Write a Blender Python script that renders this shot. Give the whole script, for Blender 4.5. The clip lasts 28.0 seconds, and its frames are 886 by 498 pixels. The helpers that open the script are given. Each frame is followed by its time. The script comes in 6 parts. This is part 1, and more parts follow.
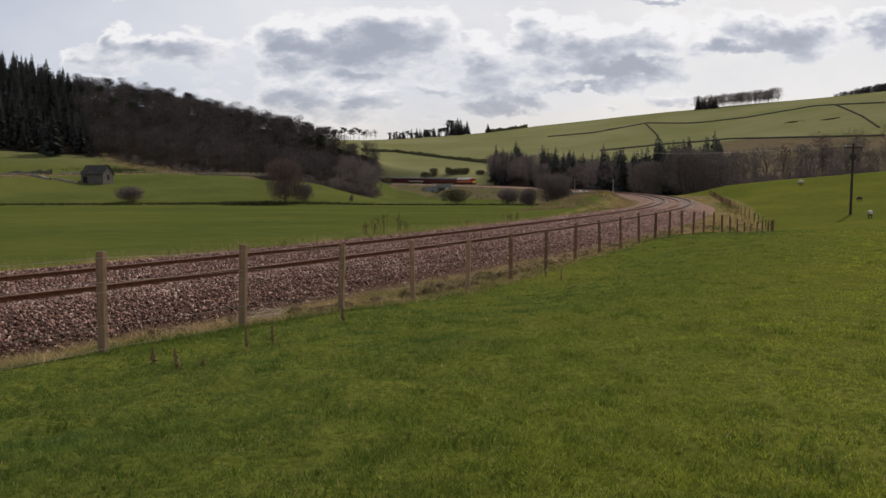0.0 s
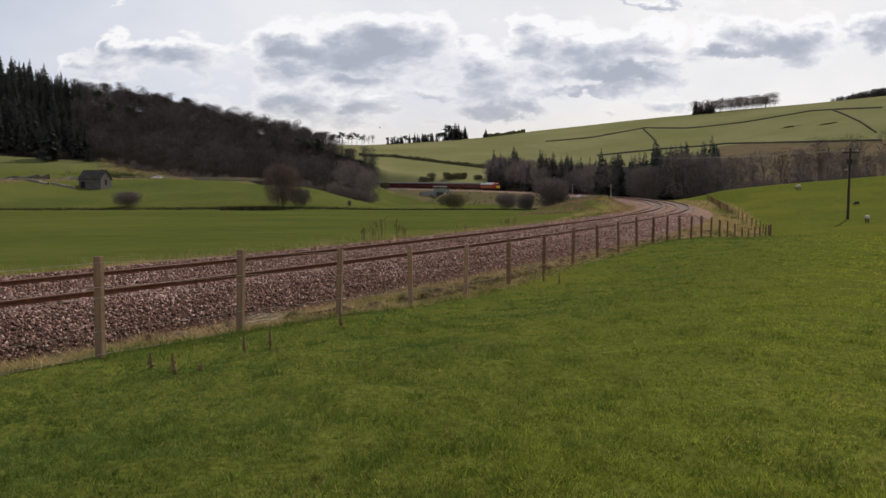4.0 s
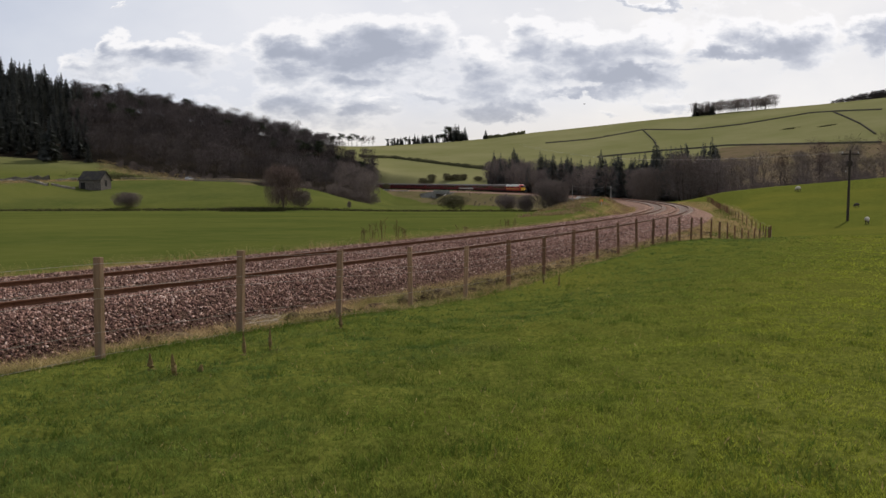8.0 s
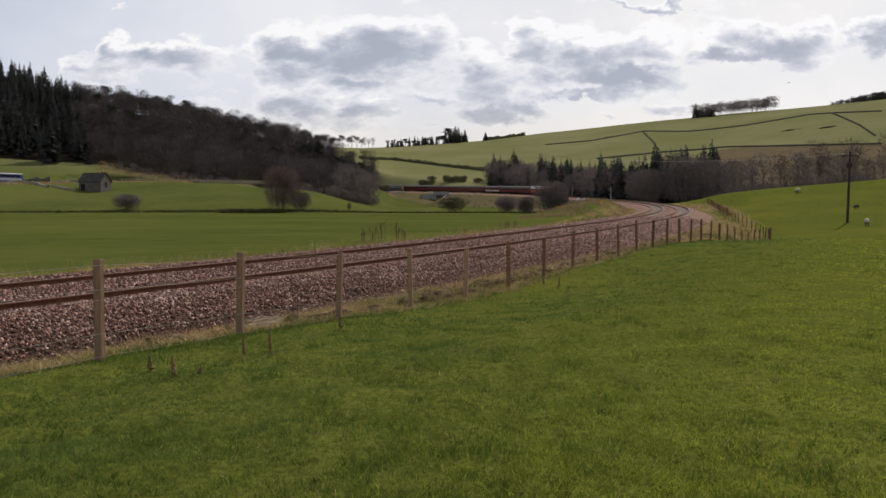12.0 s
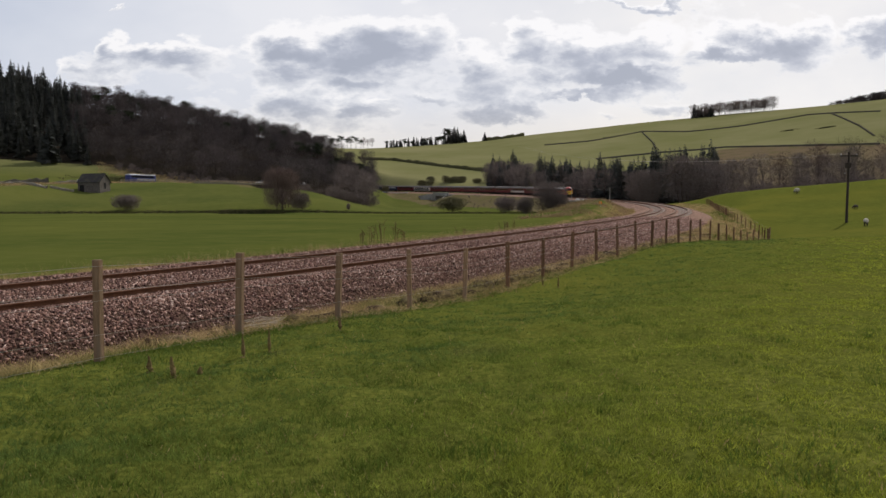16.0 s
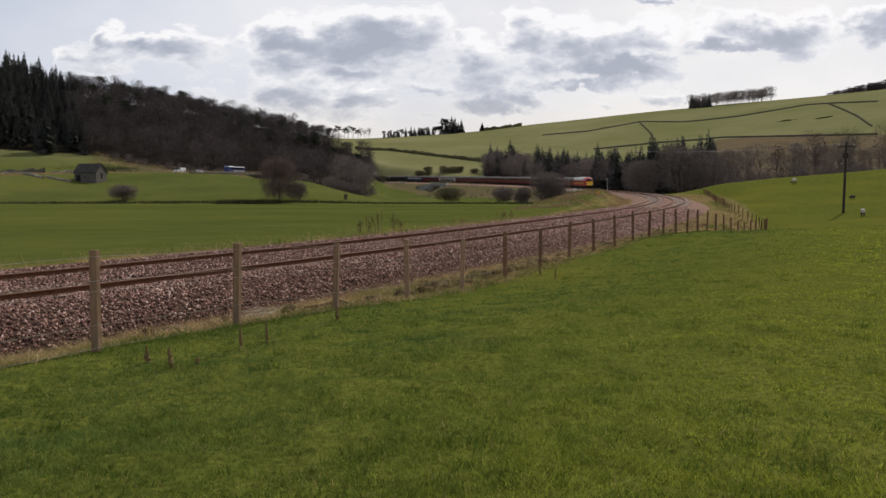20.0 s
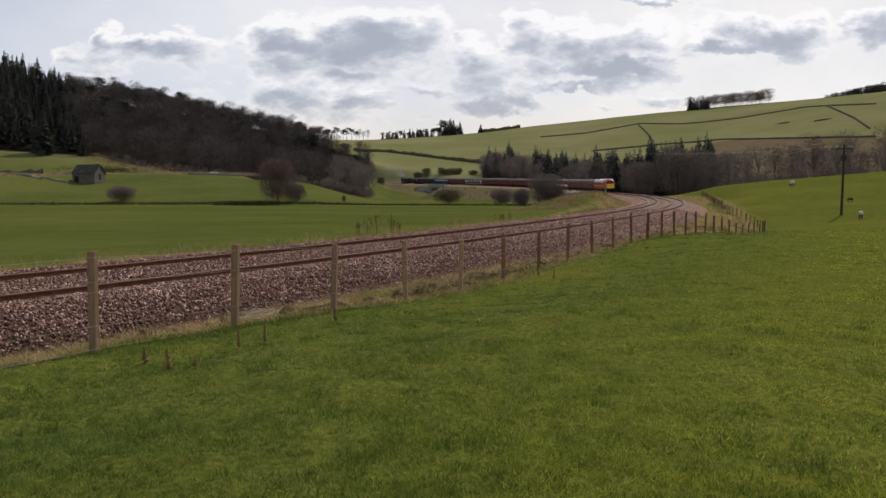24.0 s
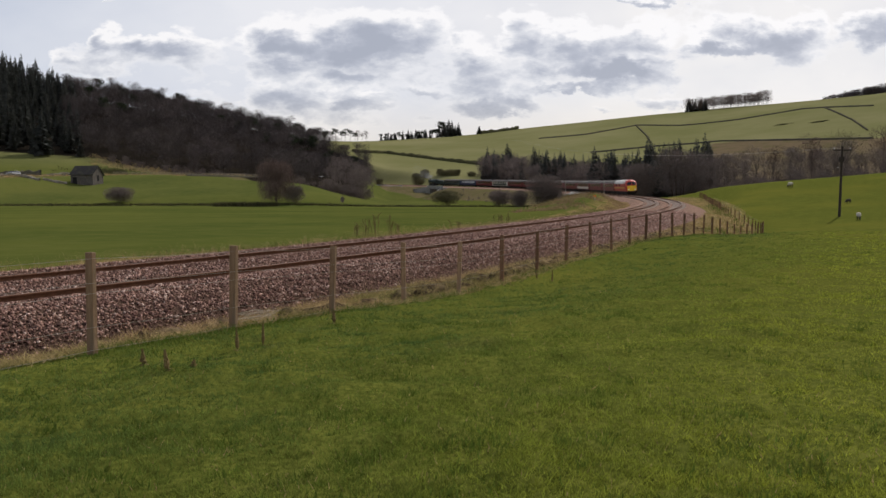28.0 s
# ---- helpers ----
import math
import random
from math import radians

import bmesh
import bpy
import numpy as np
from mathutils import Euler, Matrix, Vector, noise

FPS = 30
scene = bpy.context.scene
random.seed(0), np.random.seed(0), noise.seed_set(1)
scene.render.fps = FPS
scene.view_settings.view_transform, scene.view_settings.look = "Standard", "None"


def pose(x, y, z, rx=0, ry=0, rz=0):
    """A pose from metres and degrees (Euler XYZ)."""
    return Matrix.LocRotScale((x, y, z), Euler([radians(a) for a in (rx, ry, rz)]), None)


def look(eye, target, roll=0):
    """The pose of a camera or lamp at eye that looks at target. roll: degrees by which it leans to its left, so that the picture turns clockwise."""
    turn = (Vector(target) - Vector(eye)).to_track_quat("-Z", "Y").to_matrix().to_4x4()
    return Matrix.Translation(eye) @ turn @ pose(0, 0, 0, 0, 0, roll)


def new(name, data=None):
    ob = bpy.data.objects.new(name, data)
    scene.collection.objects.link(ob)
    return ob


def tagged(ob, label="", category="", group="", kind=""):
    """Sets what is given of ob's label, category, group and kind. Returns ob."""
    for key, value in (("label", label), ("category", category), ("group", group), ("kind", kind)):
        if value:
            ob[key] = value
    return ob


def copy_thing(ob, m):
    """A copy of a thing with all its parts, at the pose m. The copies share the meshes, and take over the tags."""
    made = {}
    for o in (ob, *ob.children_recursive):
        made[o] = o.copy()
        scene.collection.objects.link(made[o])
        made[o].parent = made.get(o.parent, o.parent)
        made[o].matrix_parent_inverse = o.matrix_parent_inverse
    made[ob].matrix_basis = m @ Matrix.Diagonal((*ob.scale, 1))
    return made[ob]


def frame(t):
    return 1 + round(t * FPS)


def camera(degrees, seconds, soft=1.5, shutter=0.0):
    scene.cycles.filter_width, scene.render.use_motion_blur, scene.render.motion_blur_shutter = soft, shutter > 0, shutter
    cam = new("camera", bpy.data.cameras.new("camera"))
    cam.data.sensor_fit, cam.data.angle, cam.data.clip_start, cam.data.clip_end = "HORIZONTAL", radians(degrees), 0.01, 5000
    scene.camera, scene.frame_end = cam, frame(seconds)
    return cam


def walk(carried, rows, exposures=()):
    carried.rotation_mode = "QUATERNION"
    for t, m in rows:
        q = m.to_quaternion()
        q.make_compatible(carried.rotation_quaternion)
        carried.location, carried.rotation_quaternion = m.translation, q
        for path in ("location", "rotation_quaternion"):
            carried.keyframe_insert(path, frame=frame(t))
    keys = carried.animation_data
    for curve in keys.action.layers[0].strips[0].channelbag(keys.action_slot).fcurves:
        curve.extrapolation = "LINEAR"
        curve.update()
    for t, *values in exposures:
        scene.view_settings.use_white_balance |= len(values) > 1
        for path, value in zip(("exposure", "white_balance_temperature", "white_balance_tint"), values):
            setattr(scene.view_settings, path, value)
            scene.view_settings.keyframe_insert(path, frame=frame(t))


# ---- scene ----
EYE = 1.75          # eye above the field at the viewer's feet
cam = camera(58.49, 28.0, soft=1.5)
PATH = [
    (0.0, 86.281, 0.000, -0.000), (0.5, 86.284, 0.007, -0.038), (1.0, 86.392, 0.015, -0.063), (1.5, 86.463, 0.006, -0.093),
    (2.0, 86.524, 0.008, -0.096), (2.5, 86.487, -0.027, -0.109), (3.0, 86.558, -0.002, -0.152), (3.5, 86.583, 0.025, -0.156),
    (5.5, 86.802, -0.008, -0.144), (6.0, 86.672, -0.032, -0.148), (6.5, 86.791, -0.054, -0.149), (7.0, 86.656, -0.029, -0.158),
    (7.5, 86.850, -0.063, -0.156), (8.0, 86.726, -0.038, -0.157), (8.5, 86.729, -0.052, -0.157), (9.0, 86.605, -0.057, -0.185),
    (9.5, 86.728, -0.049, -0.195), (10.0, 86.663, -0.065, -0.210), (10.5, 86.728, -0.050, -0.202), (11.0, 86.726, -0.067, -0.179),
    (11.5, 86.731, -0.040, -0.202), (12.0, 86.844, -0.034, -0.162), (12.5, 86.751, 0.024, -0.176), (14.5, 86.683, -0.077, -0.215),
    (15.0, 86.813, -0.055, -0.237), (15.5, 86.843, -0.039, -0.244), (16.0, 86.877, 0.019, -0.222), (16.5, 86.804, 0.002, -0.226),
    (17.0, 86.438, 0.059, -0.256), (17.5, 86.324, 0.035, -0.344), (18.0, 86.220, 0.040, -0.384), (18.5, 86.144, 0.046, -0.395),
    (19.0, 86.169, 0.038, -0.385), (19.5, 86.094, 0.033, -0.401), (20.0, 86.173, 0.008, -0.409), (20.5, 86.267, 0.026, -0.431),
    (21.0, 86.281, 0.006, -0.454), (21.5, 86.287, -0.016, -0.453), (23.5, 86.295, -0.086, -0.521), (24.0, 86.289, -0.085, -0.521),
    (24.5, 86.152, -0.096, -0.525), (25.0, 86.177, -0.100, -0.576), (25.5, 86.292, -0.098, -0.578), (26.0, 86.298, -0.109, -0.578),
    (26.5, 86.225, -0.073, -0.579), (27.0, 86.172, -0.106, -0.590), (27.5, 86.244, -0.119, -0.636), (28.0, 86.387, -0.114, -0.634),
]
walk(cam, [(t, pose(0, 0, EYE, rx, ry, rz)) for t, rx, ry, rz in PATH],
     exposures=[(0.0, -0.10, 6500, 13), (1.5, -0.03, 6500, 13), (3.0, 0.0, 6500, 13), (28.0, 0.0, 6500, 13)])

# ---- world, sun, exposure ----
SUN_AZ, SUN_EL = radians(35), radians(45)     # to the right of the view direction (+y), above the horizon


def nodes_of(tree):
    tree.nodes.clear()
    return tree.nodes, tree.links


def math_node(N, L, op, a, b=None, c=None, clamp=False):
    n = N.new("ShaderNodeMath")
    n.operation, n.use_clamp = op, clamp
    for i, v in enumerate((a, b, c)):
        if v is None:
            continue
        if isinstance(v, (int, float)):
            n.inputs[i].default_value = v
        else:
            L.new(v, n.inputs[i])
    return n.outputs[0]


def mix_node(N, L, fac, a, b, blend="MIX"):
    n = N.new("ShaderNodeMix")
    n.data_type, n.blend_type = "RGBA", blend
    for i, v in ((0, fac), (6, a), (7, b)):
        if isinstance(v, (int, float)):
            n.inputs[i].default_value = v
        elif isinstance(v, tuple):
            n.inputs[i].default_value = (*v[:3], 1)
        else:
            L.new(v, n.inputs[i])
    return n.outputs[2]


def ramp_node(N, L, fac, stops, interp="LINEAR"):
    n = N.new("ShaderNodeValToRGB")
    n.color_ramp.interpolation = interp
    e = n.color_ramp.elements
    while len(e) < len(stops):
        e.new(0.5)
    for el, (p, c) in zip(e, stops):
        el.position = p
        el.color = (*c, 1) if isinstance(c, tuple) else (c, c, c, 1)
    L.new(fac, n.inputs[0])
    return n.outputs[0]


def noise_node(N, L, vec, scale, detail=4, rough=0.55, distort=0.0):
    n = N.new("ShaderNodeTexNoise")
    n.inputs["Scale"].default_value = scale
    n.inputs["Detail"].default_value = detail
    n.inputs["Roughness"].default_value = rough
    n.inputs["Distortion"].default_value = distort
    if vec is not None:
        L.new(vec, n.inputs["Vector"])
    return n.outputs[0]


# banks of cumulus: bearing and height as tangents, half width, half height, weight
CLOUDS = [(-0.335, 0.189, 0.056, 0.011, 0.80), (-0.403, 0.195, 0.015, 0.012, 0.75), (-0.092, 0.202, 0.084, 0.027, 1.00), (-0.178, 0.192, 0.042, 0.020, 0.85), (-0.024, 0.218, 0.042, 0.023, 0.85),
          (-0.113, 0.153, 0.047, 0.009, 0.60), (-0.170, 0.129, 0.040, 0.016, 0.65), (-0.092, 0.120, 0.035, 0.011, 0.60), (0.040, 0.172, 0.033, 0.025, 0.80), (0.180, 0.186, 0.078, 0.026, 1.00),
          (0.230, 0.163, 0.056, 0.012, 0.95), (0.112, 0.210, 0.028, 0.019, 0.85), (0.262, 0.200, 0.033, 0.022, 0.80), (0.412, 0.199, 0.066, 0.021, 1.00), (0.350, 0.186, 0.033, 0.011, 0.85),
          (0.469, 0.215, 0.028, 0.016, 0.80), (0.558, 0.220, 0.033, 0.020, 0.90), (0.258, 0.250, 0.059, 0.005, 0.80), (0.180, 0.141, 0.042, 0.005, 0.60), (0.090, 0.118, 0.051, 0.012, 0.55),
          (0.194, 0.112, 0.029, 0.008, 0.50), (0.287, 0.123, 0.040, 0.012, 0.45), (-0.020, 0.136, 0.035, 0.007, 0.50), (-0.449, 0.165, 0.026, 0.010, 0.42), (-0.395, 0.248, 0.007, 0.003, 0.50),
          (0.522, 0.145, 0.033, 0.006, 0.30),
          (-0.113, 0.163, 0.151, 0.042, 0.36), (0.237, 0.170, 0.167, 0.045, 0.36), (-0.335, 0.177, 0.084, 0.025, 0.30), (-0.149, 0.105, 0.084, 0.022, 0.34), (0.080, 0.138, 0.089, 0.028, 0.36), (0.451, 0.180, 0.084, 0.033, 0.30)]


def make_world():
    w = bpy.data.worlds.new("sky")
    scene.world = w
    w.use_nodes = True
    N, L = nodes_of(w.node_tree)
    out, bg = N.new("ShaderNodeOutputWorld"), N.new("ShaderNodeBackground")
    sky = N.new("ShaderNodeTexSky")
    sky.sky_type, sky.sun_disc = "NISHITA", False
    sky.sun_elevation, sky.sun_rotation = SUN_EL, SUN_AZ
    sky.air_density, sky.dust_density = 1.0, 2.0
    tc = N.new("ShaderNodeTexCoord")
    sep = N.new("ShaderNodeSeparateXYZ")
    L.new(tc.outputs["Generated"], sep.inputs[0])
    X, Y, Z = sep.outputs
    yy = math_node(N, L, "MAXIMUM", math_node(N, L, "ABSOLUTE", Y), 0.08)
    u, v = math_node(N, L, "DIVIDE", X, yy), math_node(N, L, "DIVIDE", Z, yy)
    comb = N.new("ShaderNodeCombineXYZ")
    L.new(u, comb.inputs[0])
    L.new(math_node(N, L, "MULTIPLY", v, 1.9), comb.inputs[1])
    L.new(Y, comb.inputs[2])
    p = comb.outputs[0]
    n1 = noise_node(N, L, p, 5.2, 8, 0.54, 0.05)
    n2 = noise_node(N, L, p, 13.0, 7, 0.54, 0.1)
    n2b = noise_node(N, L, p, 17.0, 6, 0.55, 0.2)
    n3 = noise_node(N, L, p, 30.0, 6, 0.6, 0.2)
    wob_u = math_node(N, L, "MULTIPLY_ADD", math_node(N, L, "SUBTRACT", n2, 0.5), 0.14, u)
    wob_v = math_node(N, L, "MULTIPLY_ADD", math_node(N, L, "SUBTRACT", n2b, 0.5), 0.065, v)
    total, top = None, None
    for cu, cv, su, sv, wgt in CLOUDS:
        dv = math_node(N, L, "DIVIDE", math_node(N, L, "SUBTRACT", wob_v, cv), sv)
        a = math_node(N, L, "POWER", math_node(N, L, "DIVIDE", math_node(N, L, "SUBTRACT", wob_u, cu), su), 2.0)
        b = math_node(N, L, "POWER", dv, 2.0)
        g = math_node(N, L, "EXPONENT", math_node(N, L, "MULTIPLY", math_node(N, L, "ADD", a, b), -0.7))
        g = math_node(N, L, "MULTIPLY", g, wgt)
        h = math_node(N, L, "MULTIPLY", g, dv)
        total = g if total is None else math_node(N, L, "MAXIMUM", total, g)
        top = h if top is None else math_node(N, L, "ADD", top, h)
    puff = math_node(N, L, "MULTIPLY_ADD", n1, 1.5, -0.75)
    puff = math_node(N, L, "ADD", puff, math_node(N, L, "MULTIPLY_ADD", n2, 1.9, -0.95))
    puff = math_node(N, L, "ADD", puff, math_node(N, L, "MULTIPLY_ADD", n3, 0.9, -0.45))
    dens = math_node(N, L, "MULTIPLY_ADD", puff, 0.56, total)
    core = math_node(N, L, "MULTIPLY_ADD", top, -0.55, dens)
    core = math_node(N, L, "MULTIPLY_ADD", n3, 0.5, math_node(N, L, "SUBTRACT", core, 0.28))
    # thin bright veil, white sunlit tops, blue-grey bases
    veil = ramp_node(N, L, noise_node(N, L, p, 2.2, 5, 0.55), [(0.35, (0.74, 0.77, 0.82)), (0.65, (0.95, 0.95, 0.94))])
    veil = mix_node(N, L, 1.0, veil, ramp_node(N, L, math_node(N, L, "MULTIPLY_ADD", u, 0.6, 0.5), [(0.12, (0.75, 0.80, 0.88)), (0.45, (0.95, 0.96, 0.98)), (0.66, (1.07, 1.05, 1.01))]), "MULTIPLY")
    body = ramp_node(N, L, core, [(0.18, (1.00, 1.00, 0.99)), (0.42, (0.76, 0.785, 0.82)), (0.76, (0.49, 0.525, 0.60)), (1.0, (0.41, 0.445, 0.52))])
    tone = mix_node(N, L, ramp_node(N, L, dens, [(0.18, 0.0), (0.34, 1.0)]), veil, body)
    warm = ramp_node(N, L, v, [(0.04, (1.10, 1.0, 0.85)), (0.13, (1.0, 1.0, 1.0))])
    tone = mix_node(N, L, 1.0, tone, warm, "MULTIPLY")
    gain = N.new("ShaderNodeVectorMath")
    gain.operation = "SCALE"
    gain.inputs[3].default_value = 0.075
    L.new(sky.outputs[0], gain.inputs[0])
    over = ramp_node(N, L, Z, [(0.30, (1.0, 1.0, 1.0)), (0.62, (0.40, 0.42, 0.46))])   # unseen sky overhead, dimmed to darken the ground
    # unseen sky behind the viewer, its level set to fill shaded sides
    behind = ramp_node(N, L, math_node(N, L, "MULTIPLY_ADD", Y, 0.5, 0.5), [(0.30, (0.84, 0.86, 0.90)), (0.62, (1.0, 1.0, 1.0))])
    tone = mix_node(N, L, 1.0, mix_node(N, L, 1.0, tone, over, "MULTIPLY"), behind, "MULTIPLY")
    col = mix_node(N, L, 0.9, gain.outputs[0], tone)
    L.new(col, bg.inputs[0])
    bg.inputs[1].default_value = 1.0
    L.new(bg.outputs[0], out.inputs[0])
    s = bpy.data.lights.new("sun", "SUN")
    s.energy, s.angle, s.color = 2.6, radians(0.6), (1.0, 0.95, 0.86)
    ob = new("sun", s)
    d = Vector((math.sin(SUN_AZ) * math.cos(SUN_EL), math.cos(SUN_AZ) * math.cos(SUN_EL), math.sin(SUN_EL)))
    ob.matrix_world = look(d * 100, (0, 0, 0))


make_world()


# ---- materials ----
def mat(name, c1, c2, scale=4.0, rough=0.8, bump=0.3, c3=None, scale3=0.4, metal=0.0, coords="Object", island=0.0, rnd=0.0,
        stretch=None, bump_dist=0.02, spec=0.3, trans=0.0):
    """Two noise scales of colour, fine bump; island / rnd: brightness spread by mesh island / by object."""
    m = bpy.data.materials.new(name)
    m.use_nodes = True
    N, L = nodes_of(m.node_tree)
    out, bs = N.new("ShaderNodeOutputMaterial"), N.new("ShaderNodeBsdfPrincipled")
    L.new(bs.outputs[0], out.inputs[0])
    if coords == "World":
        vec = N.new("ShaderNodeNewGeometry").outputs["Position"]
    else:
        vec = N.new("ShaderNodeTexCoord").outputs[coords]
    if stretch:
        mp = N.new("ShaderNodeMapping")
        mp.inputs["Scale"].default_value = stretch
        L.new(vec, mp.inputs[0])
        vec = mp.outputs[0]
    n1 = noise_node(N, L, vec, scale, 6, 0.6)
    col = mix_node(N, L, ramp_node(N, L, n1, [(0.33, 0.0), (0.67, 1.0)]), c1, c2)
    if c3:
        n3 = noise_node(N, L, vec, scale3, 4, 0.6)
        col = mix_node(N, L, ramp_node(N, L, n3, [(0.48, 0.0), (0.68, 1.0)]), col, c3)
    if island:
        g = N.new("ShaderNodeNewGeometry")
        k = math_node(N, L, "MULTIPLY_ADD", g.outputs["Random Per Island"], 2 * island, 1 - island)
        col = mix_node(N, L, 1.0, col, k, "MULTIPLY")
    if rnd:
        g = N.new("ShaderNodeObjectInfo")
        k = math_node(N, L, "MULTIPLY_ADD", g.outputs["Random"], 2 * rnd, 1 - rnd)
        col = mix_node(N, L, 1.0, col, k, "MULTIPLY")
    L.new(col, bs.inputs["Base Color"])
    bs.inputs["Metallic"].default_value = metal
    bs.inputs["Specular IOR Level"].default_value = spec
    nr = noise_node(N, L, vec, scale * 2.3, 3, 0.5)
    L.new(math_node(N, L, "MULTIPLY_ADD", nr, 0.2, rough - 0.1), bs.inputs["Roughness"])
    if bump:
        bn = N.new("ShaderNodeBump")
        bn.inputs["Strength"].default_value, bn.inputs["Distance"].default_value = bump, bump_dist
        L.new(noise_node(N, L, vec, scale * 4, 5, 0.6), bn.inputs["Height"])
        L.new(bn.outputs[0], bs.inputs["Normal"])
    if trans:
        tr = N.new("ShaderNodeBsdfTranslucent")
        L.new(col, tr.inputs[0])
        ms = N.new("ShaderNodeMixShader")
        ms.inputs[0].default_value = trans
        L.new(bs.outputs[0], ms.inputs[1])
        L.new(tr.outputs[0], ms.inputs[2])
        L.new(ms.outputs[0], out.inputs[0])
    return m


def ground_material():
    """Pasture, with dry rough grass, wood floor with tree shade painted in, and pale hill pasture mixed in by the
    weights on the sheet.
    """
    m = bpy.data.materials.new("pasture")
    m.use_nodes = True
    N, L = nodes_of(m.node_tree)
    out, bs = N.new("ShaderNodeOutputMaterial"), N.new("ShaderNodeBsdfPrincipled")
    L.new(bs.outputs[0], out.inputs[0])
    pos = N.new("ShaderNodeNewGeometry").outputs["Position"]
    big, mid, fine = noise_node(N, L, pos, 0.06, 4), noise_node(N, L, pos, 0.9, 5, 0.6), noise_node(N, L, pos, 14.0, 5, 0.65)
    near = mix_node(N, L, ramp_node(N, L, mid, [(0.35, 0.0), (0.65, 1.0)]), (0.124, 0.140, 0.027), (0.176, 0.184, 0.036))
    near = mix_node(N, L, ramp_node(N, L, fine, [(0.38, 0.0), (0.62, 1.0)]), near, (0.068, 0.080, 0.014))
    near = mix_node(N, L, ramp_node(N, L, big, [(0.5, 0.0), (0.72, 0.75)]), near, (0.165, 0.155, 0.028))
    at = N.new("ShaderNodeAttribute")
    at.attribute_name = "zone"
    sp = N.new("ShaderNodeSeparateColor")
    L.new(at.outputs["Color"], sp.inputs[0])
    dry, wood, hill = sp.outputs
    moor = at.outputs["Alpha"]
    edge = math_node(N, L, "MULTIPLY_ADD", mid, 0.6, -0.3)

    def weight(w):
        return ramp_node(N, L, math_node(N, L, "ADD", w, math_node(N, L, "MULTIPLY", edge, 0.9)), [(0.35, 0.0), (0.65, 1.0)])
    # darker green for the valley fields, by its weight on the sheet
    valley_green = N.new("ShaderNodeAttribute")
    valley_green.attribute_name = "valley_green"
    c_valley_green = mix_node(N, L, ramp_node(N, L, noise_node(N, L, pos, 0.035, 5, 0.65), [(0.35, 0.0), (0.65, 1.0)]), (0.062, 0.084, 0.019), (0.114, 0.124, 0.029))
    c_valley_green = mix_node(N, L, ramp_node(N, L, noise_node(N, L, pos, 0.5, 6, 0.7), [(0.46, 0.0), (0.66, 0.5)]), c_valley_green, (0.122, 0.126, 0.036))
    near = mix_node(N, L, valley_green.outputs["Fac"], near, c_valley_green)
    c_hill = mix_node(N, L, ramp_node(N, L, noise_node(N, L, pos, 0.012, 6, 0.65), [(0.35, 0.0), (0.65, 1.0)]), (0.178, 0.180, 0.072), (0.236, 0.224, 0.106))
    col = mix_node(N, L, hill, near, c_hill)
    c_moor = mix_node(N, L, mid, (0.125, 0.094, 0.055), (0.205, 0.155, 0.094))
    c_moor = mix_node(N, L, ramp_node(N, L, noise_node(N, L, pos, 0.10, 5, 0.65), [(0.50, 0.0), (0.66, 0.6)]), c_moor, (0.100, 0.098, 0.036))
    col = mix_node(N, L, weight(moor), col, c_moor)
    c_dry = mix_node(N, L, ramp_node(N, L, mid, [(0.4, 0.0), (0.6, 1.0)]), (0.21, 0.155, 0.065), (0.11, 0.11, 0.022))
    c_dry = mix_node(N, L, ramp_node(N, L, fine, [(0.4, 0.0), (0.6, 1.0)]), c_dry, (0.27, 0.20, 0.09))
    c_dry = mix_node(N, L, ramp_node(N, L, noise_node(N, L, pos, 0.33, 5, 0.65), [(0.48, 0.0), (0.62, 0.85)]), c_dry, (0.088, 0.108, 0.020))
    c_dry = mix_node(N, L, ramp_node(N, L, noise_node(N, L, pos, 0.55, 4, 0.6, 0.5), [(0.56, 0.0), (0.68, 0.8)]), c_dry, (0.135, 0.082, 0.050))
    col = mix_node(N, L, weight(dry), col, c_dry)
    # wood floor near black: shade under the trees put into its brown
    c_wood_shade = mix_node(N, L, mid, (0.018, 0.015, 0.012), (0.032, 0.026, 0.020))
    col = mix_node(N, L, weight(wood), col, c_wood_shade)
    L.new(col, bs.inputs["Base Color"])
    bs.inputs["Roughness"].default_value = 0.85
    bs.inputs["Specular IOR Level"].default_value = 0.0
    bn = N.new("ShaderNodeBump")
    bn.inputs["Strength"].default_value, bn.inputs["Distance"].default_value = 0.6, 0.06
    L.new(noise_node(N, L, pos, 6.0, 6, 0.65), bn.inputs["Height"])
    L.new(bn.outputs[0], bs.inputs["Normal"])
    return m


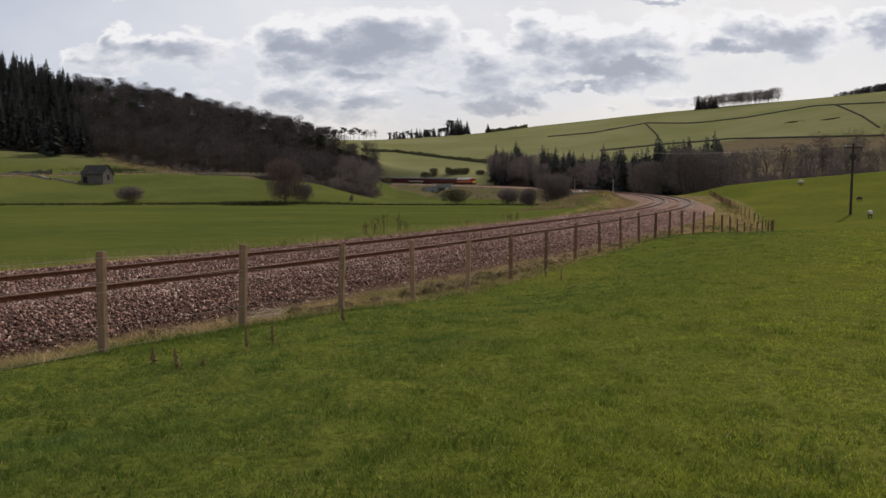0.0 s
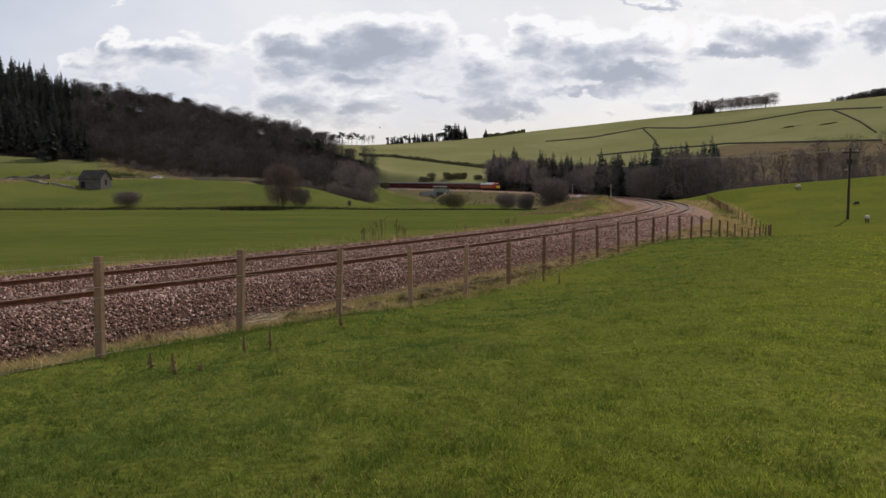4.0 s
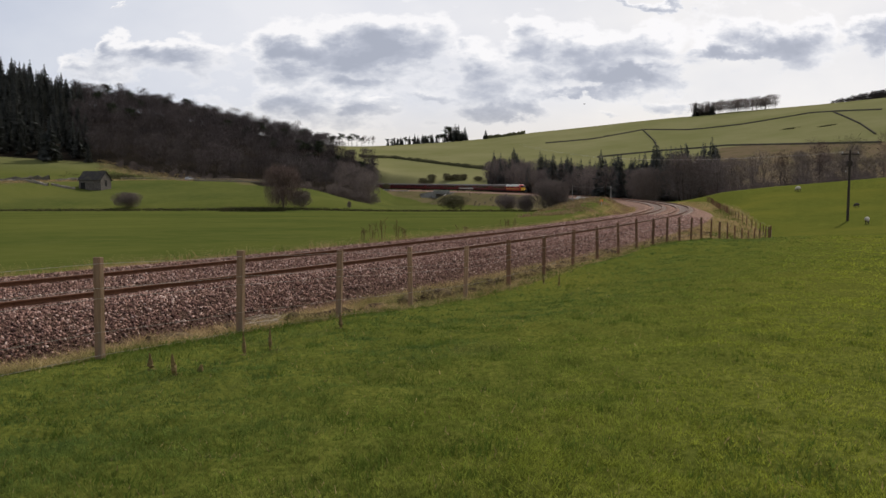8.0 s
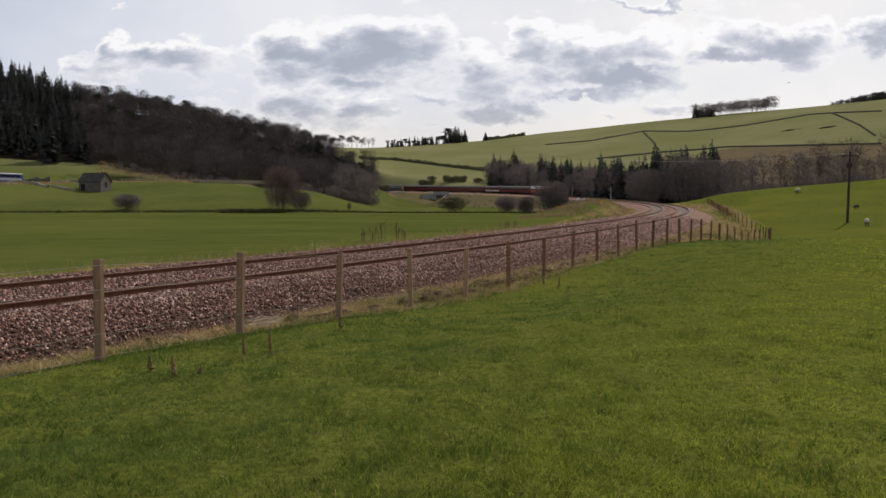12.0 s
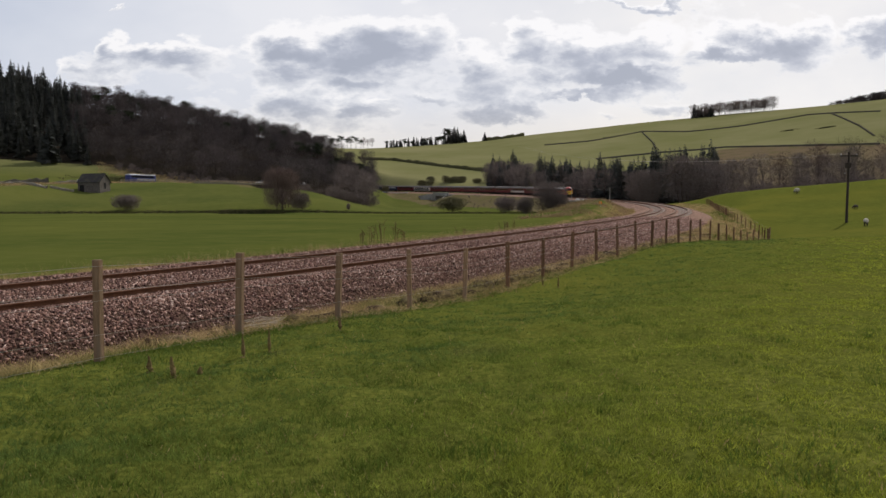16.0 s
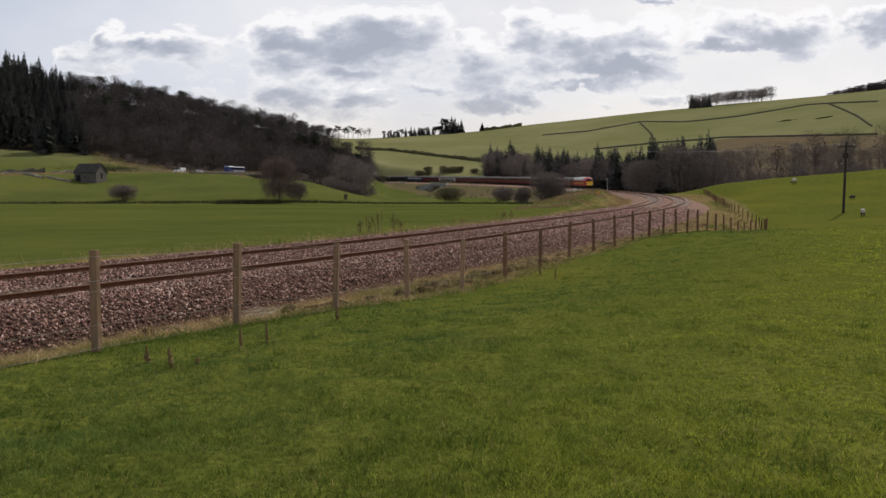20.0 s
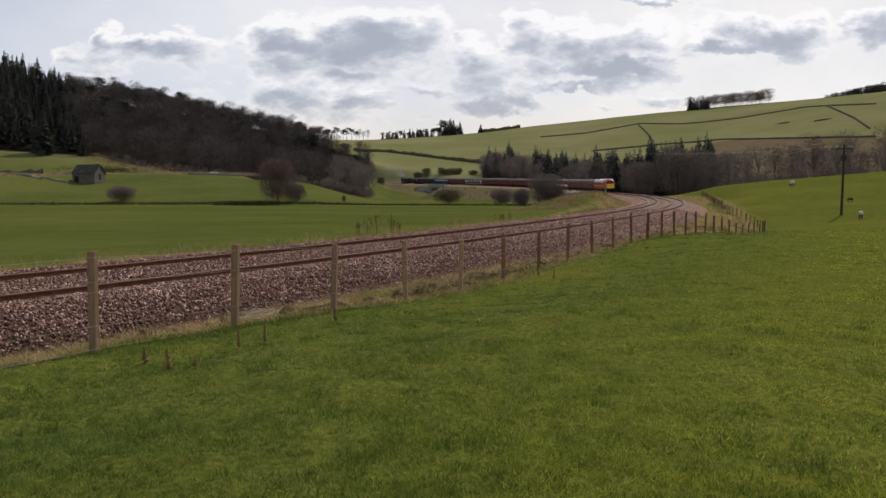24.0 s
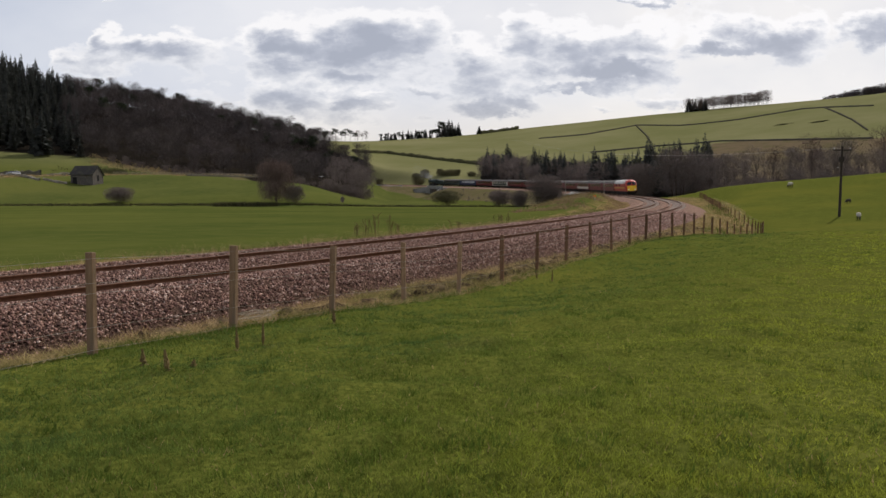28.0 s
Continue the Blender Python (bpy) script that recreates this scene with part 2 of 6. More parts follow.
M_GROUND = ground_material()
def turf_mat(name, cooler, plain, dull, trans):
    """Grass blades: cooler, darker green beside the fence, yellower out in the pasture, with dull brownish patches."""
    m = bpy.data.materials.new(name)
    m.use_nodes = True
    N, L = nodes_of(m.node_tree)
    out, bs, tr, ms = N.new("ShaderNodeOutputMaterial"), N.new("ShaderNodeBsdfPrincipled"), N.new("ShaderNodeBsdfTranslucent"), N.new("ShaderNodeMixShader")
    geo = N.new("ShaderNodeNewGeometry")
    pos = geo.outputs["Position"]
    sep = N.new("ShaderNodeSeparateXYZ")
    L.new(pos, sep.inputs[0])
    off = math_node(N, L, "MULTIPLY_ADD", sep.outputs[0], 0.869, 16.2)
    off = math_node(N, L, "MULTIPLY_ADD", sep.outputs[1], -0.496, off)
    patch = noise_node(N, L, pos, 0.55, 4, 0.6)
    off = math_node(N, L, "MULTIPLY_ADD", patch, 5.0, math_node(N, L, "SUBTRACT", off, 2.5))
    w = ramp_node(N, L, math_node(N, L, "MULTIPLY", off, 0.05), [(0.53, 1.0), (0.78, 0.0)])
    tone = ramp_node(N, L, noise_node(N, L, pos, 1.9, 5, 0.65), [(0.34, 0.0), (0.66, 1.0)])
    col = mix_node(N, L, w, mix_node(N, L, tone, plain[0], plain[1]), mix_node(N, L, tone, cooler[0], cooler[1]))
    col = mix_node(N, L, ramp_node(N, L, noise_node(N, L, pos, 0.8, 5, 0.65, 0.4), [(0.55, 0.0), (0.70, 0.75)]), col, dull)
    k = math_node(N, L, "MULTIPLY_ADD", geo.outputs["Random Per Island"], 1.1, 0.45)
    col = mix_node(N, L, 1.0, col, k, "MULTIPLY")
    L.new(col, bs.inputs["Base Color"])
    L.new(col, tr.inputs[0])
    bs.inputs["Roughness"].default_value, bs.inputs["Specular IOR Level"].default_value = 0.7, 0.0
    ms.inputs[0].default_value = trans
    for i, n in enumerate((bs, tr)):
        L.new(n.outputs[0], ms.inputs[i + 1])
    L.new(ms.outputs[0], out.inputs[0])
    return m


M_BLADE = turf_mat("grass_blade", ((0.080, 0.126, 0.034), (0.142, 0.202, 0.052)), ((0.202, 0.240, 0.031), (0.365, 0.388, 0.054)), (0.225, 0.215, 0.075), 0.45)
M_STRAW = mat("dry_grass", (0.60, 0.45, 0.24), (0.31, 0.205, 0.095), 1.4, 0.8, 0, c3=(0.27, 0.25, 0.09), scale3=0.35, coords="World", island=0.35, trans=0.4, spec=0.0)
# far stretch past the loose stones: bed in the stones' average colour
M_BALLAST_FAR = mat("far_ballast", (0.195, 0.120, 0.093), (0.455, 0.300, 0.230), 5.0, 0.85, 1.0, c3=(0.27, 0.185, 0.145), scale3=0.5, coords="World", bump_dist=0.10, spec=0.0)
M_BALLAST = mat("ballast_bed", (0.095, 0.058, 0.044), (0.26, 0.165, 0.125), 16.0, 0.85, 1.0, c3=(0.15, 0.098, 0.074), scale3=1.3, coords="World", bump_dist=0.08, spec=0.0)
def stone_mat(name):
    """Crushed stone: grey, pinkish and pale pieces, each of one colour."""
    m = mat(name, (0.9, 0.9, 0.9), (1.0, 1.0, 1.0), 6.0, 0.85, 0.4, coords="World", spec=0.05)
    N, L = m.node_tree.nodes, m.node_tree.links
    bs = next(n for n in N if n.type == "BSDF_PRINCIPLED")
    old = bs.inputs["Base Color"].links[0].from_socket
    geo = N.new("ShaderNodeNewGeometry")
    hue = ramp_node(N, L, geo.outputs["Random Per Island"], [(0.0, (0.080, 0.047, 0.041)), (0.25, (0.205, 0.118, 0.098)), (0.5, (0.310, 0.180, 0.142)), (0.75, (0.430, 0.265, 0.207)), (0.92, (0.57, 0.39, 0.32)), (1.0, (0.72, 0.56, 0.48))])
    stain = mix_node(N, L, ramp_node(N, L, noise_node(N, L, geo.outputs["Position"], 0.5, 4, 0.6), [(0.40, 0.0), (0.68, 0.75)]), (1.0, 1.0, 1.0), (0.74, 0.68, 0.68))
    L.new(mix_node(N, L, 1.0, mix_node(N, L, 1.0, hue, old, "MULTIPLY"), stain, "MULTIPLY"), bs.inputs["Base Color"])
    return m


M_STONE = stone_mat("ballast_stone")
M_RUST = mat("rusty_rail", (0.11, 0.050, 0.028), (0.17, 0.080, 0.046), 9.0, 0.75, 0.3, coords="World", metal=0.0, spec=0.1)
M_HEAD = mat("worn_rail_head", (0.15, 0.095, 0.068), (0.22, 0.145, 0.105), 6.0, 0.6, 0.1, coords="World", metal=0.3)
M_SLEEPER = mat("concrete_sleeper", (0.45, 0.335, 0.26), (0.58, 0.45, 0.355), 5.0, 0.85, 0.3, rnd=0.12)
M_POST = mat("fence_wood", (0.235, 0.140, 0.080), (0.355, 0.230, 0.140), 5.0, 0.85, 0.5, c3=(0.23, 0.165, 0.11), scale3=2.0, stretch=(6, 6, 0.6), rnd=0.15)
# browner posts, darkened as well to take in their shadow side
M_POST_SHADED = mat("shaded_brown_fence_wood", (0.135, 0.078, 0.048), (0.205, 0.120, 0.074), 5.0, 0.85, 0.5, stretch=(6, 6, 0.6), rnd=0.25, spec=0.0)
M_WIRE = mat("galvanised_wire", (0.34, 0.31, 0.27), (0.45, 0.42, 0.37), 8.0, 0.6, 0, metal=0.2, spec=0.2)
M_BARK = mat("bark", (0.080, 0.064, 0.054), (0.14, 0.112, 0.095), 3.0, 0.9, 0.6, rnd=0.2, stretch=(3, 3, 0.7), spec=0.0)
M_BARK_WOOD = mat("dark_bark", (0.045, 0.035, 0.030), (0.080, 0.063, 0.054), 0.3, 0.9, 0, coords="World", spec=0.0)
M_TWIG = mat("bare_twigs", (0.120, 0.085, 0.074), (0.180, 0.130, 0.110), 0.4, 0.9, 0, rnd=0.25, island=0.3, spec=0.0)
# paler twig copy, with haze put into its colour
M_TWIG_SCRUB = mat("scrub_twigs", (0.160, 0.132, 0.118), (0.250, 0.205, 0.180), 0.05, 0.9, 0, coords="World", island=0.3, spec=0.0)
# darker twig copy; shade of the backlit hillside wood put into the colour
M_TWIG_SHADED = mat("shaded_wood_twigs", (0.062, 0.054, 0.054), (0.134, 0.110, 0.104), 0.045, 0.9, 0, coords="World", island=0.35, spec=0.0)
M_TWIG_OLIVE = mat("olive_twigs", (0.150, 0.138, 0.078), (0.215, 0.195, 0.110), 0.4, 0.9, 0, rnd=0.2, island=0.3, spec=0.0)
M_NEEDLE = mat("needles", (0.094, 0.101, 0.097), (0.136, 0.140, 0.126), 0.05, 0.85, 0, coords="World", island=0.2, trans=0.5, spec=0.0)
# also a paler twig copy, raised to take in veiling haze
M_TWIG_BELT = mat("belt_twigs", (0.122, 0.100, 0.094), (0.200, 0.163, 0.148), 0.05, 0.9, 0, coords="World", island=0.3, trans=0.3, spec=0.0)
M_PINE = mat("pine_needles", (0.035, 0.046, 0.030), (0.065, 0.075, 0.045), 0.3, 0.75, 0, coords="World", island=0.4, spec=0.0)


# ---- plan: the railway's line, the road's line, the lie of the land (heights above the viewer's feet) ----
def smooth(a, b, x):
    t = np.clip((np.asarray(x, float) - a) / (b - a), 0, 1)
    return t * t * (3 - 2 * t)


BENDS = [-1.322, -3.097, -2.114, -1.440, -1.946, -2.690, -2.061, -2.275, -2.520]   # curvature along the line, per km
BEND_S = [0, 71.43, 142.86, 214.29, 285.71, 357.14, 428.57, 500, 600]
RISE_S = [0, 60, 120, 180, 240, 300, 360, 420, 500, 640]
RISE = [-0.090, 0.683, 1.553, 2.611, 3.777, 5.183, 6.843, 8.421, 10.470, 14.054]    # rail level along the line
CANT = 0.121
_S = np.arange(-60.0, 900.0, 1.0)
_K = np.interp(_S, BEND_S, BENDS) / 1000
_H = np.cumsum(_K)
_H = _H - _H[60] + radians(29.737)
_X, _Y = np.cumsum(np.sin(_H)), np.cumsum(np.cos(_H))
_X, _Y = _X - _X[60] - 8.142, _Y - _Y[60] + 18.488
_Z = np.interp(_S, RISE_S, RISE)
_Z = np.convolve(np.pad(_Z, 20, mode="reflect", reflect_type="odd"), np.ones(41) / 41, "valid")
_C = CANT * np.clip(-_K / 0.002, 0, 1)


def line_at(s, o=0.0, lift=0.0):
    """A point of the railway: s metres along, o to the right of the middle between the two tracks, lift above rail level."""
    x, y, z, h = (np.interp(s, _S, a) for a in (_X, _Y, _Z, _H))
    return np.stack(np.broadcast_arrays(x + np.cos(h) * o, y - np.sin(h) * o, z + lift), -1)


def near_line(px, py, step=4):
    """Arc length and signed offset of the railway for arrays of points."""
    px, py = np.asarray(px, float), np.asarray(py, float)
    best = np.full(px.shape, 1e18)
    idx = np.zeros(px.shape, int)
    for i in range(0, len(_S), step):
        d = (px - _X[i]) ** 2 + (py - _Y[i]) ** 2
        m = d < best
        best[m], idx[m] = d[m], i
    dx, dy = px - _X[idx], py - _Y[idx]
    s = _S[idx] + dx * np.sin(_H[idx]) + dy * np.cos(_H[idx])
    o = dx * np.cos(_H[idx]) - dy * np.sin(_H[idx])
    return s, np.where(np.abs(o) < np.sqrt(best) * 0.7, np.sign(o + 1e-9) * np.sqrt(best), o)


ROAD = [(-168, 120, 5.2), (-152, 200, 6.8), (-135, 250, 8.75), (-122, 278, 9.9), (-105, 305, 10.6), (-88, 340, 11.4), (-79, 365, 11.6), (-66, 420, 11.4), (-40, 500, 9.5)]


def _road_curve():
    r = np.array(ROAD, float)
    d = np.r_[0, np.cumsum(np.hypot(*np.diff(r[:, :2], axis=0).T))]
    t = np.linspace(0, d[-1], 200)
    a = np.stack([np.interp(t, d, r[:, i]) for i in range(3)], 1)
    for _ in range(30):
        a[1:-1] = (a[:-2] + 2 * a[1:-1] + a[2:]) / 4
    return a, t


ROAD_P, ROAD_T = _road_curve()


def road_at(t, o=0.0, lift=0.0):
    x, y, z = (np.interp(t, ROAD_T, ROAD_P[:, i]) for i in range(3))
    g = np.gradient(ROAD_P[:, :2], axis=0)
    hx, hy = np.interp(t, ROAD_T, g[:, 0]), np.interp(t, ROAD_T, g[:, 1])
    n = np.hypot(hx, hy)
    return np.stack(np.broadcast_arrays(x + hy / n * o, y - hx / n * o, z + lift), -1), np.arctan2(hx, hy)


FENCE_Y = [8, 10, 12.3, 14.7, 17, 19.4, 21.8, 24, 26.5, 29, 31.2, 33.5, 38, 43, 50]
FENCE_DIP = [0, 0, -0.06, -0.15, -0.28, -0.36, -0.31, -0.21, -0.06, -0.03, 0.04, 0.20, 0.16, -0.04, 0]


def land(x, y):
    """Height of the land without the earthworks."""
    x, y = np.asarray(x, float), np.asarray(y, float)
    r = np.hypot(x, y)
    yy = np.maximum(y, 1.0)
    u = np.where(y > 1, x / yy, np.sign(x) * 9)
    s, o = near_line(x, y)
    # the viewer's field, its hollow, and the sheep slope
    right = -0.21 * smooth(15, 8.5, o) - 0.22 * np.exp(-((o - 6.3) / 0.7) ** 2) * smooth(70, 50, s)
    right = right - 1.40 * smooth(43, 60, y) * smooth(118, 80, y) * np.exp(-((x - 27) / 20) ** 2) - 0.45 * np.exp(-(((x - 62) / 26) ** 2 + ((y - 112) / 30) ** 2))
    amp = np.interp(u, [0.20, 0.33, 0.42, 0.56, 0.9], [2.8, 3.9, 5.45, 7.1, 10.8])
    dip = np.interp(y, FENCE_Y, FENCE_DIP) * smooth(14.5, 7.8, o) * (o > 0) * (s < 70)
    right = right + dip + amp * smooth(85, 185, r) - 1.5 * smooth(185, 230, r)
    # the valley floor across the line, rising to the road
    left = np.full_like(x, -0.30)
    rise = np.clip(y - 205, 0, np.interp(u, [-0.34, -0.20], [78, 54])) * 0.135
    left = left + rise * smooth(-0.06, -0.185, u) + (1.0 * smooth(235, 340, r) + 4.6 * smooth(405, 455, r)) * smooth(-0.185, -0.06, u)
    z = np.where(o > 0, right * smooth(0, 9, o) + left * (1 - smooth(0, 9, o)), left)
    back = smooth(0, -40, y)
    z = z * (1 - back)
    # hills
    hl = np.interp(u, [-0.9, -0.56, -0.274, -0.189, -0.131, -0.096, -0.06], [68, 56, 34, 25, 16, 5, 0])
    z = z + np.where(y > 1, hl * smooth(315, 560, r), 0)
    beyond = np.where(o < 0, 1 - smooth(-0.11, -0.05, u) * (s < 620), 1.0)      # the hill begins past the line
    hf = np.interp(u, [-0.9, -0.2, -0.117, 0.06, 0.118, 0.226, 0.318, 0.42, 0.56, 0.9], [66, 66, 69, 77, 83, 91, 96, 103, 113, 135])
    z = z + beyond * np.where(y > 1, (hf - np.where(u < -0.06, hl * 0.9, 0)) * (0.25 * np.clip((r - 330) / 640, 0, 1) + 0.75 * smooth(300, 1030, r)), 0)
    ridge = np.interp(u, [-0.1, 0.0, 0.06, 0.138, 0.28, 0.36, 0.44, 0.56], [0, 2.0, 4.0, 5.5, 7.5, 6.5, 2.5, -3.0])
    z = z + ridge * smooth(770, 1000, r) * (y > 1)
    z = z - 0.05 * np.clip(r - 1050, 0, 1e9) * (y > 0)
    return z


_HUM = [(k, 2 * math.pi / w, a) for w, a, k in ((2.3, .022, .3), (1.45, .017, 1.4), (1.05, .014, 2.5), (.72, .011, .9), (.56, .009, 2.0), (.41, .007, 2.9), (.33, .006, .1), (3.7, .028, 2.2))]


def hummocks(x, y):
    """Uneven, grazed turf."""
    h = 0.0
    for k, w, a in _HUM:
        c, d = math.cos(k) * w, math.sin(k) * w
        h = h + a * np.sin(x * c + y * d + 1.7 * np.sin(w * .31 * (y * c - x * d) / w + k)) * np.sin(.8 * (y * c - x * d) + 3 * k)
    return h


def ground(x, y):
    """Height of the ground sheet: the land, with the railway's and the road's earthworks."""
    x, y = np.asarray(x, float), np.asarray(y, float)
    z = land(x, y)
    s, o = near_line(x, y)
    zt = np.interp(s, _S, _Z) - 0.75
    a = np.abs(o)
    wid = np.where(o > 0, np.interp(s, [0, 60, 120, 200], [2.2, 5, 9, 16]), np.interp(s, [0, 50, 90, 150, 250, 340], [3.0, 8, 14, 14, 22, 24]))
    wid = np.where((np.abs(s - 445) < 16) & (o < 0), 1.5, wid)
    k = smooth(5.0, 5.0 + 1e-3, a) * smooth(0, 1, (a - 5.0) / wid)
    on = (s > -59) & (s < 820)
    z = np.where(on, zt * (1 - k) + z * k, z)
    # cess bank inside the bend
    bank = np.exp(-((s - 106) / 36) ** 2) * smooth(-5.4, -10, o) * smooth(-24, -11, o)
    z = z + 2.25 * bank
    r = np.hypot(x, y)
    z = z + hummocks(x, y) * smooth(7.4, 8.6, o) * smooth(1.5, 3.5, r) * smooth(75, 45, r)
    best = np.full(x.shape, 1e18)
    rz = np.zeros(x.shape)
    for px, py, pz in ROAD_P[::2]:
        d = (x - px) ** 2 + (y - py) ** 2
        m = d < best
        best[m], rz[m] = d[m], pz
    kr = smooth(5, 22, np.sqrt(best))
    return (rz - 0.15) * (1 - kr) + z * kr


def ground_at(x, y):
    return float(ground(np.array([x]), np.array([y]))[0])


def mesh_np(name, verts, faces, material=None, shade=False):
    """A mesh from numpy arrays: verts (n, 3), faces (m, 3 or 4)."""
    verts, faces = np.ascontiguousarray(verts, np.float32), np.ascontiguousarray(faces, np.int32)
    me = bpy.data.meshes.new(name)
    m, k = faces.shape
    me.vertices.add(len(verts))
    me.vertices.foreach_set("co", verts.ravel())
    me.loops.add(m * k)
    me.loops.foreach_set("vertex_index", faces.ravel())
    me.polygons.add(m)
    me.polygons.foreach_set("loop_start", np.arange(0, m * k, k, dtype=np.int32))
    if shade:
        me.polygons.foreach_set("use_smooth", np.ones(m, bool))
    me.update(calc_edges=True)
    if material:
        me.materials.append(material)
    return me


def part(name, bm, material, parent, label="", m=None):
    """Links a bmesh (or a ready mesh) as one mesh object under a thing or a part."""
    if isinstance(bm, bmesh.types.BMesh):
        me = bpy.data.meshes.new(name)
        bm.to_mesh(me)
        bm.free()
        me.materials.append(material)
    else:
        me = bm
    ob = new(name, me)
    ob.parent = parent
    if m is not None:
        ob.matrix_local = m
    if label:
        tagged(ob, label)
    return ob


def box(bm, x0, x1, y0, y1, z0, z1, bevel=0.0):
    vs = bmesh.ops.create_cube(bm, size=1.0)["verts"]
    for v in vs:
        v.co = ((x0 + x1) / 2 + v.co.x * (x1 - x0), (y0 + y1) / 2 + v.co.y * (y1 - y0), (z0 + z1) / 2 + v.co.z * (z1 - z0))
    if bevel:
        bmesh.ops.bevel(bm, geom=list({e for v in vs for e in v.link_edges}), offset=bevel, segments=1, affect="EDGES")
    return bm


def boxes(*dims, bevel=0.0):
    bm = bmesh.new()
    for d in dims:
        box(bm, *d, bevel=bevel)
    return bm


def tube(bm, p0, p1, r0, r1, n=8):
    p0, p1 = Vector(p0), Vector(p1)
    q = (p1 - p0).to_track_quat("Z", "Y").to_matrix()
    a, b = [], []
    for i in range(n):
        d = q @ Vector((math.cos(2 * math.pi * i / n), math.sin(2 * math.pi * i / n), 0))
        a.append(bm.verts.new(p0 + d * r0))
        b.append(bm.verts.new(p1 + d * r1))
    for i in range(n):
        j = (i + 1) % n
        bm.faces.new((a[i], a[j], b[j], b[i]))
    bm.faces.new(a[::-1])
    bm.faces.new(b)
    return bm


def loft(rows):
    """Skin through cross rows of equal length."""
    bm = bmesh.new()
    R = [[bm.verts.new(p) for p in r] for r in rows]
    n = len(R[0])
    for a, b in zip(R[:-1], R[1:]):
        for i in range(n):
            j = (i + 1) % n
            bm.faces.new((a[i], a[j], b[j], b[i]))
    bm.faces.new(R[0][::-1])
    bm.faces.new(R[-1])
    bmesh.ops.recalc_face_normals(bm, faces=bm.faces)
    return bm


# ---- the ground, one sheet to the horizon ----
def make_ground():
    az = np.r_[np.linspace(-180, -40, 20)[:-1], np.linspace(-40, 40, 270), np.linspace(40, 180, 20)[1:]]
    rr = np.r_[0.0, 1.2, 2.2, 3.0 * 1.0125 ** np.arange(0, 180)]
    rr = np.r_[rr, rr[-1] * 1.026 ** np.arange(1, 230)]
    rr = np.r_[rr[rr < 195], np.geomspace(200, 590, 110), rr[rr > 600]]
    rr = rr[rr < 4700]
    A, R = np.meshgrid(np.radians(az), rr)
    x, y = np.sin(A) * R, np.cos(A) * R
    z = ground(x, y)
    r2 = np.hypot(x, y)
    n, m = x.shape
    i = np.arange(n * m).reshape(n, m)
    faces = np.stack([i[:-1, :-1], i[:-1, 1:], i[1:, 1:], i[1:, :-1]], -1).reshape(-1, 4)
    me = mesh_np("ground", np.stack([x, y, z], -1).reshape(-1, 3), faces, M_GROUND, True)
    s, o = near_line(x, y)
    u = np.where(y > 1, x / np.maximum(y, 1), 9)
    a = np.abs(o)
    wr = np.interp(s, [0, 30, 45, 60, 120, 200], [1.8, 2.1, 3.4, 4.7, 4.6, 3.4])
    wl = np.interp(s, [0, 60, 110, 150, 250], [1.7, 2.6, 3.8, 5.0, 20])
    dry = np.where(o > 0, smooth(5.2 + wr + 0.8, 5.2 + wr - 0.5, a), smooth(5.2 + wl + 1.5, 5.2 + wl - 0.5, a)) * ((s > -59) & (s < 820))
    rd = np.full(x.shape, 1e9)
    for px, py, pz in ROAD_P[::2]:
        rd = np.minimum(rd, np.hypot(x - px, y - py))
    edge_r = np.interp(u, [-0.56, -0.42, -0.38, -0.34, -0.28, -0.2], [384, 382, 366, 353, 354, 328])
    dry = np.maximum(dry, 1.0 * smooth(15, 6, rd))
    dry = np.maximum(dry, 1.0 * smooth(edge_r - 30, edge_r - 6, r2) * smooth(edge_r + 6, edge_r, r2) * smooth(-0.45, -0.41, u) * smooth(-0.2, -0.25, u) * (y > 1))
    # weights of the wood floor and the shade painted on it
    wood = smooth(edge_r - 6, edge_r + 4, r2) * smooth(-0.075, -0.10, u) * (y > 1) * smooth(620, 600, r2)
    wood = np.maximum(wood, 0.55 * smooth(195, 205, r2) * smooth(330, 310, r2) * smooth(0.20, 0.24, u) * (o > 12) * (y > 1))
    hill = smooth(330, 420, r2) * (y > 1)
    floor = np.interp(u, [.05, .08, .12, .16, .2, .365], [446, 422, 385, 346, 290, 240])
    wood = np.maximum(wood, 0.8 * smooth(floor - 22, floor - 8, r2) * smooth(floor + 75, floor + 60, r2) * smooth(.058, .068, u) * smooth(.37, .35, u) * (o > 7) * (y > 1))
    hill = hill * np.where((o < 0) & (s < 620), smooth(-.07, -.12, u), 1.0)
    dry = dry * np.interp(s, [55, 85], [1.0, 0.60])
    hill = np.maximum(hill, 0.10 * smooth(190, 260, r2) * (u < 0))
    lim = np.interp(u, [0.33, 0.42, 0.56], [625, 600, 555])
    moor = smooth(0.335, 0.36, u) * smooth(290, 310, r2) * smooth(lim + 4, lim - 4, r2) * (y > 1)
    valley_green = me.attributes.new("valley_green", "FLOAT", "POINT")
    lower = (o < 0) * smooth(207, 204, y - 6 * np.clip((x + 135) / 165, 0, 1)) * (s < 330)
    valley_green.data.foreach_set("value", np.maximum(lower, 0.95 * (o < 0) * smooth(204, 208, y)).astype(np.float32).ravel())
    moor = np.maximum(moor, np.where((s > 130) & (o < 0), dry * 0.95 * smooth(130, 170, s), 0))
    dry = np.where((s > 130) & (o < 0), dry * smooth(190, 140, s), dry)
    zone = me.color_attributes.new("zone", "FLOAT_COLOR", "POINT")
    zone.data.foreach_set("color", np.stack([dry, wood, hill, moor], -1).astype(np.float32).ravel())
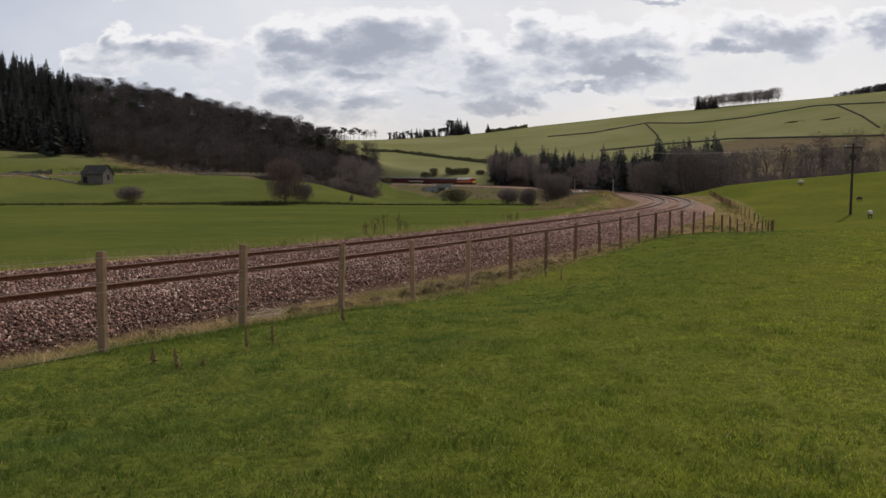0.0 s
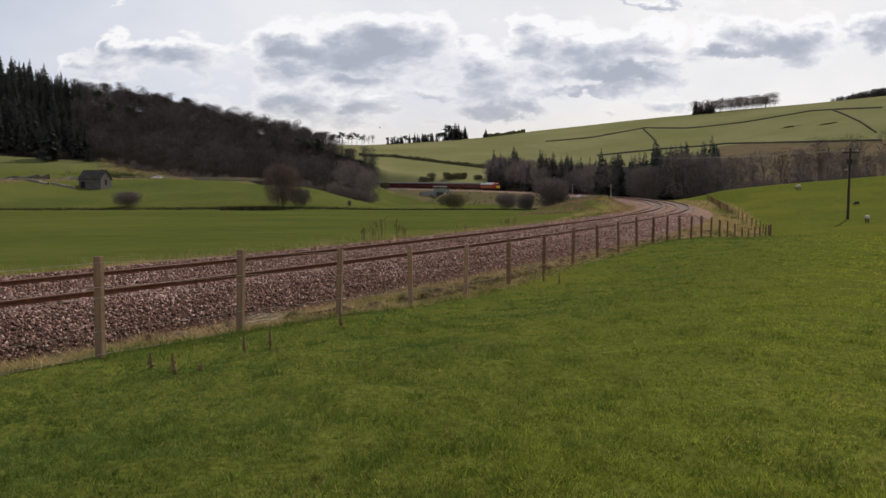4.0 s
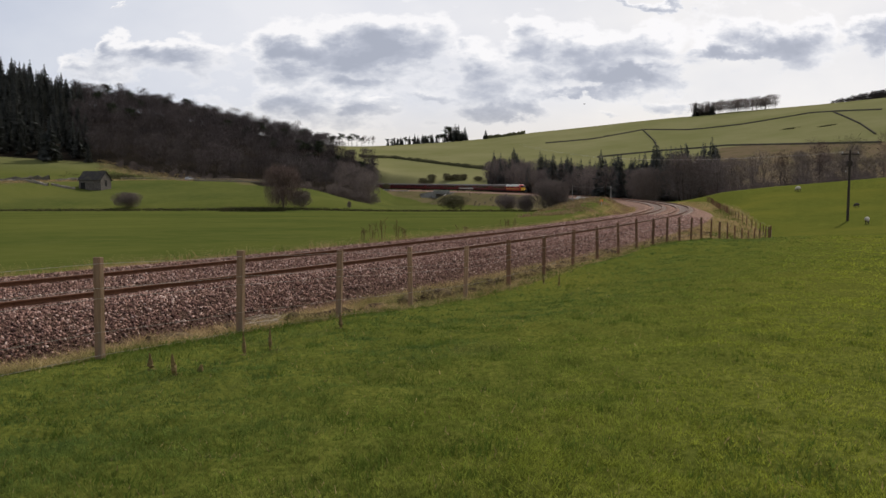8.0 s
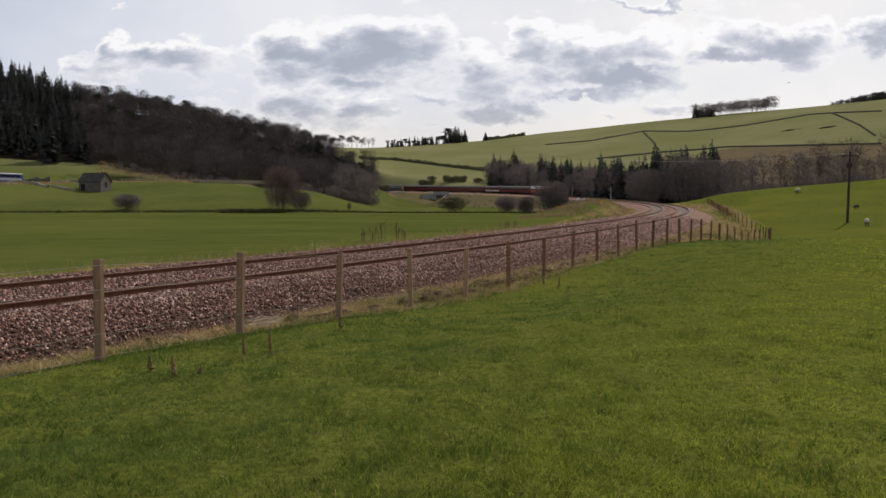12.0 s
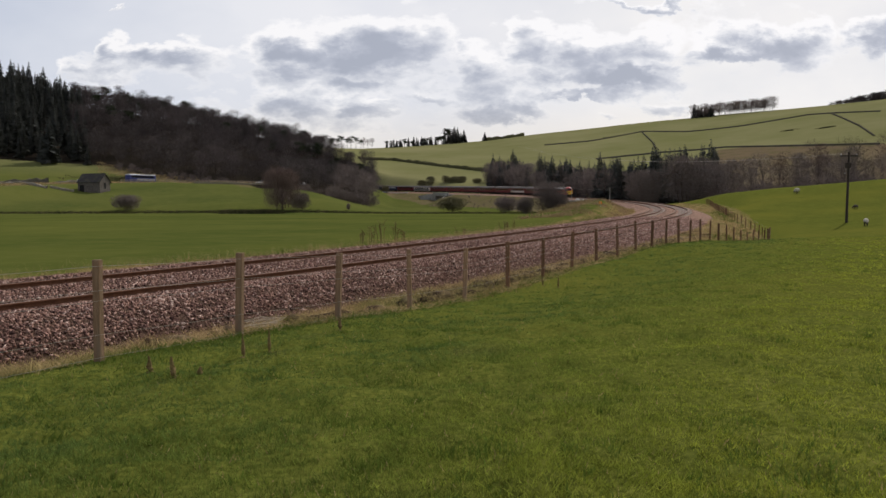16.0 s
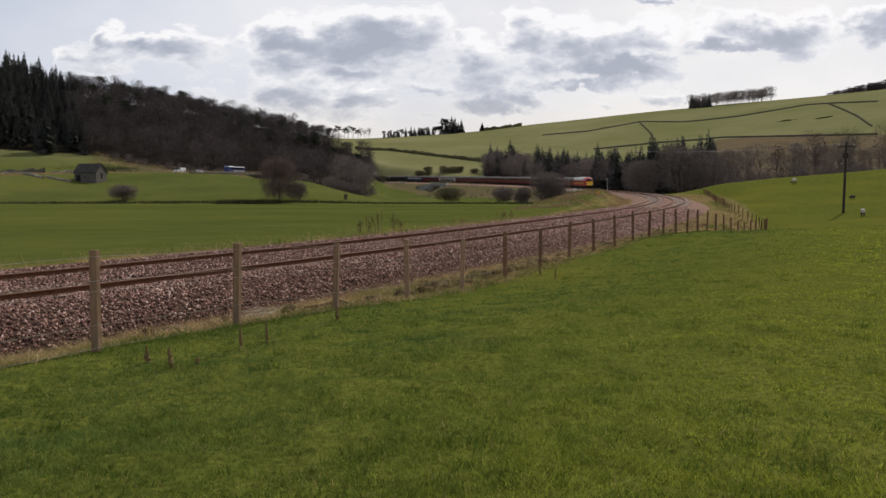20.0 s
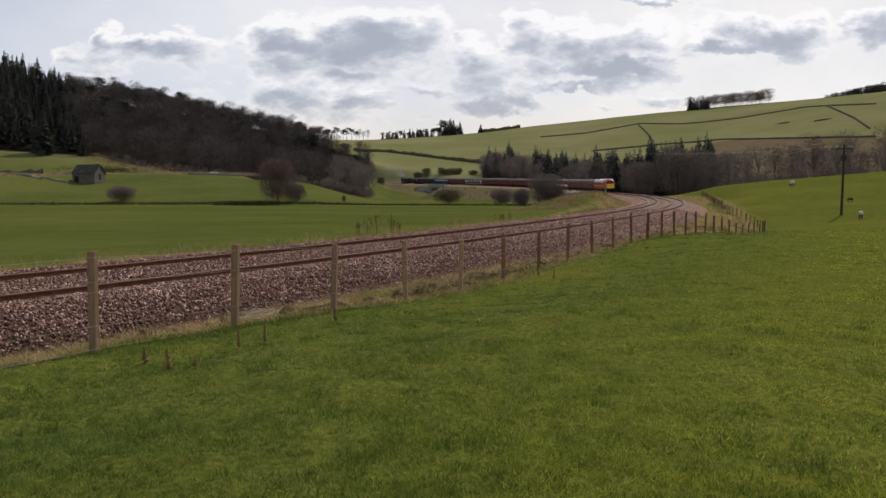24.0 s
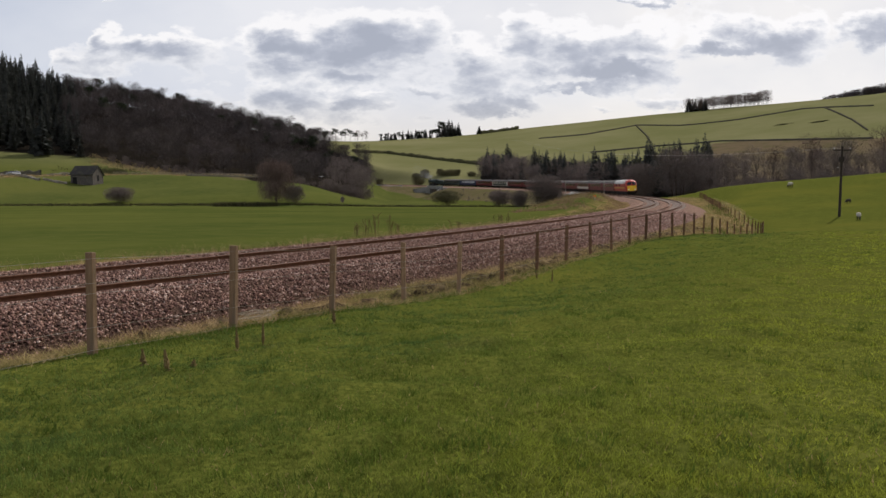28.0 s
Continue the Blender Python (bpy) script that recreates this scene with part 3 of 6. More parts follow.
    tagged(new("ground", me), "rolling green pasture with rough straw-coloured verges and wooded slopes", "ground", kind="structure")


make_ground()


# ---- the railway ----
BED = [(-7.2, -1.6), (-5.0, -0.75), (-3.6, -0.16), (-3.2, -0.10), (-2.45, -0.14), (-2.05, 0.01), (-1.5, 0.02), (-1.05, -0.03), (-0.95, -0.07), (-0.85, -0.10), (-0.5, -0.09), (0.2, -0.11),
       (0.95, -0.14), (1.35, 0.01), (1.9, 0.02), (2.35, -0.03), (2.45, -0.07), (2.55, -0.10), (2.9, -0.09), (3.5, -0.14), (5.0, -0.66), (7.4, -1.5)]


def bed_lift(s, o):
    """Ballast surface: heaped over the sleepers on the near stretch, bare sleepers round the bend."""
    l = np.interp(o, [b[0] for b in BED], [b[1] for b in BED])
    l = l - 0.45 * smooth(4.25, 4.95, o) * smooth(25, 4, s)
    in_track = (np.abs(np.abs(o) - 1.7) < 1.3)
    return l - np.maximum(l + 0.20, 0) * smooth(50, 80, s) * in_track


def make_bed():
    s = np.r_[np.arange(-55, 120, 1.0), np.arange(120, 820, 3.0)]
    offs = np.array([-7.2, -5.0, -3.6, -3.2, -3.0, -2.45, -2.05, -1.5, -1.05, -0.95, -0.85, -0.42, -0.38, 0.2, 0.38, 0.42, 0.95, 1.35, 1.9, 2.35, 2.45, 2.55, 2.95, 3.05, 3.5, 4.3, 5.0, 7.4])
    O, S = np.meshgrid(offs, s)
    P = line_at(S, O, bed_lift(S, O))
    n, k = S.shape
    i = np.arange(n * k).reshape(n, k)
    faces = np.stack([i[:-1, :-1], i[:-1, 1:], i[1:, 1:], i[1:, :-1]], -1).reshape(-1, 4)
    me = mesh_np("track_ballast", P.reshape(-1, 3), faces, M_BALLAST, True)
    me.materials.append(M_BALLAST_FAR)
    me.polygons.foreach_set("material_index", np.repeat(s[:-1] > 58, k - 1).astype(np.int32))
    return tagged(new("track_ballast", me), "grey-brown crushed stone ballast under a double railway line", "ballast", kind="structure")


def make_stones():
    rng = np.random.default_rng(3)
    bv = np.array([(1, 0, -.4), (-.5, .87, -.35), (-.5, -.87, -.3), (.1, .1, .95)], float)
    bf = np.array([(0, 1, 3), (1, 2, 3), (2, 0, 3), (1, 0, 2)])
    n = 122000
    s = -15 + 80 * rng.random(n) ** 1.8
    o = np.where(rng.random(n) < .45, 2.4 + rng.random(n) * (np.interp(s, [-15, 4, 25], [4.5, 4.75, 5.1]) - 2.4), rng.uniform(-4.2, 2.6, n))
    # none on the rails
    for c in (-1.7, 1.7):
        for g in (-0.75, 0.75):
            o = np.where(np.abs(o - c - g) < 0.10, o + 0.24, o)
    P = line_at(s, o, bed_lift(s, o))
    size = rng.uniform(0.024, 0.054, n) * np.clip(1 + (s - 20) / 60, 0.9, 1.7)
    turn = rng.normal(0, 1, (n, 3, 3))
    turn = np.linalg.qr(turn)[0]
    v = np.einsum("nij,kj->nki", turn, bv) * rng.uniform(0.6, 1.3, (n, len(bv), 1)) * size[:, None, None]
    v = v + P[:, None, :] + np.stack([0 * s, 0 * s, size * 0.30], -1)[:, None, :]
    f = bf[None] + (np.arange(n) * len(bv))[:, None, None]
    me = mesh_np("ballast_stones", v.reshape(-1, 3), f.reshape(-1, 3), M_STONE)
    tagged(new("ballast_stones", me), "loose angular pinkish-grey ballast stones", "stones", kind="stuff")


def make_track(c):
    """One canted track: two rails on concrete sleepers."""
    t = new("railway_track")
    tagged(t, "single railway track with rusty rails on pale concrete sleepers", "track", "two tracks of the line", kind="structure")
    s = np.r_[np.arange(-55, 200, 1.0), np.arange(200, 820, 4.0)]
    for g, side in ((-0.752, -1), (0.752, 1)):
        prof = [(-0.07, -0.16), (-0.012, -0.13), (-0.012, -0.045), (-0.036, -0.035), (-0.036, 0.0), (0.036, 0.0), (0.036, -0.035), (0.012, -0.045), (0.012, -0.13), (0.07, -0.16)]
        k = len(prof)
        cc = np.interp(s, _S, _C) / 2 * side
        P = np.stack([line_at(s, c + g + a, cc + b) for a, b in prof], 1)
        i = np.arange(len(s) * k).reshape(len(s), k)
        faces = np.stack([i[:-1, :-1], i[:-1, 1:], i[1:, 1:], i[1:, :-1]], -1).reshape(-1, 4)
        me = mesh_np("rail", P.reshape(-1, 3), faces, M_RUST)
        me.materials.append(M_HEAD)
        idx = np.tile(np.array([0, 0, 0, 0, 1, 0, 0, 0, 0]), len(s) - 1)
        me.polygons.foreach_set("material_index", idx.astype(np.int32))
        part("rail", me, None, t)
    bm = boxes((-1.25, 1.25, -0.13, 0.13, -0.36, -0.165), bevel=0.03)
    me = bpy.data.meshes.new("sleeper")
    bm.to_mesh(me)
    bm.free()
    me.materials.append(M_SLEEPER)
    for j in range(290):
        ss = -4 + j * 0.66
        x, y, z = line_at(ss, c)
        h, cant = np.interp(ss, _S, _H), np.interp(ss, _S, _C)
        ob = part("sleeper", me, None, t)
        ob.matrix_local = Matrix.Translation((x, y, z)) @ Matrix.Rotation(-h, 4, "Z") @ Matrix.Rotation(-math.atan2(cant, 1.5), 4, "Y")
    return t


make_bed()
make_stones()
make_track(1.7)
make_track(-1.7)


# ---- the fence along the line ----
def fence_point(n):
    x, y = -4.39 + 1.235 * n + 0.0035 * n * n + 0.05 * (n == 0), 10 + 2.35 * n
    return x, y


def make_fence():
    rng = random.Random(5)
    pts = [fence_point(n) for n in range(-3, 26)]
    s0, o0 = (float(v[0]) for v in near_line(np.array([pts[-1][0]]), np.array([pts[-1][1]])))
    for k in range(1, 46):
        s = s0 + k * 1.95
        p = line_at(s, np.interp(s, [s0, 67, 74, 78, 81, 85, 93, 110, 129, 150], [o0, 10.7, 10.0, 9.3, 8.6, 7.9, 7.3, 7.5, 8.6, 10.4]))
        pts.append((float(p[0]), float(p[1])))
    fence = new("post_and_wire_fence")
    tagged(fence, "weathered timber post and wire stock fence beside the railway", "fence")
    tops = []
    for i, (x, y) in enumerate(pts):
        g = ground_at(x, y)
        strain = i in (2, 20, 28)
        w = 0.062 if strain else rng.uniform(0.047, 0.056)
        h = (1.28 if i < 30 else 1.08) + rng.uniform(-0.03, 0.05) * (1 if i < 20 else 2.5)
        bm = bmesh.new()
        if i < 30:
            box(bm, -w, w, -w * 0.8, w * 0.8, -0.25, h, bevel=0.008)
        else:
            tube(bm, (0, 0, -0.25), (0, 0, h - 0.05), w, w * 0.95, 7)
        ob = part("post", bm, M_POST if i < 8 else M_POST_SHADED, fence)
        ob.matrix_local = pose(x, y, g, rng.uniform(-1.5, 1.5), rng.uniform(-1.5, 1.5), -12 + rng.uniform(-6, 6))
        tops.append(Vector((x, y, g)))
    for lift in (1.22, 0.91, 0.78, 0.35, 0.06):
        bm = bmesh.new()
        for a, b in zip(tops[:58], tops[1:59]):
            mid = (a + b) / 2 + Vector((0, 0, -0.012))
            for p, q in ((a, mid), (mid, b)):
                off = Vector((0.055, -0.03, lift))
                tube(bm, p + off, q + off, 0.0028, 0.0028, 3)
        part("wire", bm, M_WIRE, fence)


make_fence()


# ---- trees ----
def ring_tube(V, F, pts, radii, n=5):
    base = sum(len(v) for v in V)
    pts = [Vector(p) for p in pts]
    rows = []
    for i, p in enumerate(pts):
        d = pts[min(i + 1, len(pts) - 1)] - pts[max(i - 1, 0)]
        q = d.to_track_quat("Z", "Y").to_matrix()
        for j in range(n):
            c = q @ Vector((math.cos(2 * math.pi * j / n), math.sin(2 * math.pi * j / n), 0))
            rows.append(p + c * radii[i])
    V.append(np.array([r[:] for r in rows]))
    for i in range(len(pts) - 1):
        for j in range(n):
            a, b = base + i * n + j, base + i * n + (j + 1) % n
            F.append((a, b, b + n))
            F.append((a, b + n, a + n))


def dome_tree(seed, height=13.0, width=0.42, base=0.2, lobes=9, twigs=120, twig=0.9, half=0.05, fat=0.012, stems=1, limb=0.3, flat=0.8, hang=0.0):
    """Trunk arrays and twig arrays of a leafless tree whose crown is a heap of rounded lobes of fine twigs."""
    rng = np.random.default_rng(seed)
    TV, TF = [], []
    feet = [np.array((0.0, 0.0))] if stems == 1 else [rng.normal(0, width * height * .28, 2) for _ in range(stems)]
    zc, hz, R = height * (base + 1) / 2, height * (1 - base) / 2, width * height
    lr = R * (0.62 if lobes < 6 else 0.50)
    cs = []
    for k in range(lobes):
        a, q = k * 2.4 + rng.uniform(-.3, .3), math.sqrt((k + .5) / lobes)
        top = rng.uniform(.55, 1.0) if k % 2 else rng.uniform(-1.0, .3)
        rad = (R - lr * .8) * q * math.sqrt(max(.15, 1 - (.75 * top) ** 2))
        cs.append(np.array((math.cos(a) * rad, math.sin(a) * rad, zc + top * max(hz - lr * flat, 0))))
    for f in feet:
        ring_tube(TV, TF, [(f[0] * .5, f[1] * .5, -.4), (f[0] * .8, f[1] * .8, height * .35), (f[0], f[1], height * .72)], [height * fat, height * fat * .7, height * fat * .25], 5)
    W = []
    for k, c in enumerate(cs):
        f = feet[k % len(feet)]
        root = np.array((f[0] * .8, f[1] * .8, min(c[2] * .55, height * .5)))
        w = height * fat * limb
        ring_tube(TV, TF, [tuple(root), tuple((root + c) / 2 + (0, 0, -.02 * height)), tuple(c + (0, 0, lr * .3))], [w, w * .7, w * .3], 3)
        n = twigs
        r0 = lr * rng.uniform(.85, 1.15)
        d = rng.normal(0, 1, (n, 3)) + (0, 0, .35 if stems == 1 else -.05)
        d /= np.linalg.norm(d, axis=1)[:, None]
        p = c + d * r0 * (rng.uniform(.35, 1.0, (n, 1)) ** .5) * np.array((1, 1, flat))
        t = np.cross(d, rng.normal(0, 1, (n, 3)))
        t /= np.linalg.norm(t, axis=1)[:, None]
        fuzz = (rng.random(n) < .45)[:, None]
        e = np.where(fuzz, d * .8 + t * .35 + (0, 0, .3), t * .8 + d * .45 + (0, 0, .25))
        down = (rng.random(n) < hang)[:, None]
        e = np.where(down, rng.normal(0, .18, (n, 3)) + (0, 0, -1), e)
        e /= np.linalg.norm(e, axis=1)[:, None]
        side = np.cross(e, np.where(fuzz, rng.normal(0, 1, (n, 3)), d))
        side /= np.linalg.norm(side, axis=1)[:, None] + 1e-9
        side *= half * rng.uniform(.6, 1.4, (n, 1))
        l = twig * rng.uniform(.5, 1.5, (n, 1)) * np.where(down, 2.6, 1.0)
        W.append(np.stack([p - side, p + side, p + e * l], 1).reshape(-1, 3))
    W = np.concatenate(W)
    W[:, 2] = np.maximum(W[:, 2], .05)
    return (np.concatenate(TV), np.array(TF)), (W, np.arange(len(W)).reshape(-1, 3))


def conifer(seed, height=18.0, width=0.17, bare=0.12, step=0.55):
    """Trunk arrays and needle arrays of a spruce with drooping, ragged whorls."""
    rng = random.Random(seed)
    TV, TF = [], []
    ring_tube(TV, TF, [(0, 0, -.4), (0, 0, height * .5), (0, 0, height * .98)], [height * .013, height * .008, .02], 5)
    W, WF = [], []
    z = height * bare
    while z < height * 0.99:
        f = (z / height - bare) / (1 - bare)
        L = height * width * (1 - f) ** 0.8 * rng.uniform(.8, 1.15) + 0.12
        n = 7 if f < .8 else 5
        a0 = rng.uniform(0, 6.28)
        for k in range(n):
            a = a0 + 6.283 * k / n + rng.gauss(0, .2)
            l = L * rng.uniform(.55, 1.2)
            d = Vector((math.cos(a), math.sin(a), 0))
            t = Vector((-math.sin(a), math.cos(a), 0))
            tip = Vector((0, 0, z)) + d * l + Vector((0, 0, rng.uniform(-.34, .02) * l))
            root = Vector((0, 0, z + 0.15))
            w = l * rng.uniform(.20, .34)
            midp = root.lerp(tip, .55) + Vector((0, 0, .06 * l))
            hang = Vector((0, 0, -rng.uniform(.25, .5) * l * .7 - .12))
            b = len(W)
            W.extend((root[:], (midp + t * w)[:], tip[:], (midp - t * w)[:], (midp + hang + t * w * .5)[:], (root.lerp(tip, .8) + hang * .7 - t * w * .3)[:]))
            WF.extend(((b, b + 1, b + 2), (b, b + 2, b + 3), (b, b + 4, b + 2), (b + 1, b + 5, b + 2), (b + 3, b + 4, b + 2)))
        z += step * rng.uniform(.75, 1.25) * (1 - .35 * f)
    return (np.concatenate(TV), np.array(TF)), (np.array(W), np.array(WF))


def pine(seed, height=14.0):
    """Bare trunk with a clumped, flat-topped crown of needle tufts."""
    rng = random.Random(seed)
    TV, TF = [], []
    pts = [(0, 0, -.3), (rng.gauss(0, .3), rng.gauss(0, .3), height * .5), (rng.gauss(0, .5), rng.gauss(0, .5), height * .92)]
    ring_tube(TV, TF, pts, [height * .018, height * .013, height * .004], 5)
    W, WF = [], []
    for _ in range(15):
        z = height * rng.uniform(.55, .97)
        a = rng.uniform(0, 6.28)
        l = height * rng.uniform(.05, .2)
        c = Vector((math.cos(a) * l, math.sin(a) * l, z))
        ring_tube(TV, TF, [(pts[1][0], pts[1][1], z - l * .5), c[:]], [.07, .03], 3)
        rad = height * rng.uniform(.05, .10)
        for _ in range(46):
            d = Vector((rng.gauss(0, 1), rng.gauss(0, 1), rng.gauss(0, .55)))
            p = c + d * rad * .6
            e = (d.normalized() + Vector((rng.gauss(0, .5), rng.gauss(0, .5), .5))).normalized() * rad * .6
            s = e.cross(Vector((rng.gauss(0, 1), rng.gauss(0, 1), 1))).normalized() * rad * .2
            b = len(W)
            W.extend(((p - s)[:], (p + s)[:], (p + e)[:]))
            WF.append((b, b + 1, b + 2))
    return (np.concatenate(TV), np.array(TF)), (np.array(W), np.array(WF))


def merge_wood(name, items, templates, which, material, label):
    """Joins many trees of a wood into one mesh of stuff: items (template, x, y, z, scale, turn)."""
    V, F, base = [], [], 0
    for k, x, y, z, sc, a in items:
        v, f = templates[k][which]
        c, s = math.cos(a), math.sin(a)
        w = np.stack([(v[:, 0] * c - v[:, 1] * s) * sc + x, (v[:, 0] * s + v[:, 1] * c) * sc + y, v[:, 2] * sc + z], 1)
        V.append(w)
        F.append(f + base)
        base += len(v)
    me = mesh_np(name, np.concatenate(V), np.concatenate(F), material)
    return tagged(new(name, me), label, "wood", kind="stuff")


BARE = [dome_tree(10 + i, 13.0, wd, bs, 13, 112, 0.85, 0.030, fat=.013, limb=.4) for i, (wd, bs) in enumerate(((.34, .16), (.40, .2), (.28, .12), (.44, .16)))]
FAR = [dome_tree(110 + i, 13.0, wd, bs, lb, 80, 0.98, 0.062, fat=.011) for i, (wd, bs, lb) in enumerate(((.36, .06, 9), (.42, .10, 10), (.32, .05, 8), (.45, .08, 11)))]
PLANTED = [dome_tree(150 + i, 15.0, .34, .0, 7, 50, 1.6, 0.17, fat=.010) for i in range(3)]
SCRUB = [dome_tree(130 + i, 4.0, wd, 0.0, 7, 90, 0.55, 0.030, fat=.010, stems=3) for i, wd in enumerate((.55, .65, .48))]
SPRUCE = [conifer(30 + i, 18.0, w, 0.05, step=0.66) for i, w in enumerate((0.20, 0.24, 0.17))]
BELT = [dome_tree(210 + i, 13.0, wd, bs, 12, 120, 0.85, 0.026, fat=.011, limb=.4) for i, (wd, bs) in enumerate(((.32, .16), (.36, .22), (.26, .14), (.40, .2)))]
PINES = [pine(50 + i) for i in range(3)]


def scatter(rng, n, test, box4, gap):
    pts, cell = [], {}
    tries = 0
    while len(pts) < n and tries < n * 40:
        tries += 1
        x, y = rng.uniform(*box4[:2]), rng.uniform(*box4[2:])
        if not test(x, y):
            continue
        key = (int(x // gap), int(y // gap))
        if any((cell.get((key[0] + i, key[1] + j)) is not None) and (cell[(key[0] + i, key[1] + j)][0] - x) ** 2 + (cell[(key[0] + i, key[1] + j)][1] - y) ** 2 < gap * gap for i in (-1, 0, 1) for j in (-1, 0, 1)):
            continue
        cell[key] = (x, y)
        pts.append((x, y))
    P = np.array(pts)
    return list(zip(P[:, 0], P[:, 1], ground(P[:, 0], P[:, 1])))


def off_line(pts, gap=8.0):
    """Leaves out what would stand on the railway."""
    P = np.array([p[:2] for p in pts])
    o = np.abs(near_line(P[:, 0], P[:, 1])[1])
    return [p for p, d in zip(pts, o) if d > gap]


def make_woods():
    rng = random.Random(11)
    # spruce block on the hill
    pts = scatter(rng, 250, lambda x, y: y > 60 and -0.66 < x / y < -0.45 + rng.gauss(0, .008) and 379 < math.hypot(x, y) < 545, (-380, -140, 300, 530), 3.6)
    items = [(rng.randrange(3), x, y, z, rng.choice((.62, .8, .92, 1.0, 1.14)) * rng.uniform(.9, 1.1) * np.interp(x / y, [-.51, -.455], [1, .8]), rng.uniform(0, 6.28)) for x, y, z in pts]
    merge_wood("spruce_plantation", items, SPRUCE, 1, M_NEEDLE, "dense dark spruce plantation on the hillside")
    merge_wood("spruce_trunks", items, SPRUCE, 0, M_BARK_WOOD, "trunks of the dark spruce plantation")

    # leafless wood
    def slope(x, y):
        u = x / y
        return -0.46 < u < -0.082 and np.interp(u, [-.47, -.42, -.38, -.34, -.28, -.24, -.21, -.18, -.082], [383, 380, 365, 352, 356, 366, 380, 300, 318]) < math.hypot(x, y) < 590 and np.min(np.hypot(ROAD_P[:, 0] - x, ROAD_P[:, 1] - y)) > 6
    pts = off_line(scatter(rng, 450, slope, (-300, -22, 280, 600), 4.4))
    items = [(rng.randrange(4), x, y, z, rng.uniform(.78, 1.12), rng.uniform(0, 6.28)) for x, y, z in pts]
    pts = scatter(rng, 170, lambda x, y: -0.445 < x / y < -0.105 and 462 < math.hypot(x, y) < 552, (-260, -40, 400, 550), 3.9)
    items += [(rng.randrange(4), x, y, z - 2.6, rng.uniform(.74, 1.02) * np.interp(x / y, [-.44, -.42, -.33, -.2], [.8, 1.15, 1.1, .98]), rng.uniform(0, 6.28)) for x, y, z in pts]
    front = [i for i in items if i[1] / i[2] > -0.135 and math.hypot(i[1], i[2]) < 400]
    items = [i for i in items if i not in front]
    merge_wood("wood_edge_crowns", front, FAR, 1, M_TWIG_BELT, "paler leafless scrub at the low end of the wood")
    merge_wood("wood_edge_trunks", front, FAR, 0, M_BARK, "trunks of the scrub at the end of the wood")
    low = []
    for _ in range(110):
        u = rng.uniform(-.42, -.078)
        r = np.interp(u, [-.47, -.42, -.38, -.34, -.28, -.24, -.21, -.18, -.078], [383, 380, 365, 352, 356, 366, 380, 300, 314]) + rng.uniform(-5, 3)
        y = r / math.sqrt(1 + u * u)
        low.append((u * y, y, ground_at(u * y, y)))
    low = [(rng.randrange(3), x, y, z, rng.uniform(.35, .95) * (1.35 if x / y > -.14 else 1), rng.uniform(0, 6.28)) for x, y, z in low if np.min(np.hypot(ROAD_P[:, 0] - x, ROAD_P[:, 1] - y)) > 5]
    merge_wood("wood_foot_scrub", low, SCRUB, 1, M_TWIG_BELT, "brown scrub along the foot of the wood")
    merge_wood("leafless_wood", items, FAR, 1, M_TWIG_SHADED, "leafless brown deciduous wood on the hillside")
    merge_wood("leafless_wood_trunks", items, FAR, 0, M_BARK_WOOD, "dark trunks of the leafless hillside wood")
    # open-grown old trees, then pines, along the crest
    pts = scatter(rng, 22, lambda x, y: (-0.425 < x / y < -0.30 or -.2 < x / y < -.14) and 490 < math.hypot(x, y) < 552, (-260, -50, 420, 550), 6.5)
    items = [(rng.randrange(4), x, y, z, rng.uniform(.80, 1.0) * np.interp(x / y, [-.42, -.33, -.2], [1.35, 1.2, .85]), rng.uniform(0, 6.28)) for x, y, z in pts]
    merge_wood("crest_trees", items, BELT, 1, M_TWIG_SHADED, "rounded bare trees along the crest of the wood")
    merge_wood("crest_trunks", items, BELT, 0, M_BARK_WOOD, "trunks of the bare trees along the crest")
    pts = scatter(rng, 24, lambda x, y: -0.44 < x / y < -0.10 and 440 < math.hypot(x, y) < 545, (-250, -40, 420, 600), 6.0)
    items = [(rng.randrange(3), x, y, z, rng.uniform(.62, .9) * (1.25 if x / y < -.3 else 1.0), rng.uniform(0, 6.28)) for x, y, z in pts]
    pts = off_line(scatter(rng, 26, lambda x, y: -0.19 < x / y < -0.105 and 395 < math.hypot(x, y) < 480, (-90, -38, 380, 480), 4.5))
    items += [(rng.randrange(3), x, y, z - 3, rng.uniform(.8, 1.05), rng.uniform(0, 6.28)) for x, y, z in pts]
    merge_wood("pine_belt", items, PINES, 1, M_PINE, "scattered dark pines along the crest of the wood")
    merge_wood("pine_belt_trunks", items, PINES, 0, M_BARK_WOOD, "trunks of the pines along the crest")

    # mixed wood beyond the bend
    def mid(x, y):
        u, r = x / y, math.hypot(x, y)
        return 0.06 < u < 0.352 and np.interp(u, [.05, .08, .12, .16, .2, .365], [446, 422, 385, 346, 290, 240]) < r < np.interp(u, [.05, .12, .2, .365], [520, 465, 380, 305])
    pts = off_line(scatter(rng, 230, mid, (15, 130, 215, 500), 4.2), 11)
    far = lambda x, y: np.interp(math.hypot(x, y), [250, 330, 450], [1.0, 1.12, 1.18])
    it1 = [(rng.randrange(3), x, y, z, rng.uniform(.70, 1.02) * far(x, y), rng.uniform(0, 6.28)) for x, y, z in pts if rng.random() < .20]
    it2 = [(rng.randrange(4), x, y, z, rng.uniform(.72, 1.0) * far(x, y), rng.uniform(0, 6.28)) for x, y, z in pts if rng.random() < .9]
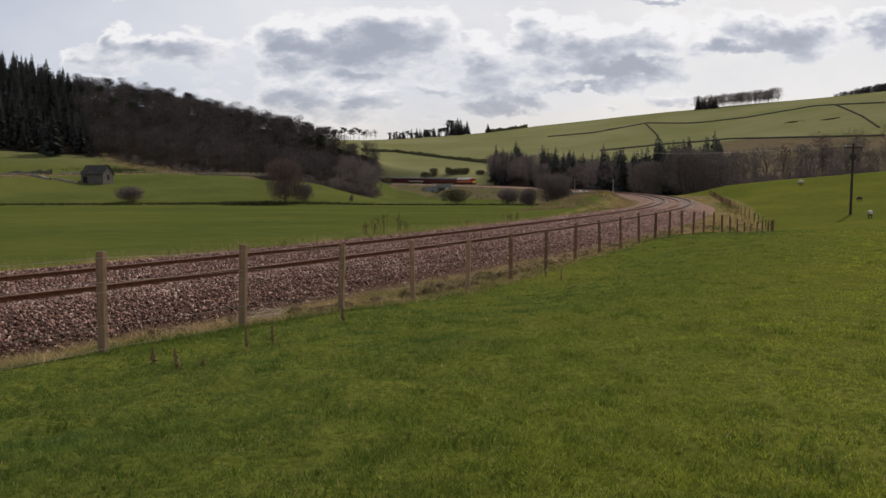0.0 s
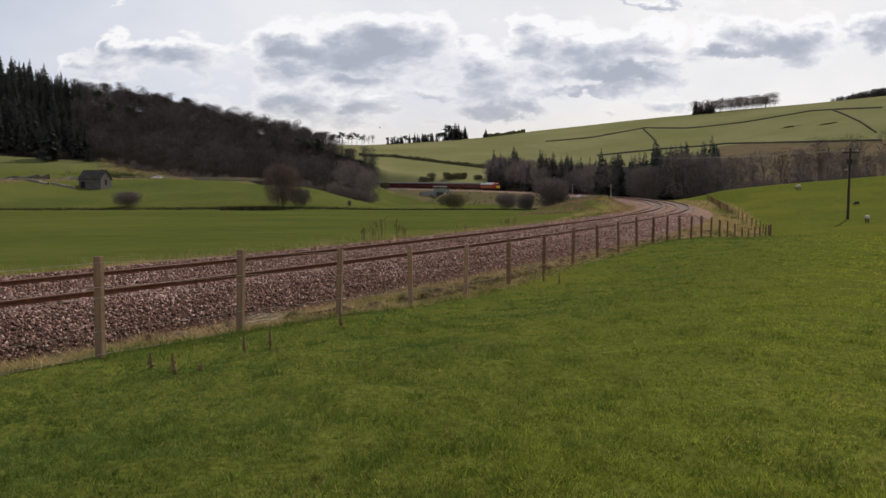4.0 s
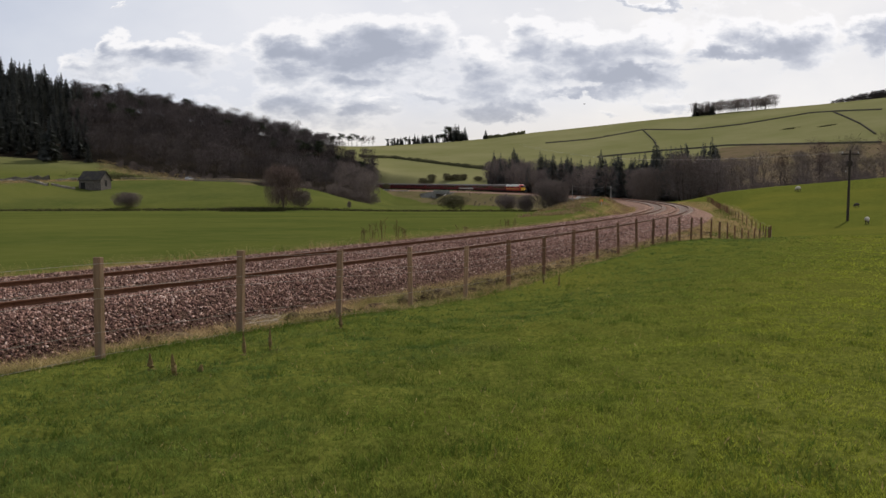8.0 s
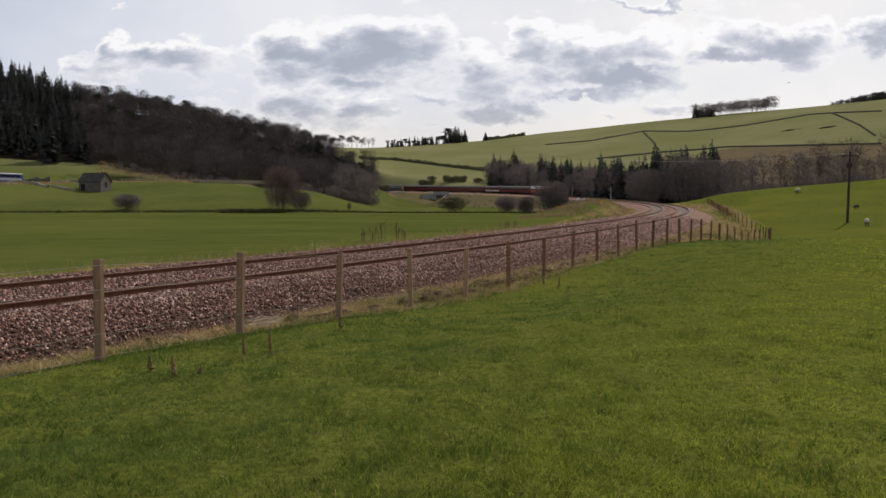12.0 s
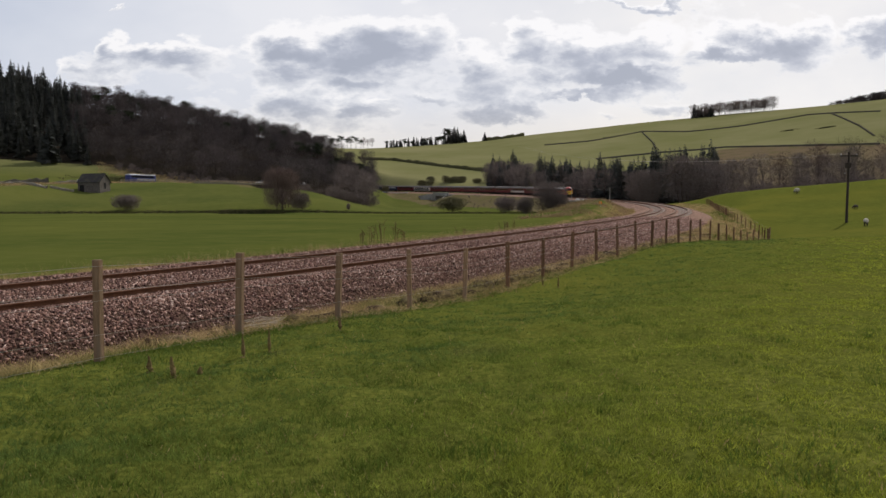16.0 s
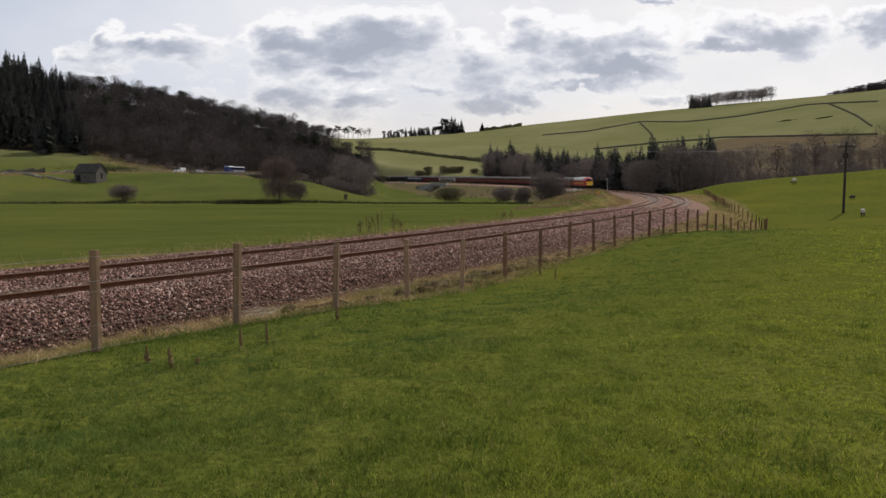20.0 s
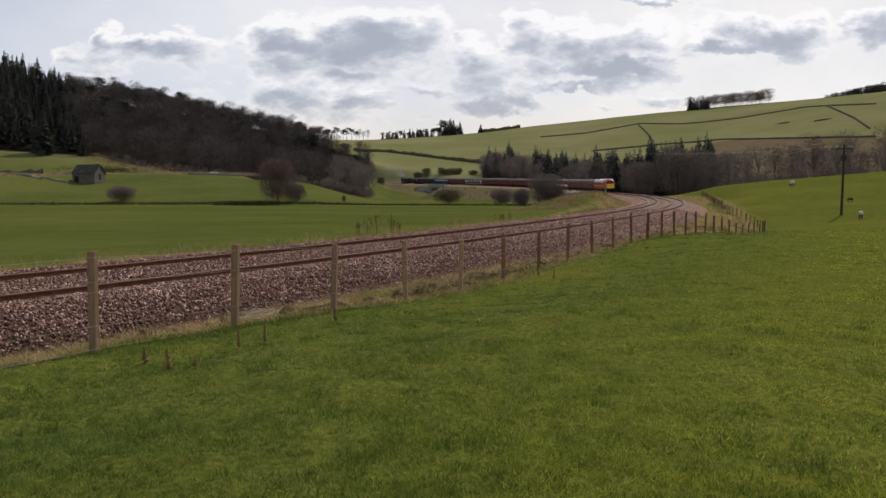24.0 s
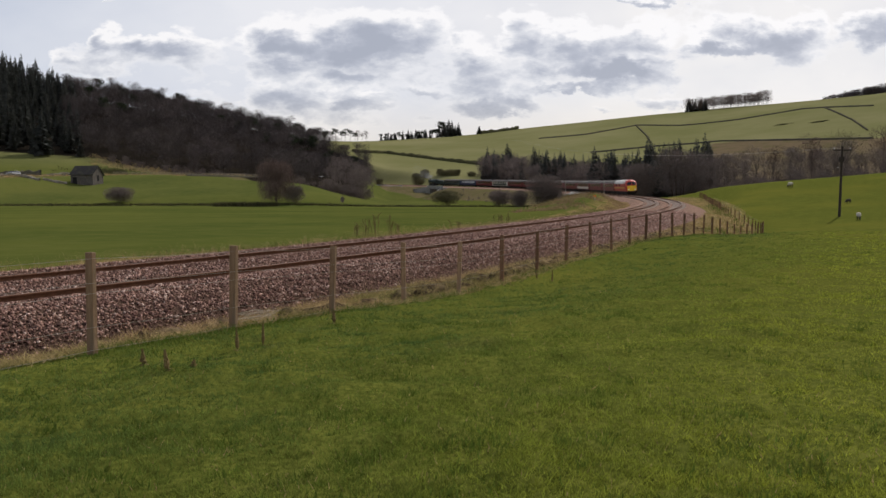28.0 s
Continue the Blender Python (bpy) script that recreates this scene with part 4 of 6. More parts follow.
    for n, u0, u1, r0, r1, k in ((36, .258, .348, 258, 300, 1.04), (12, .145, .21, 372, 405, .95), (6, .068, .105, 450, 490, .9), (8, .2, .26, 320, 355, .95)):
        for _ in range(n):
            u, r = rng.uniform(u0, u1), rng.uniform(r0, r1)
            y = r / math.sqrt(1 + u * u)
            it1.append((rng.randrange(3), u * y, y, ground_at(u * y, y), k * rng.uniform(.82, 1.12), rng.uniform(0, 6.28)))
    merge_wood("mixed_wood_spruces", it1, SPRUCE, 1, M_NEEDLE, "dark spruces in the mixed wood beyond the bend")
    merge_wood("mixed_wood_crowns", it2, FAR, 1, M_TWIG_BELT, "bare crowns of the mixed wood beyond the bend")
    merge_wood("mixed_wood_trunks", it2, FAR, 0, M_BARK_WOOD, "trunks of the mixed wood beyond the bend")
    # thin belt behind the sheep slope, with scrub under it
    pts = scatter(rng, 56, lambda x, y: 0.345 < x / y < 0.66 and 215 < math.hypot(x, y) < 285, (70, 190, 170, 265), 4.5)
    items = [(rng.randrange(4), x, y, z, rng.uniform(.6, 1.0), rng.uniform(0, 6.28)) for x, y, z in pts]
    merge_wood("tree_belt_crowns", items, BELT, 1, M_TWIG_SCRUB, "bare crowns of the tree belt behind the sheep slope")
    merge_wood("tree_belt_trunks", items, BELT, 0, M_BARK, "trunks of the tree belt behind the sheep slope")
    pts = scatter(rng, 130, lambda x, y: 0.335 < x / y < 0.66 and 212 < math.hypot(x, y) < 262, (70, 190, 170, 265), 2.4)
    items = [(rng.randrange(3), x, y, z, rng.uniform(.6, 1.3), rng.uniform(0, 6.28)) for x, y, z in pts]
    merge_wood("belt_scrub", items, SCRUB, 1, M_TWIG_BELT, "dense grey-brown scrub under the tree belt")


make_woods()


def bank_scrub():
    """Low brown scrub scattered over the railway bank."""
    rng = random.Random(61)
    items = []
    for _ in range(46):
        s, o = rng.uniform(225, 435), -rng.uniform(8, 30)
        p = line_at(s, o)
        items.append((rng.randrange(3), p[0], p[1], ground_at(p[0], p[1]), rng.uniform(.15, .42), rng.uniform(0, 6.28)))
    merge_wood("bank_scrub", items, SCRUB, 1, M_TWIG_SCRUB, "low brown scrub scattered over the railway bank")


bank_scrub()


def arrays_mesh(name, va, material):
    return mesh_np(name, va[0], va[1], material)


TREE_MESH = {}


def tree_thing(name, label, kind, k, x, y, scale, turn, twig=None, group="", sx=1.0, sink=0.0, category="tree"):
    """One tree or bush of its own: trunk and crown under an empty at its foot."""
    key = (kind, k, twig.name if twig else "")
    if key not in TREE_MESH:
        tm = {"bare": BARE, "spruce": SPRUCE, "pine": PINES, "bush": BUSH, "birch": BIRCH, "far": FAR}[kind][k]
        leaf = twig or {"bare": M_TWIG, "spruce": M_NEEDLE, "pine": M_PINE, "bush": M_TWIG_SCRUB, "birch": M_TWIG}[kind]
        TREE_MESH[key] = (arrays_mesh("trunk", tm[0], M_BARK), arrays_mesh("crown", tm[1], leaf))
    e = new(name)
    e.matrix_world = Matrix.Translation((x, y, ground_at(x, y) - sink)) @ Matrix.Rotation(turn, 4, "Z") @ Matrix.Diagonal((scale * sx, scale * sx, scale, 1))
    part("trunk", TREE_MESH[key][0], None, e)
    part("crown", TREE_MESH[key][1], None, e)
    return tagged(e, label, category, group)


BUSH = [dome_tree(70 + i, 4.0, 0.66, 0.0, 16, 560, 0.36, 0.022, fat=0.007, stems=9, limb=.5, flat=.9) for i in range(3)]
BIRCH = [dome_tree(80, 12.0, 0.52, 0.0, 28, 400, 0.72, 0.030, fat=.018, limb=.55, flat=.75, hang=.42), dome_tree(81, 8.4, 0.60, 0.0, 26, 620, 0.52, 0.028, fat=.010, stems=7, limb=.45, flat=.95)]


def make_trees():
    rng = random.Random(21)
    R = lambda: rng.uniform(0, 6.28)
    tree_thing("birch_tree", "leafless reddish birch tree with drooping twigs in the valley field", "birch", 0, -42.0, 211.4, 1.0, 0.4)
    tree_thing("bush", "small leafless bush beside the birch tree", "bush", 0, -37.4, 212, 1.2, 1.0, category="bush")
    tree_thing("bush", "low rounded leafless bush on the field edge", "bush", 1, -83.5, 211.4, 1.05, 2.0, sx=1.6, category="bush")
    tree_thing("bush", "broad olive-brown thorn bush by the railway bank", "bush", 2, 3.8, 250, 1.2, 0.2, M_TWIG_OLIVE, sx=1.7, category="bush")
    tree_thing("bush", "broad grey-brown thorn bush below the railway bank", "bush", 0, 19.6, 234, 1.2, 2.2, M_TWIG_BELT, sx=1.45, category="bush")
    tree_thing("bush", "small olive thorn bush below the railway bank", "bush", 1, 24.0, 226, 0.75, 0.9, M_TWIG_OLIVE, sx=1.3, category="bush")
    tree_thing("willow_tree", "round dense leafless willow beside the railway bank", "birch", 1, 28.4, 205, 1.02, 1.9, M_TWIG_BELT, sx=1.14)
    tree_thing("bush", "low brown thorn bush at the foot of the willow", "bush", 1, 30.6, 203.5, 1.05, 0.7, M_TWIG_BELT, sx=1.2, category="bush")
    tree_thing("willow_tree", "leafless willow thicket leaning beside the rounder willow", "birch", 1, 22.0, 204, 0.55, 0.3, M_TWIG_BELT)
    tree_thing("sapling", "thin dark sapling alone in the valley field", "bush", 2, -25.3, 219, 0.5, 0.0, sx=0.5, category="tree")
    for x, y, k, n, sc, w in ((-11, 500, "birch", 0, .66, 1.0), (-6, 503, "birch", 0, .55, 1.1), (-8.5, 497, "bush", 1, 1.0, 1.3), (3.5, 500, "birch", 0, .42, 1.2), (6.5, 497, "bush", 0, 1.0, 1.6), (11, 497, "bush", 2, 1.15, 1.8), (14.5, 496, "birch", 0, .40, 1.1), (23, 490, "bush", 1, .9, 1.5), (-35, 505, "birch", 0, .5, 1.0)):
        tree_thing("ash_tree", "olive-toned leafless tree in the scrub behind the railway", k, n, x, y, sc, R(), M_TWIG_OLIVE, "trees behind the railway", sx=w, sink=.5)
    tree_thing("willow_tree", "broad rounded leafless willow before the dark wood", "birch", 1, 70.0, 226, 1.75, 2.9, M_TWIG_SCRUB)
    tree_thing("willow_tree", "smaller grey leafless willow before the dark wood", "birch", 1, 60.0, 232, 1.25, 0.6, M_TWIG_SCRUB)
    # ragged trees standing over the belt
    for x, y, s, k, lab, tw in ((106, 222, 1.2, 2, "tall slender leafless tree above the tree belt", None), (117, 225, 1.25, 1, "ivy-clad leafless tree with an olive crown", M_TWIG_OLIVE),
                                (127, 222, 1.35, 3, "large spreading leafless tree on the field edge", None), (96, 224, 1.0, 2, "slender leafless tree above the tree belt", None),
                                (84, 226, .85, 0, "pale slender leafless tree at the wood's end", None), (133, 226, 1.2, 1, "spreading leafless tree behind the field's crest", None)):
        tree_thing("ash_tree", lab, "bare", k, x, y, s, R(), tw)
    # trees on the skyline
    grp = "skyline clump of conifers"
    for i in range(50):
        f = (i + rng.uniform(-.4, .4)) / 49
        x = -63 + 90 * f + rng.gauss(0, .8)
        s = (.50 + .28 * f + (.42 if .76 < f < .93 else 0)) * rng.uniform(.62, 1.2)
        k = rng.random() < .55 or f > .8
        tree_thing("conifer_tree", "dark conifer standing in a clump on the skyline", "spruce" if k else "pine", i % 3, x, 936 + rng.uniform(-14, 14), s, R(), None, grp, sx=1.2 if k else 1.5)
    for i in range(13):
        x = -140 + 4.4 * i + rng.gauss(0, 1.2)
        tree_thing("pine_tree", "spreading pine on the skyline above the wood", "pine", i % 3, x, 838 + 3 * i, rng.uniform(.75, 1.12), R(), None, "skyline pines", sx=1.25)
    for x in (-88, -83, -78):
        tree_thing("ash_tree", "leafless tree on the skyline beside the pines", "bare", int(-x) % 4, x, 915, rng.uniform(.8, 1.1), R())
    for i in range(66):
        f = i / 65
        x, y = 286 + 76 * f + rng.gauss(0, 1.2), 890 - 24 * f + rng.uniform(-14, 14)
        k = "spruce" if f < .25 and i % 2 else "far"
        tree_thing("larch_tree", "close-grown leafless larch in the hilltop plantation", k, i % 3, x, y, rng.uniform(.95, 1.3) * (.75 if k == "spruce" else 1), R(), M_TWIG_BELT if k == "far" else None, "hilltop plantation", sx=1.1, sink=.8)
    tree_thing("conifer_tree", "lone small conifer at the end of the skyline hedge", "spruce", 1, 53, 942, .6, R(), None, "", sx=1.3)
    # close plantation over the shoulder of the hill
    pts = []
    for _ in range(260):
        u, r = rng.uniform(.490, .66), rng.uniform(985, 1045)
        y = r / math.sqrt(1 + u * u)
        pts.append((u * y, y))
    P = np.array(pts)
    g = ground(P[:, 0], P[:, 1])
    merge_wood("hilltop_wood", [(rng.randrange(3), x, y, z - 1.5, rng.uniform(.92, 1.05) * np.interp(x / y, [.490, .515, .60], [.42, .66, 1.15]), R()) for (x, y), z in zip(pts, g)], PLANTED, 1, M_TWIG_SHADED, "dark close plantation on the distant hilltop")


make_trees()


# ---- field walls, hedges, road ----
M_FIELDSTONE = mat("weathered_field_stone", (0.14, 0.125, 0.10), (0.32, 0.29, 0.235), 3.0, 0.9, 0.8, c3=(0.17, 0.155, 0.10), scale3=0.6, coords="World", bump_dist=0.08, spec=0.0)
M_DRYSTONE = mat("dry_stone", (0.085, 0.075, 0.058), (0.170, 0.150, 0.116), 2.5, 0.9, 0.8, c3=(0.10, 0.10, 0.055), scale3=0.5, coords="World", bump_dist=0.08, spec=0.0)
M_ROAD = mat("asphalt", (0.045, 0.045, 0.047), (0.065, 0.063, 0.060), 3.0, 0.85, 0.2, coords="World")
M_HEDGE = mat("scrub", (0.058, 0.062, 0.028), (0.120, 0.108, 0.056), 0.5, 0.9, 0, coords="World", island=0.4, spec=0.0)
M_CONCRETE = mat("concrete", (0.30, 0.29, 0.27), (0.40, 0.39, 0.36), 1.2, 0.85, 0.2, c3=(0.22, 0.21, 0.19), scale3=0.3, coords="World")
M_GALV = mat("galvanised_steel", (0.42, 0.44, 0.46), (0.55, 0.57, 0.60), 2.0, 0.5, 0, metal=0.6)
M_UTIL = mat("dull_grey_steel", (0.25, 0.235, 0.215), (0.34, 0.32, 0.295), 2.0, 0.75, 0)
M_SACK = mat("white_sack", (0.55, 0.54, 0.50), (0.70, 0.68, 0.64), 5.0, 0.8, 0.3)
M_RAILWOOD = mat("pale_rail_wood", (0.22, 0.19, 0.14), (0.32, 0.27, 0.20), 2.0, 0.85, 0.2, rnd=0.15)


def resample(pts, step):
    p = np.array(pts, float)
    d = np.r_[0, np.cumsum(np.hypot(*np.diff(p, axis=0).T))]
    t = np.arange(0, d[-1] + step * .5, step)
    return np.stack([np.interp(t, d, p[:, i]) for i in (0, 1)], 1)


def draped_wall(name, pts, h, w, material, label, step=5.0, seed=1, category="wall", rough=0.12):
    """A rubble wall or bank that follows the ground."""
    rng = np.random.default_rng(seed)
    q = resample(pts, step)
    g = np.gradient(q, axis=0)
    n = np.stack([g[:, 1], -g[:, 0]], 1) / np.hypot(g[:, 0], g[:, 1])[:, None]
    prof = [(-w, -.6), (-w * .95, h * .5), (-w * .6, h), (w * .6, h), (w * .95, h * .5), (w, -.6)]
    P = []
    for o, l in prof:
        xy = q + n * o
        z = ground(xy[:, 0], xy[:, 1]) + l + (rng.uniform(-rough, rough, len(q)) * h if l > 0 else 0)
        P.append(np.c_[xy, z])
    P = np.stack(P, 1)
    k = len(prof)
    i = np.arange(len(q) * k).reshape(len(q), k)
    faces = np.stack([i[:-1, :-1], i[:-1, 1:], i[1:, 1:], i[1:, :-1]], -1).reshape(-1, 4)
    return tagged(new(name, mesh_np(name, P.reshape(-1, 3), faces, material)), label, category)


def tufts(name, P, h, blades, material, label, seed, spread=0.12, width=0.012, lean=0.35, category="grass", kind="stuff"):
    """Blades of grass in tufts: P (n, 3) feet, h (n) heights."""
    rng = np.random.default_rng(seed)
    n = len(P)
    m = n * blades
    base = np.repeat(P, blades, 0) + np.c_[rng.normal(0, spread, (m, 2)), np.zeros(m)]
    hh = np.repeat(h, blades) * rng.uniform(.55, 1.15, m)
    a = rng.uniform(0, 2 * np.pi, m)
    side = np.stack([np.cos(a), np.sin(a), 0 * a], 1) * width * rng.uniform(.6, 1.3, (m, 1))
    tip = base + np.c_[rng.normal(0, lean, (m, 2)) * hh[:, None], hh]
    base[:, 2] -= 0.02
    V = np.stack([base - side, base + side, tip], 1).reshape(-1, 3)
    F = np.arange(3 * m).reshape(-1, 3)
    return tagged(new(name, mesh_np(name, V, F, material)), label, category, kind=kind)


def on_ground(x, y):
    return np.c_[x, y, ground(x, y)]


def make_fields():
    draped_wall("hedge_bank", [(-68, 667), (-41, 690), (-11, 640), (34, 566)], 2.2, 1.4, M_HEDGE, "dark scrubby hedge bank across the hill pasture", seed=2, category="hedge", rough=.3)
    draped_wall("stone_wall", [(99, 753), (141, 749), (202, 791), (230, 737), (272, 716), (334, 720), (343, 699), (357, 644)], 1.1, .35, M_DRYSTONE, "dark dry-stone wall winding across the hill pasture", seed=3)
    draped_wall("stone_wall", [(201, 793), (181, 677), (170, 624)], 1.1, .4, M_DRYSTONE, "dry-stone wall running down the hill pasture", seed=4)
    draped_wall("stone_wall", [(117, 596), (168, 598), (210, 584), (237, 541), (256, 510), (270, 484)], 1.1, .35, M_DRYSTONE, "dry-stone wall between hill pasture and brown moor", seed=5)
    draped_wall("stone_wall", [(343, 699), (308, 584), (286, 523)], 1.1, .4, M_DRYSTONE, "dry-stone wall dropping towards the tree belt", seed=6)
    draped_wall("stone_wall", [(-170, 196), (-152, 205), (-137, 236)], 1.15, .45, M_DRYSTONE, "dark broken dry-stone wall beside the road", 1.6, 7, rough=.38)
    draped_wall("stone_wall", [(-150, 243), (-138, 245.5), (-128, 247), (-122, 247)], 0.65, .45, M_FIELDSTONE, "low tumbled dry-stone wall below the road", 1.3, 28, rough=.5)
    draped_wall("stone_wall", [(-152, 263), (-142.5, 264), (-136, 264.5), (-130.5, 265)], 1.7, .5, M_DRYSTONE, "dark broken dry-stone wall on the slope above the road", 1.2, 27, rough=.3)
    draped_wall("stone_wall", [(-127, 262), (-121, 265), (-117, 268)], 0.7, .5, M_FIELDSTONE, "low tumbled stretch of dry-stone wall near the barn", 1.3, 17, rough=.6)
    draped_wall("stone_wall", [(-95, 306), (-80, 332), (-70, 362)], 0.7, .4, M_DRYSTONE, "low broken dry-stone wall beyond the road", 3, 8)
    draped_wall("stone_wall", [(96, 1010), (180, 1004), (260, 985), (300, 968)], 1.5, .6, M_DRYSTONE, "dark dry-stone wall along the crest of the hill", 8.0, 19)
    draped_wall("skyline_hedge", [(50, 945), (66, 944), (100, 943)], 3.2, 2.2, M_HEDGE, "dark overgrown hedge along the skyline", 2.0, 15, "hedge", .35)
    # the overgrown bank between the two valley fields
    rng = np.random.default_rng(9)
    t = rng.random(2600)
    x = -135 + 165 * t
    y = 205 + rng.normal(0, .9, 2600) + 6 * t
    tufts("field_bank_grass", on_ground(x, y), rng.uniform(.3, .8, 2600), 5, M_HEDGE, "rough dark grass along the bank between the fields", 10, .3, .05)
    t = rng.random(800)
    x, y = -57 + 16 * t, 206 + rng.normal(0, .7, 800)
    tufts("hedge", on_ground(x, y), rng.uniform(.7, 1.3, 800), 7, M_HEDGE, "low dark clipped hedge on the field bank", 11, .4, .05, .5, "hedge", "stuff")
    t = 120 + 150 * rng.random(2600)
    p = road_at(t, np.where(rng.random(2600) < .55, rng.uniform(-13, -4.6, 2600), rng.uniform(4.6, 8.5, 2600)))[0]
    tufts("roadside_grass", on_ground(p[:, 0], p[:, 1]), rng.uniform(.3, .8, 2600), 5, M_STRAW, "pale rough grass along the road verge", 13, .4, .06, .6)
    t = rng.random(900)
    u = -.43 + .2 * t
    r = np.interp(u, [-.43, -.38, -.34, -.28, -.23], [386, 371, 358, 361, 372]) - rng.uniform(-2, 22, 900)
    y = r / np.sqrt(1 + u * u)
    tufts("wood_edge_grass", on_ground(u * y, y), rng.uniform(.4, 1.0, 900), 5, M_STRAW, "pale dead grass along the foot of the wood", 16, .5, .07, .6)
    # dark tufts that also stand in for the shade on this slope
    t = rng.normal(0, 1, (420, 2))
    tufts("scrub_shade_patch", on_ground(-131 + t[:, 0] * 6.5, 318 + t[:, 1] * 6), rng.uniform(.4, 1.0, 420), 8, M_HEDGE, "dark green scrub and painted slope shade below the wood corner", 32, .6, .08, .5, "scrub", "stuff")
    for sx, sy in ((275, 627), (295, 607), (164, 771)):
        t = rng.normal(0, 1, (90, 2))
        tufts("gorse_patch", on_ground(sx + t[:, 0] * 2.6, sy + t[:, 1] * 1.5), rng.uniform(.4, .8, 90), 8, M_HEDGE, "dark gorse patch on the hill pasture", 12, .7, .16, .5, "scrub", "stuff")


def make_road():
    t = np.arange(0, 400, 3.0)
    P = np.stack([road_at(t, o, l)[0] for o, l in ((-4.2, -.5), (-3.4, .03), (0, .08), (3.4, .03), (4.2, -.5))], 1)
    i = np.arange(len(t) * 5).reshape(-1, 5)
    faces = np.stack([i[:-1, :-1], i[:-1, 1:], i[1:, 1:], i[1:, :-1]], -1).reshape(-1, 4)
    tagged(new("road", mesh_np("road", P.reshape(-1, 3), faces, M_ROAD)), "grey asphalt country road along the foot of the wood", "road", kind="structure")
    fence = tagged(new("roadside_fence"), "weathered timber post and rail fence beside the road", "fence")
    pb = boxes((-.09, .09, -.09, .09, -.3, 1.2))
    pm = bpy.data.meshes.new("post")
    pb.to_mesh(pm)
    pb.free()
    pm.materials.append(M_RAILWOOD)
    prev = None
    for k in range(52):
        p = road_at(172 + 2.0 * k, 6.5)[0]
        z = ground_at(p[0], p[1])
        ob = part("post", pm, None, fence)
        ob.matrix_local = pose(p[0], p[1], z)
        q = Vector((p[0], p[1], z))
        if prev is not None:
            bm = bmesh.new()
            for l in (.45, .8, 1.12):
                tube(bm, prev + Vector((0, 0, l)), q + Vector((0, 0, l)), .05, .05, 4)
            part("rail", bm, M_RAILWOOD, fence)
        prev = q


def make_barn():
    M_BARN = mat("barn_stone", (0.070, 0.060, 0.052), (0.150, 0.130, 0.112), 1.6, 0.9, 0.6, c3=(0.12, 0.11, 0.10), scale3=0.6)
    M_SLATE = mat("slate", (0.030, 0.028, 0.028), (0.052, 0.047, 0.045), 2.5, 0.95, 0.3, c3=(0.07, 0.065, 0.045), scale3=0.5)
    # near-black panels: shade inside the barn openings put into colour
    M_DARK = mat("opening_shade", (0.010, 0.010, 0.010), (0.018, 0.016, 0.015), 2.0, 0.9, 0)
    x, y = -110.5, 254.0
    b = new("stone_barn")
    b.matrix_world = pose(x, y, ground_at(x, y) - .2, 0, 0, -12)
    tagged(b, "small grey stone field barn with a dark slate roof", "barn")
    L, W, H, R = 3.9, 2.7, 3.2, 5.7
    bm = bmesh.new()
    v = [bm.verts.new(p) for p in ((-L, -W, -.6), (L, -W, -.6), (L, W, -.6), (-L, W, -.6), (-L, -W, H), (L, -W, H), (L, W, H), (-L, W, H), (-L, 0, R), (L, 0, R))]
    for f in ((0, 1, 5, 4), (2, 3, 7, 6), (1, 2, 6, 9, 5), (3, 0, 4, 8, 7)):
        bm.faces.new([v[i] for i in f])
    part("wall", bm, M_BARN, b)
    for s in (-1, 1):
        bm = bmesh.new()
        w = [bm.verts.new(p) for p in ((-L - .3, s * (W + .35), H - .35), (L + .3, s * (W + .35), H - .35), (L + .3, 0, R + .08), (-L - .3, 0, R + .08))]
        f = bm.faces.new(w if s < 0 else w[::-1])
        r = bmesh.ops.extrude_face_region(bm, geom=[f])
        for q in r["geom"]:
            if isinstance(q, bmesh.types.BMVert):
                q.co.z += .16
        part("roof", bm, M_SLATE, b)
    part("door", boxes((-L - .06, -L + .1, -.9, .9, -.3, 2.3)), M_DARK, b)
    part("window", boxes((L - .1, L + .05, -.5, .5, 1.1, 2.9)), M_DARK, b)
    part("door", boxes((-3.2, -1.7, -W - .05, -W + .1, -.3, 2.2)), M_DARK, b)
    draped_wall("stone_wall", [(-122, 249), (-116.5, 249.5), (-115, 250.5)], 0.6, .4, M_FIELDSTONE, "tumbled stone enclosure wall beside the barn", 1.0, 14, rough=.35)


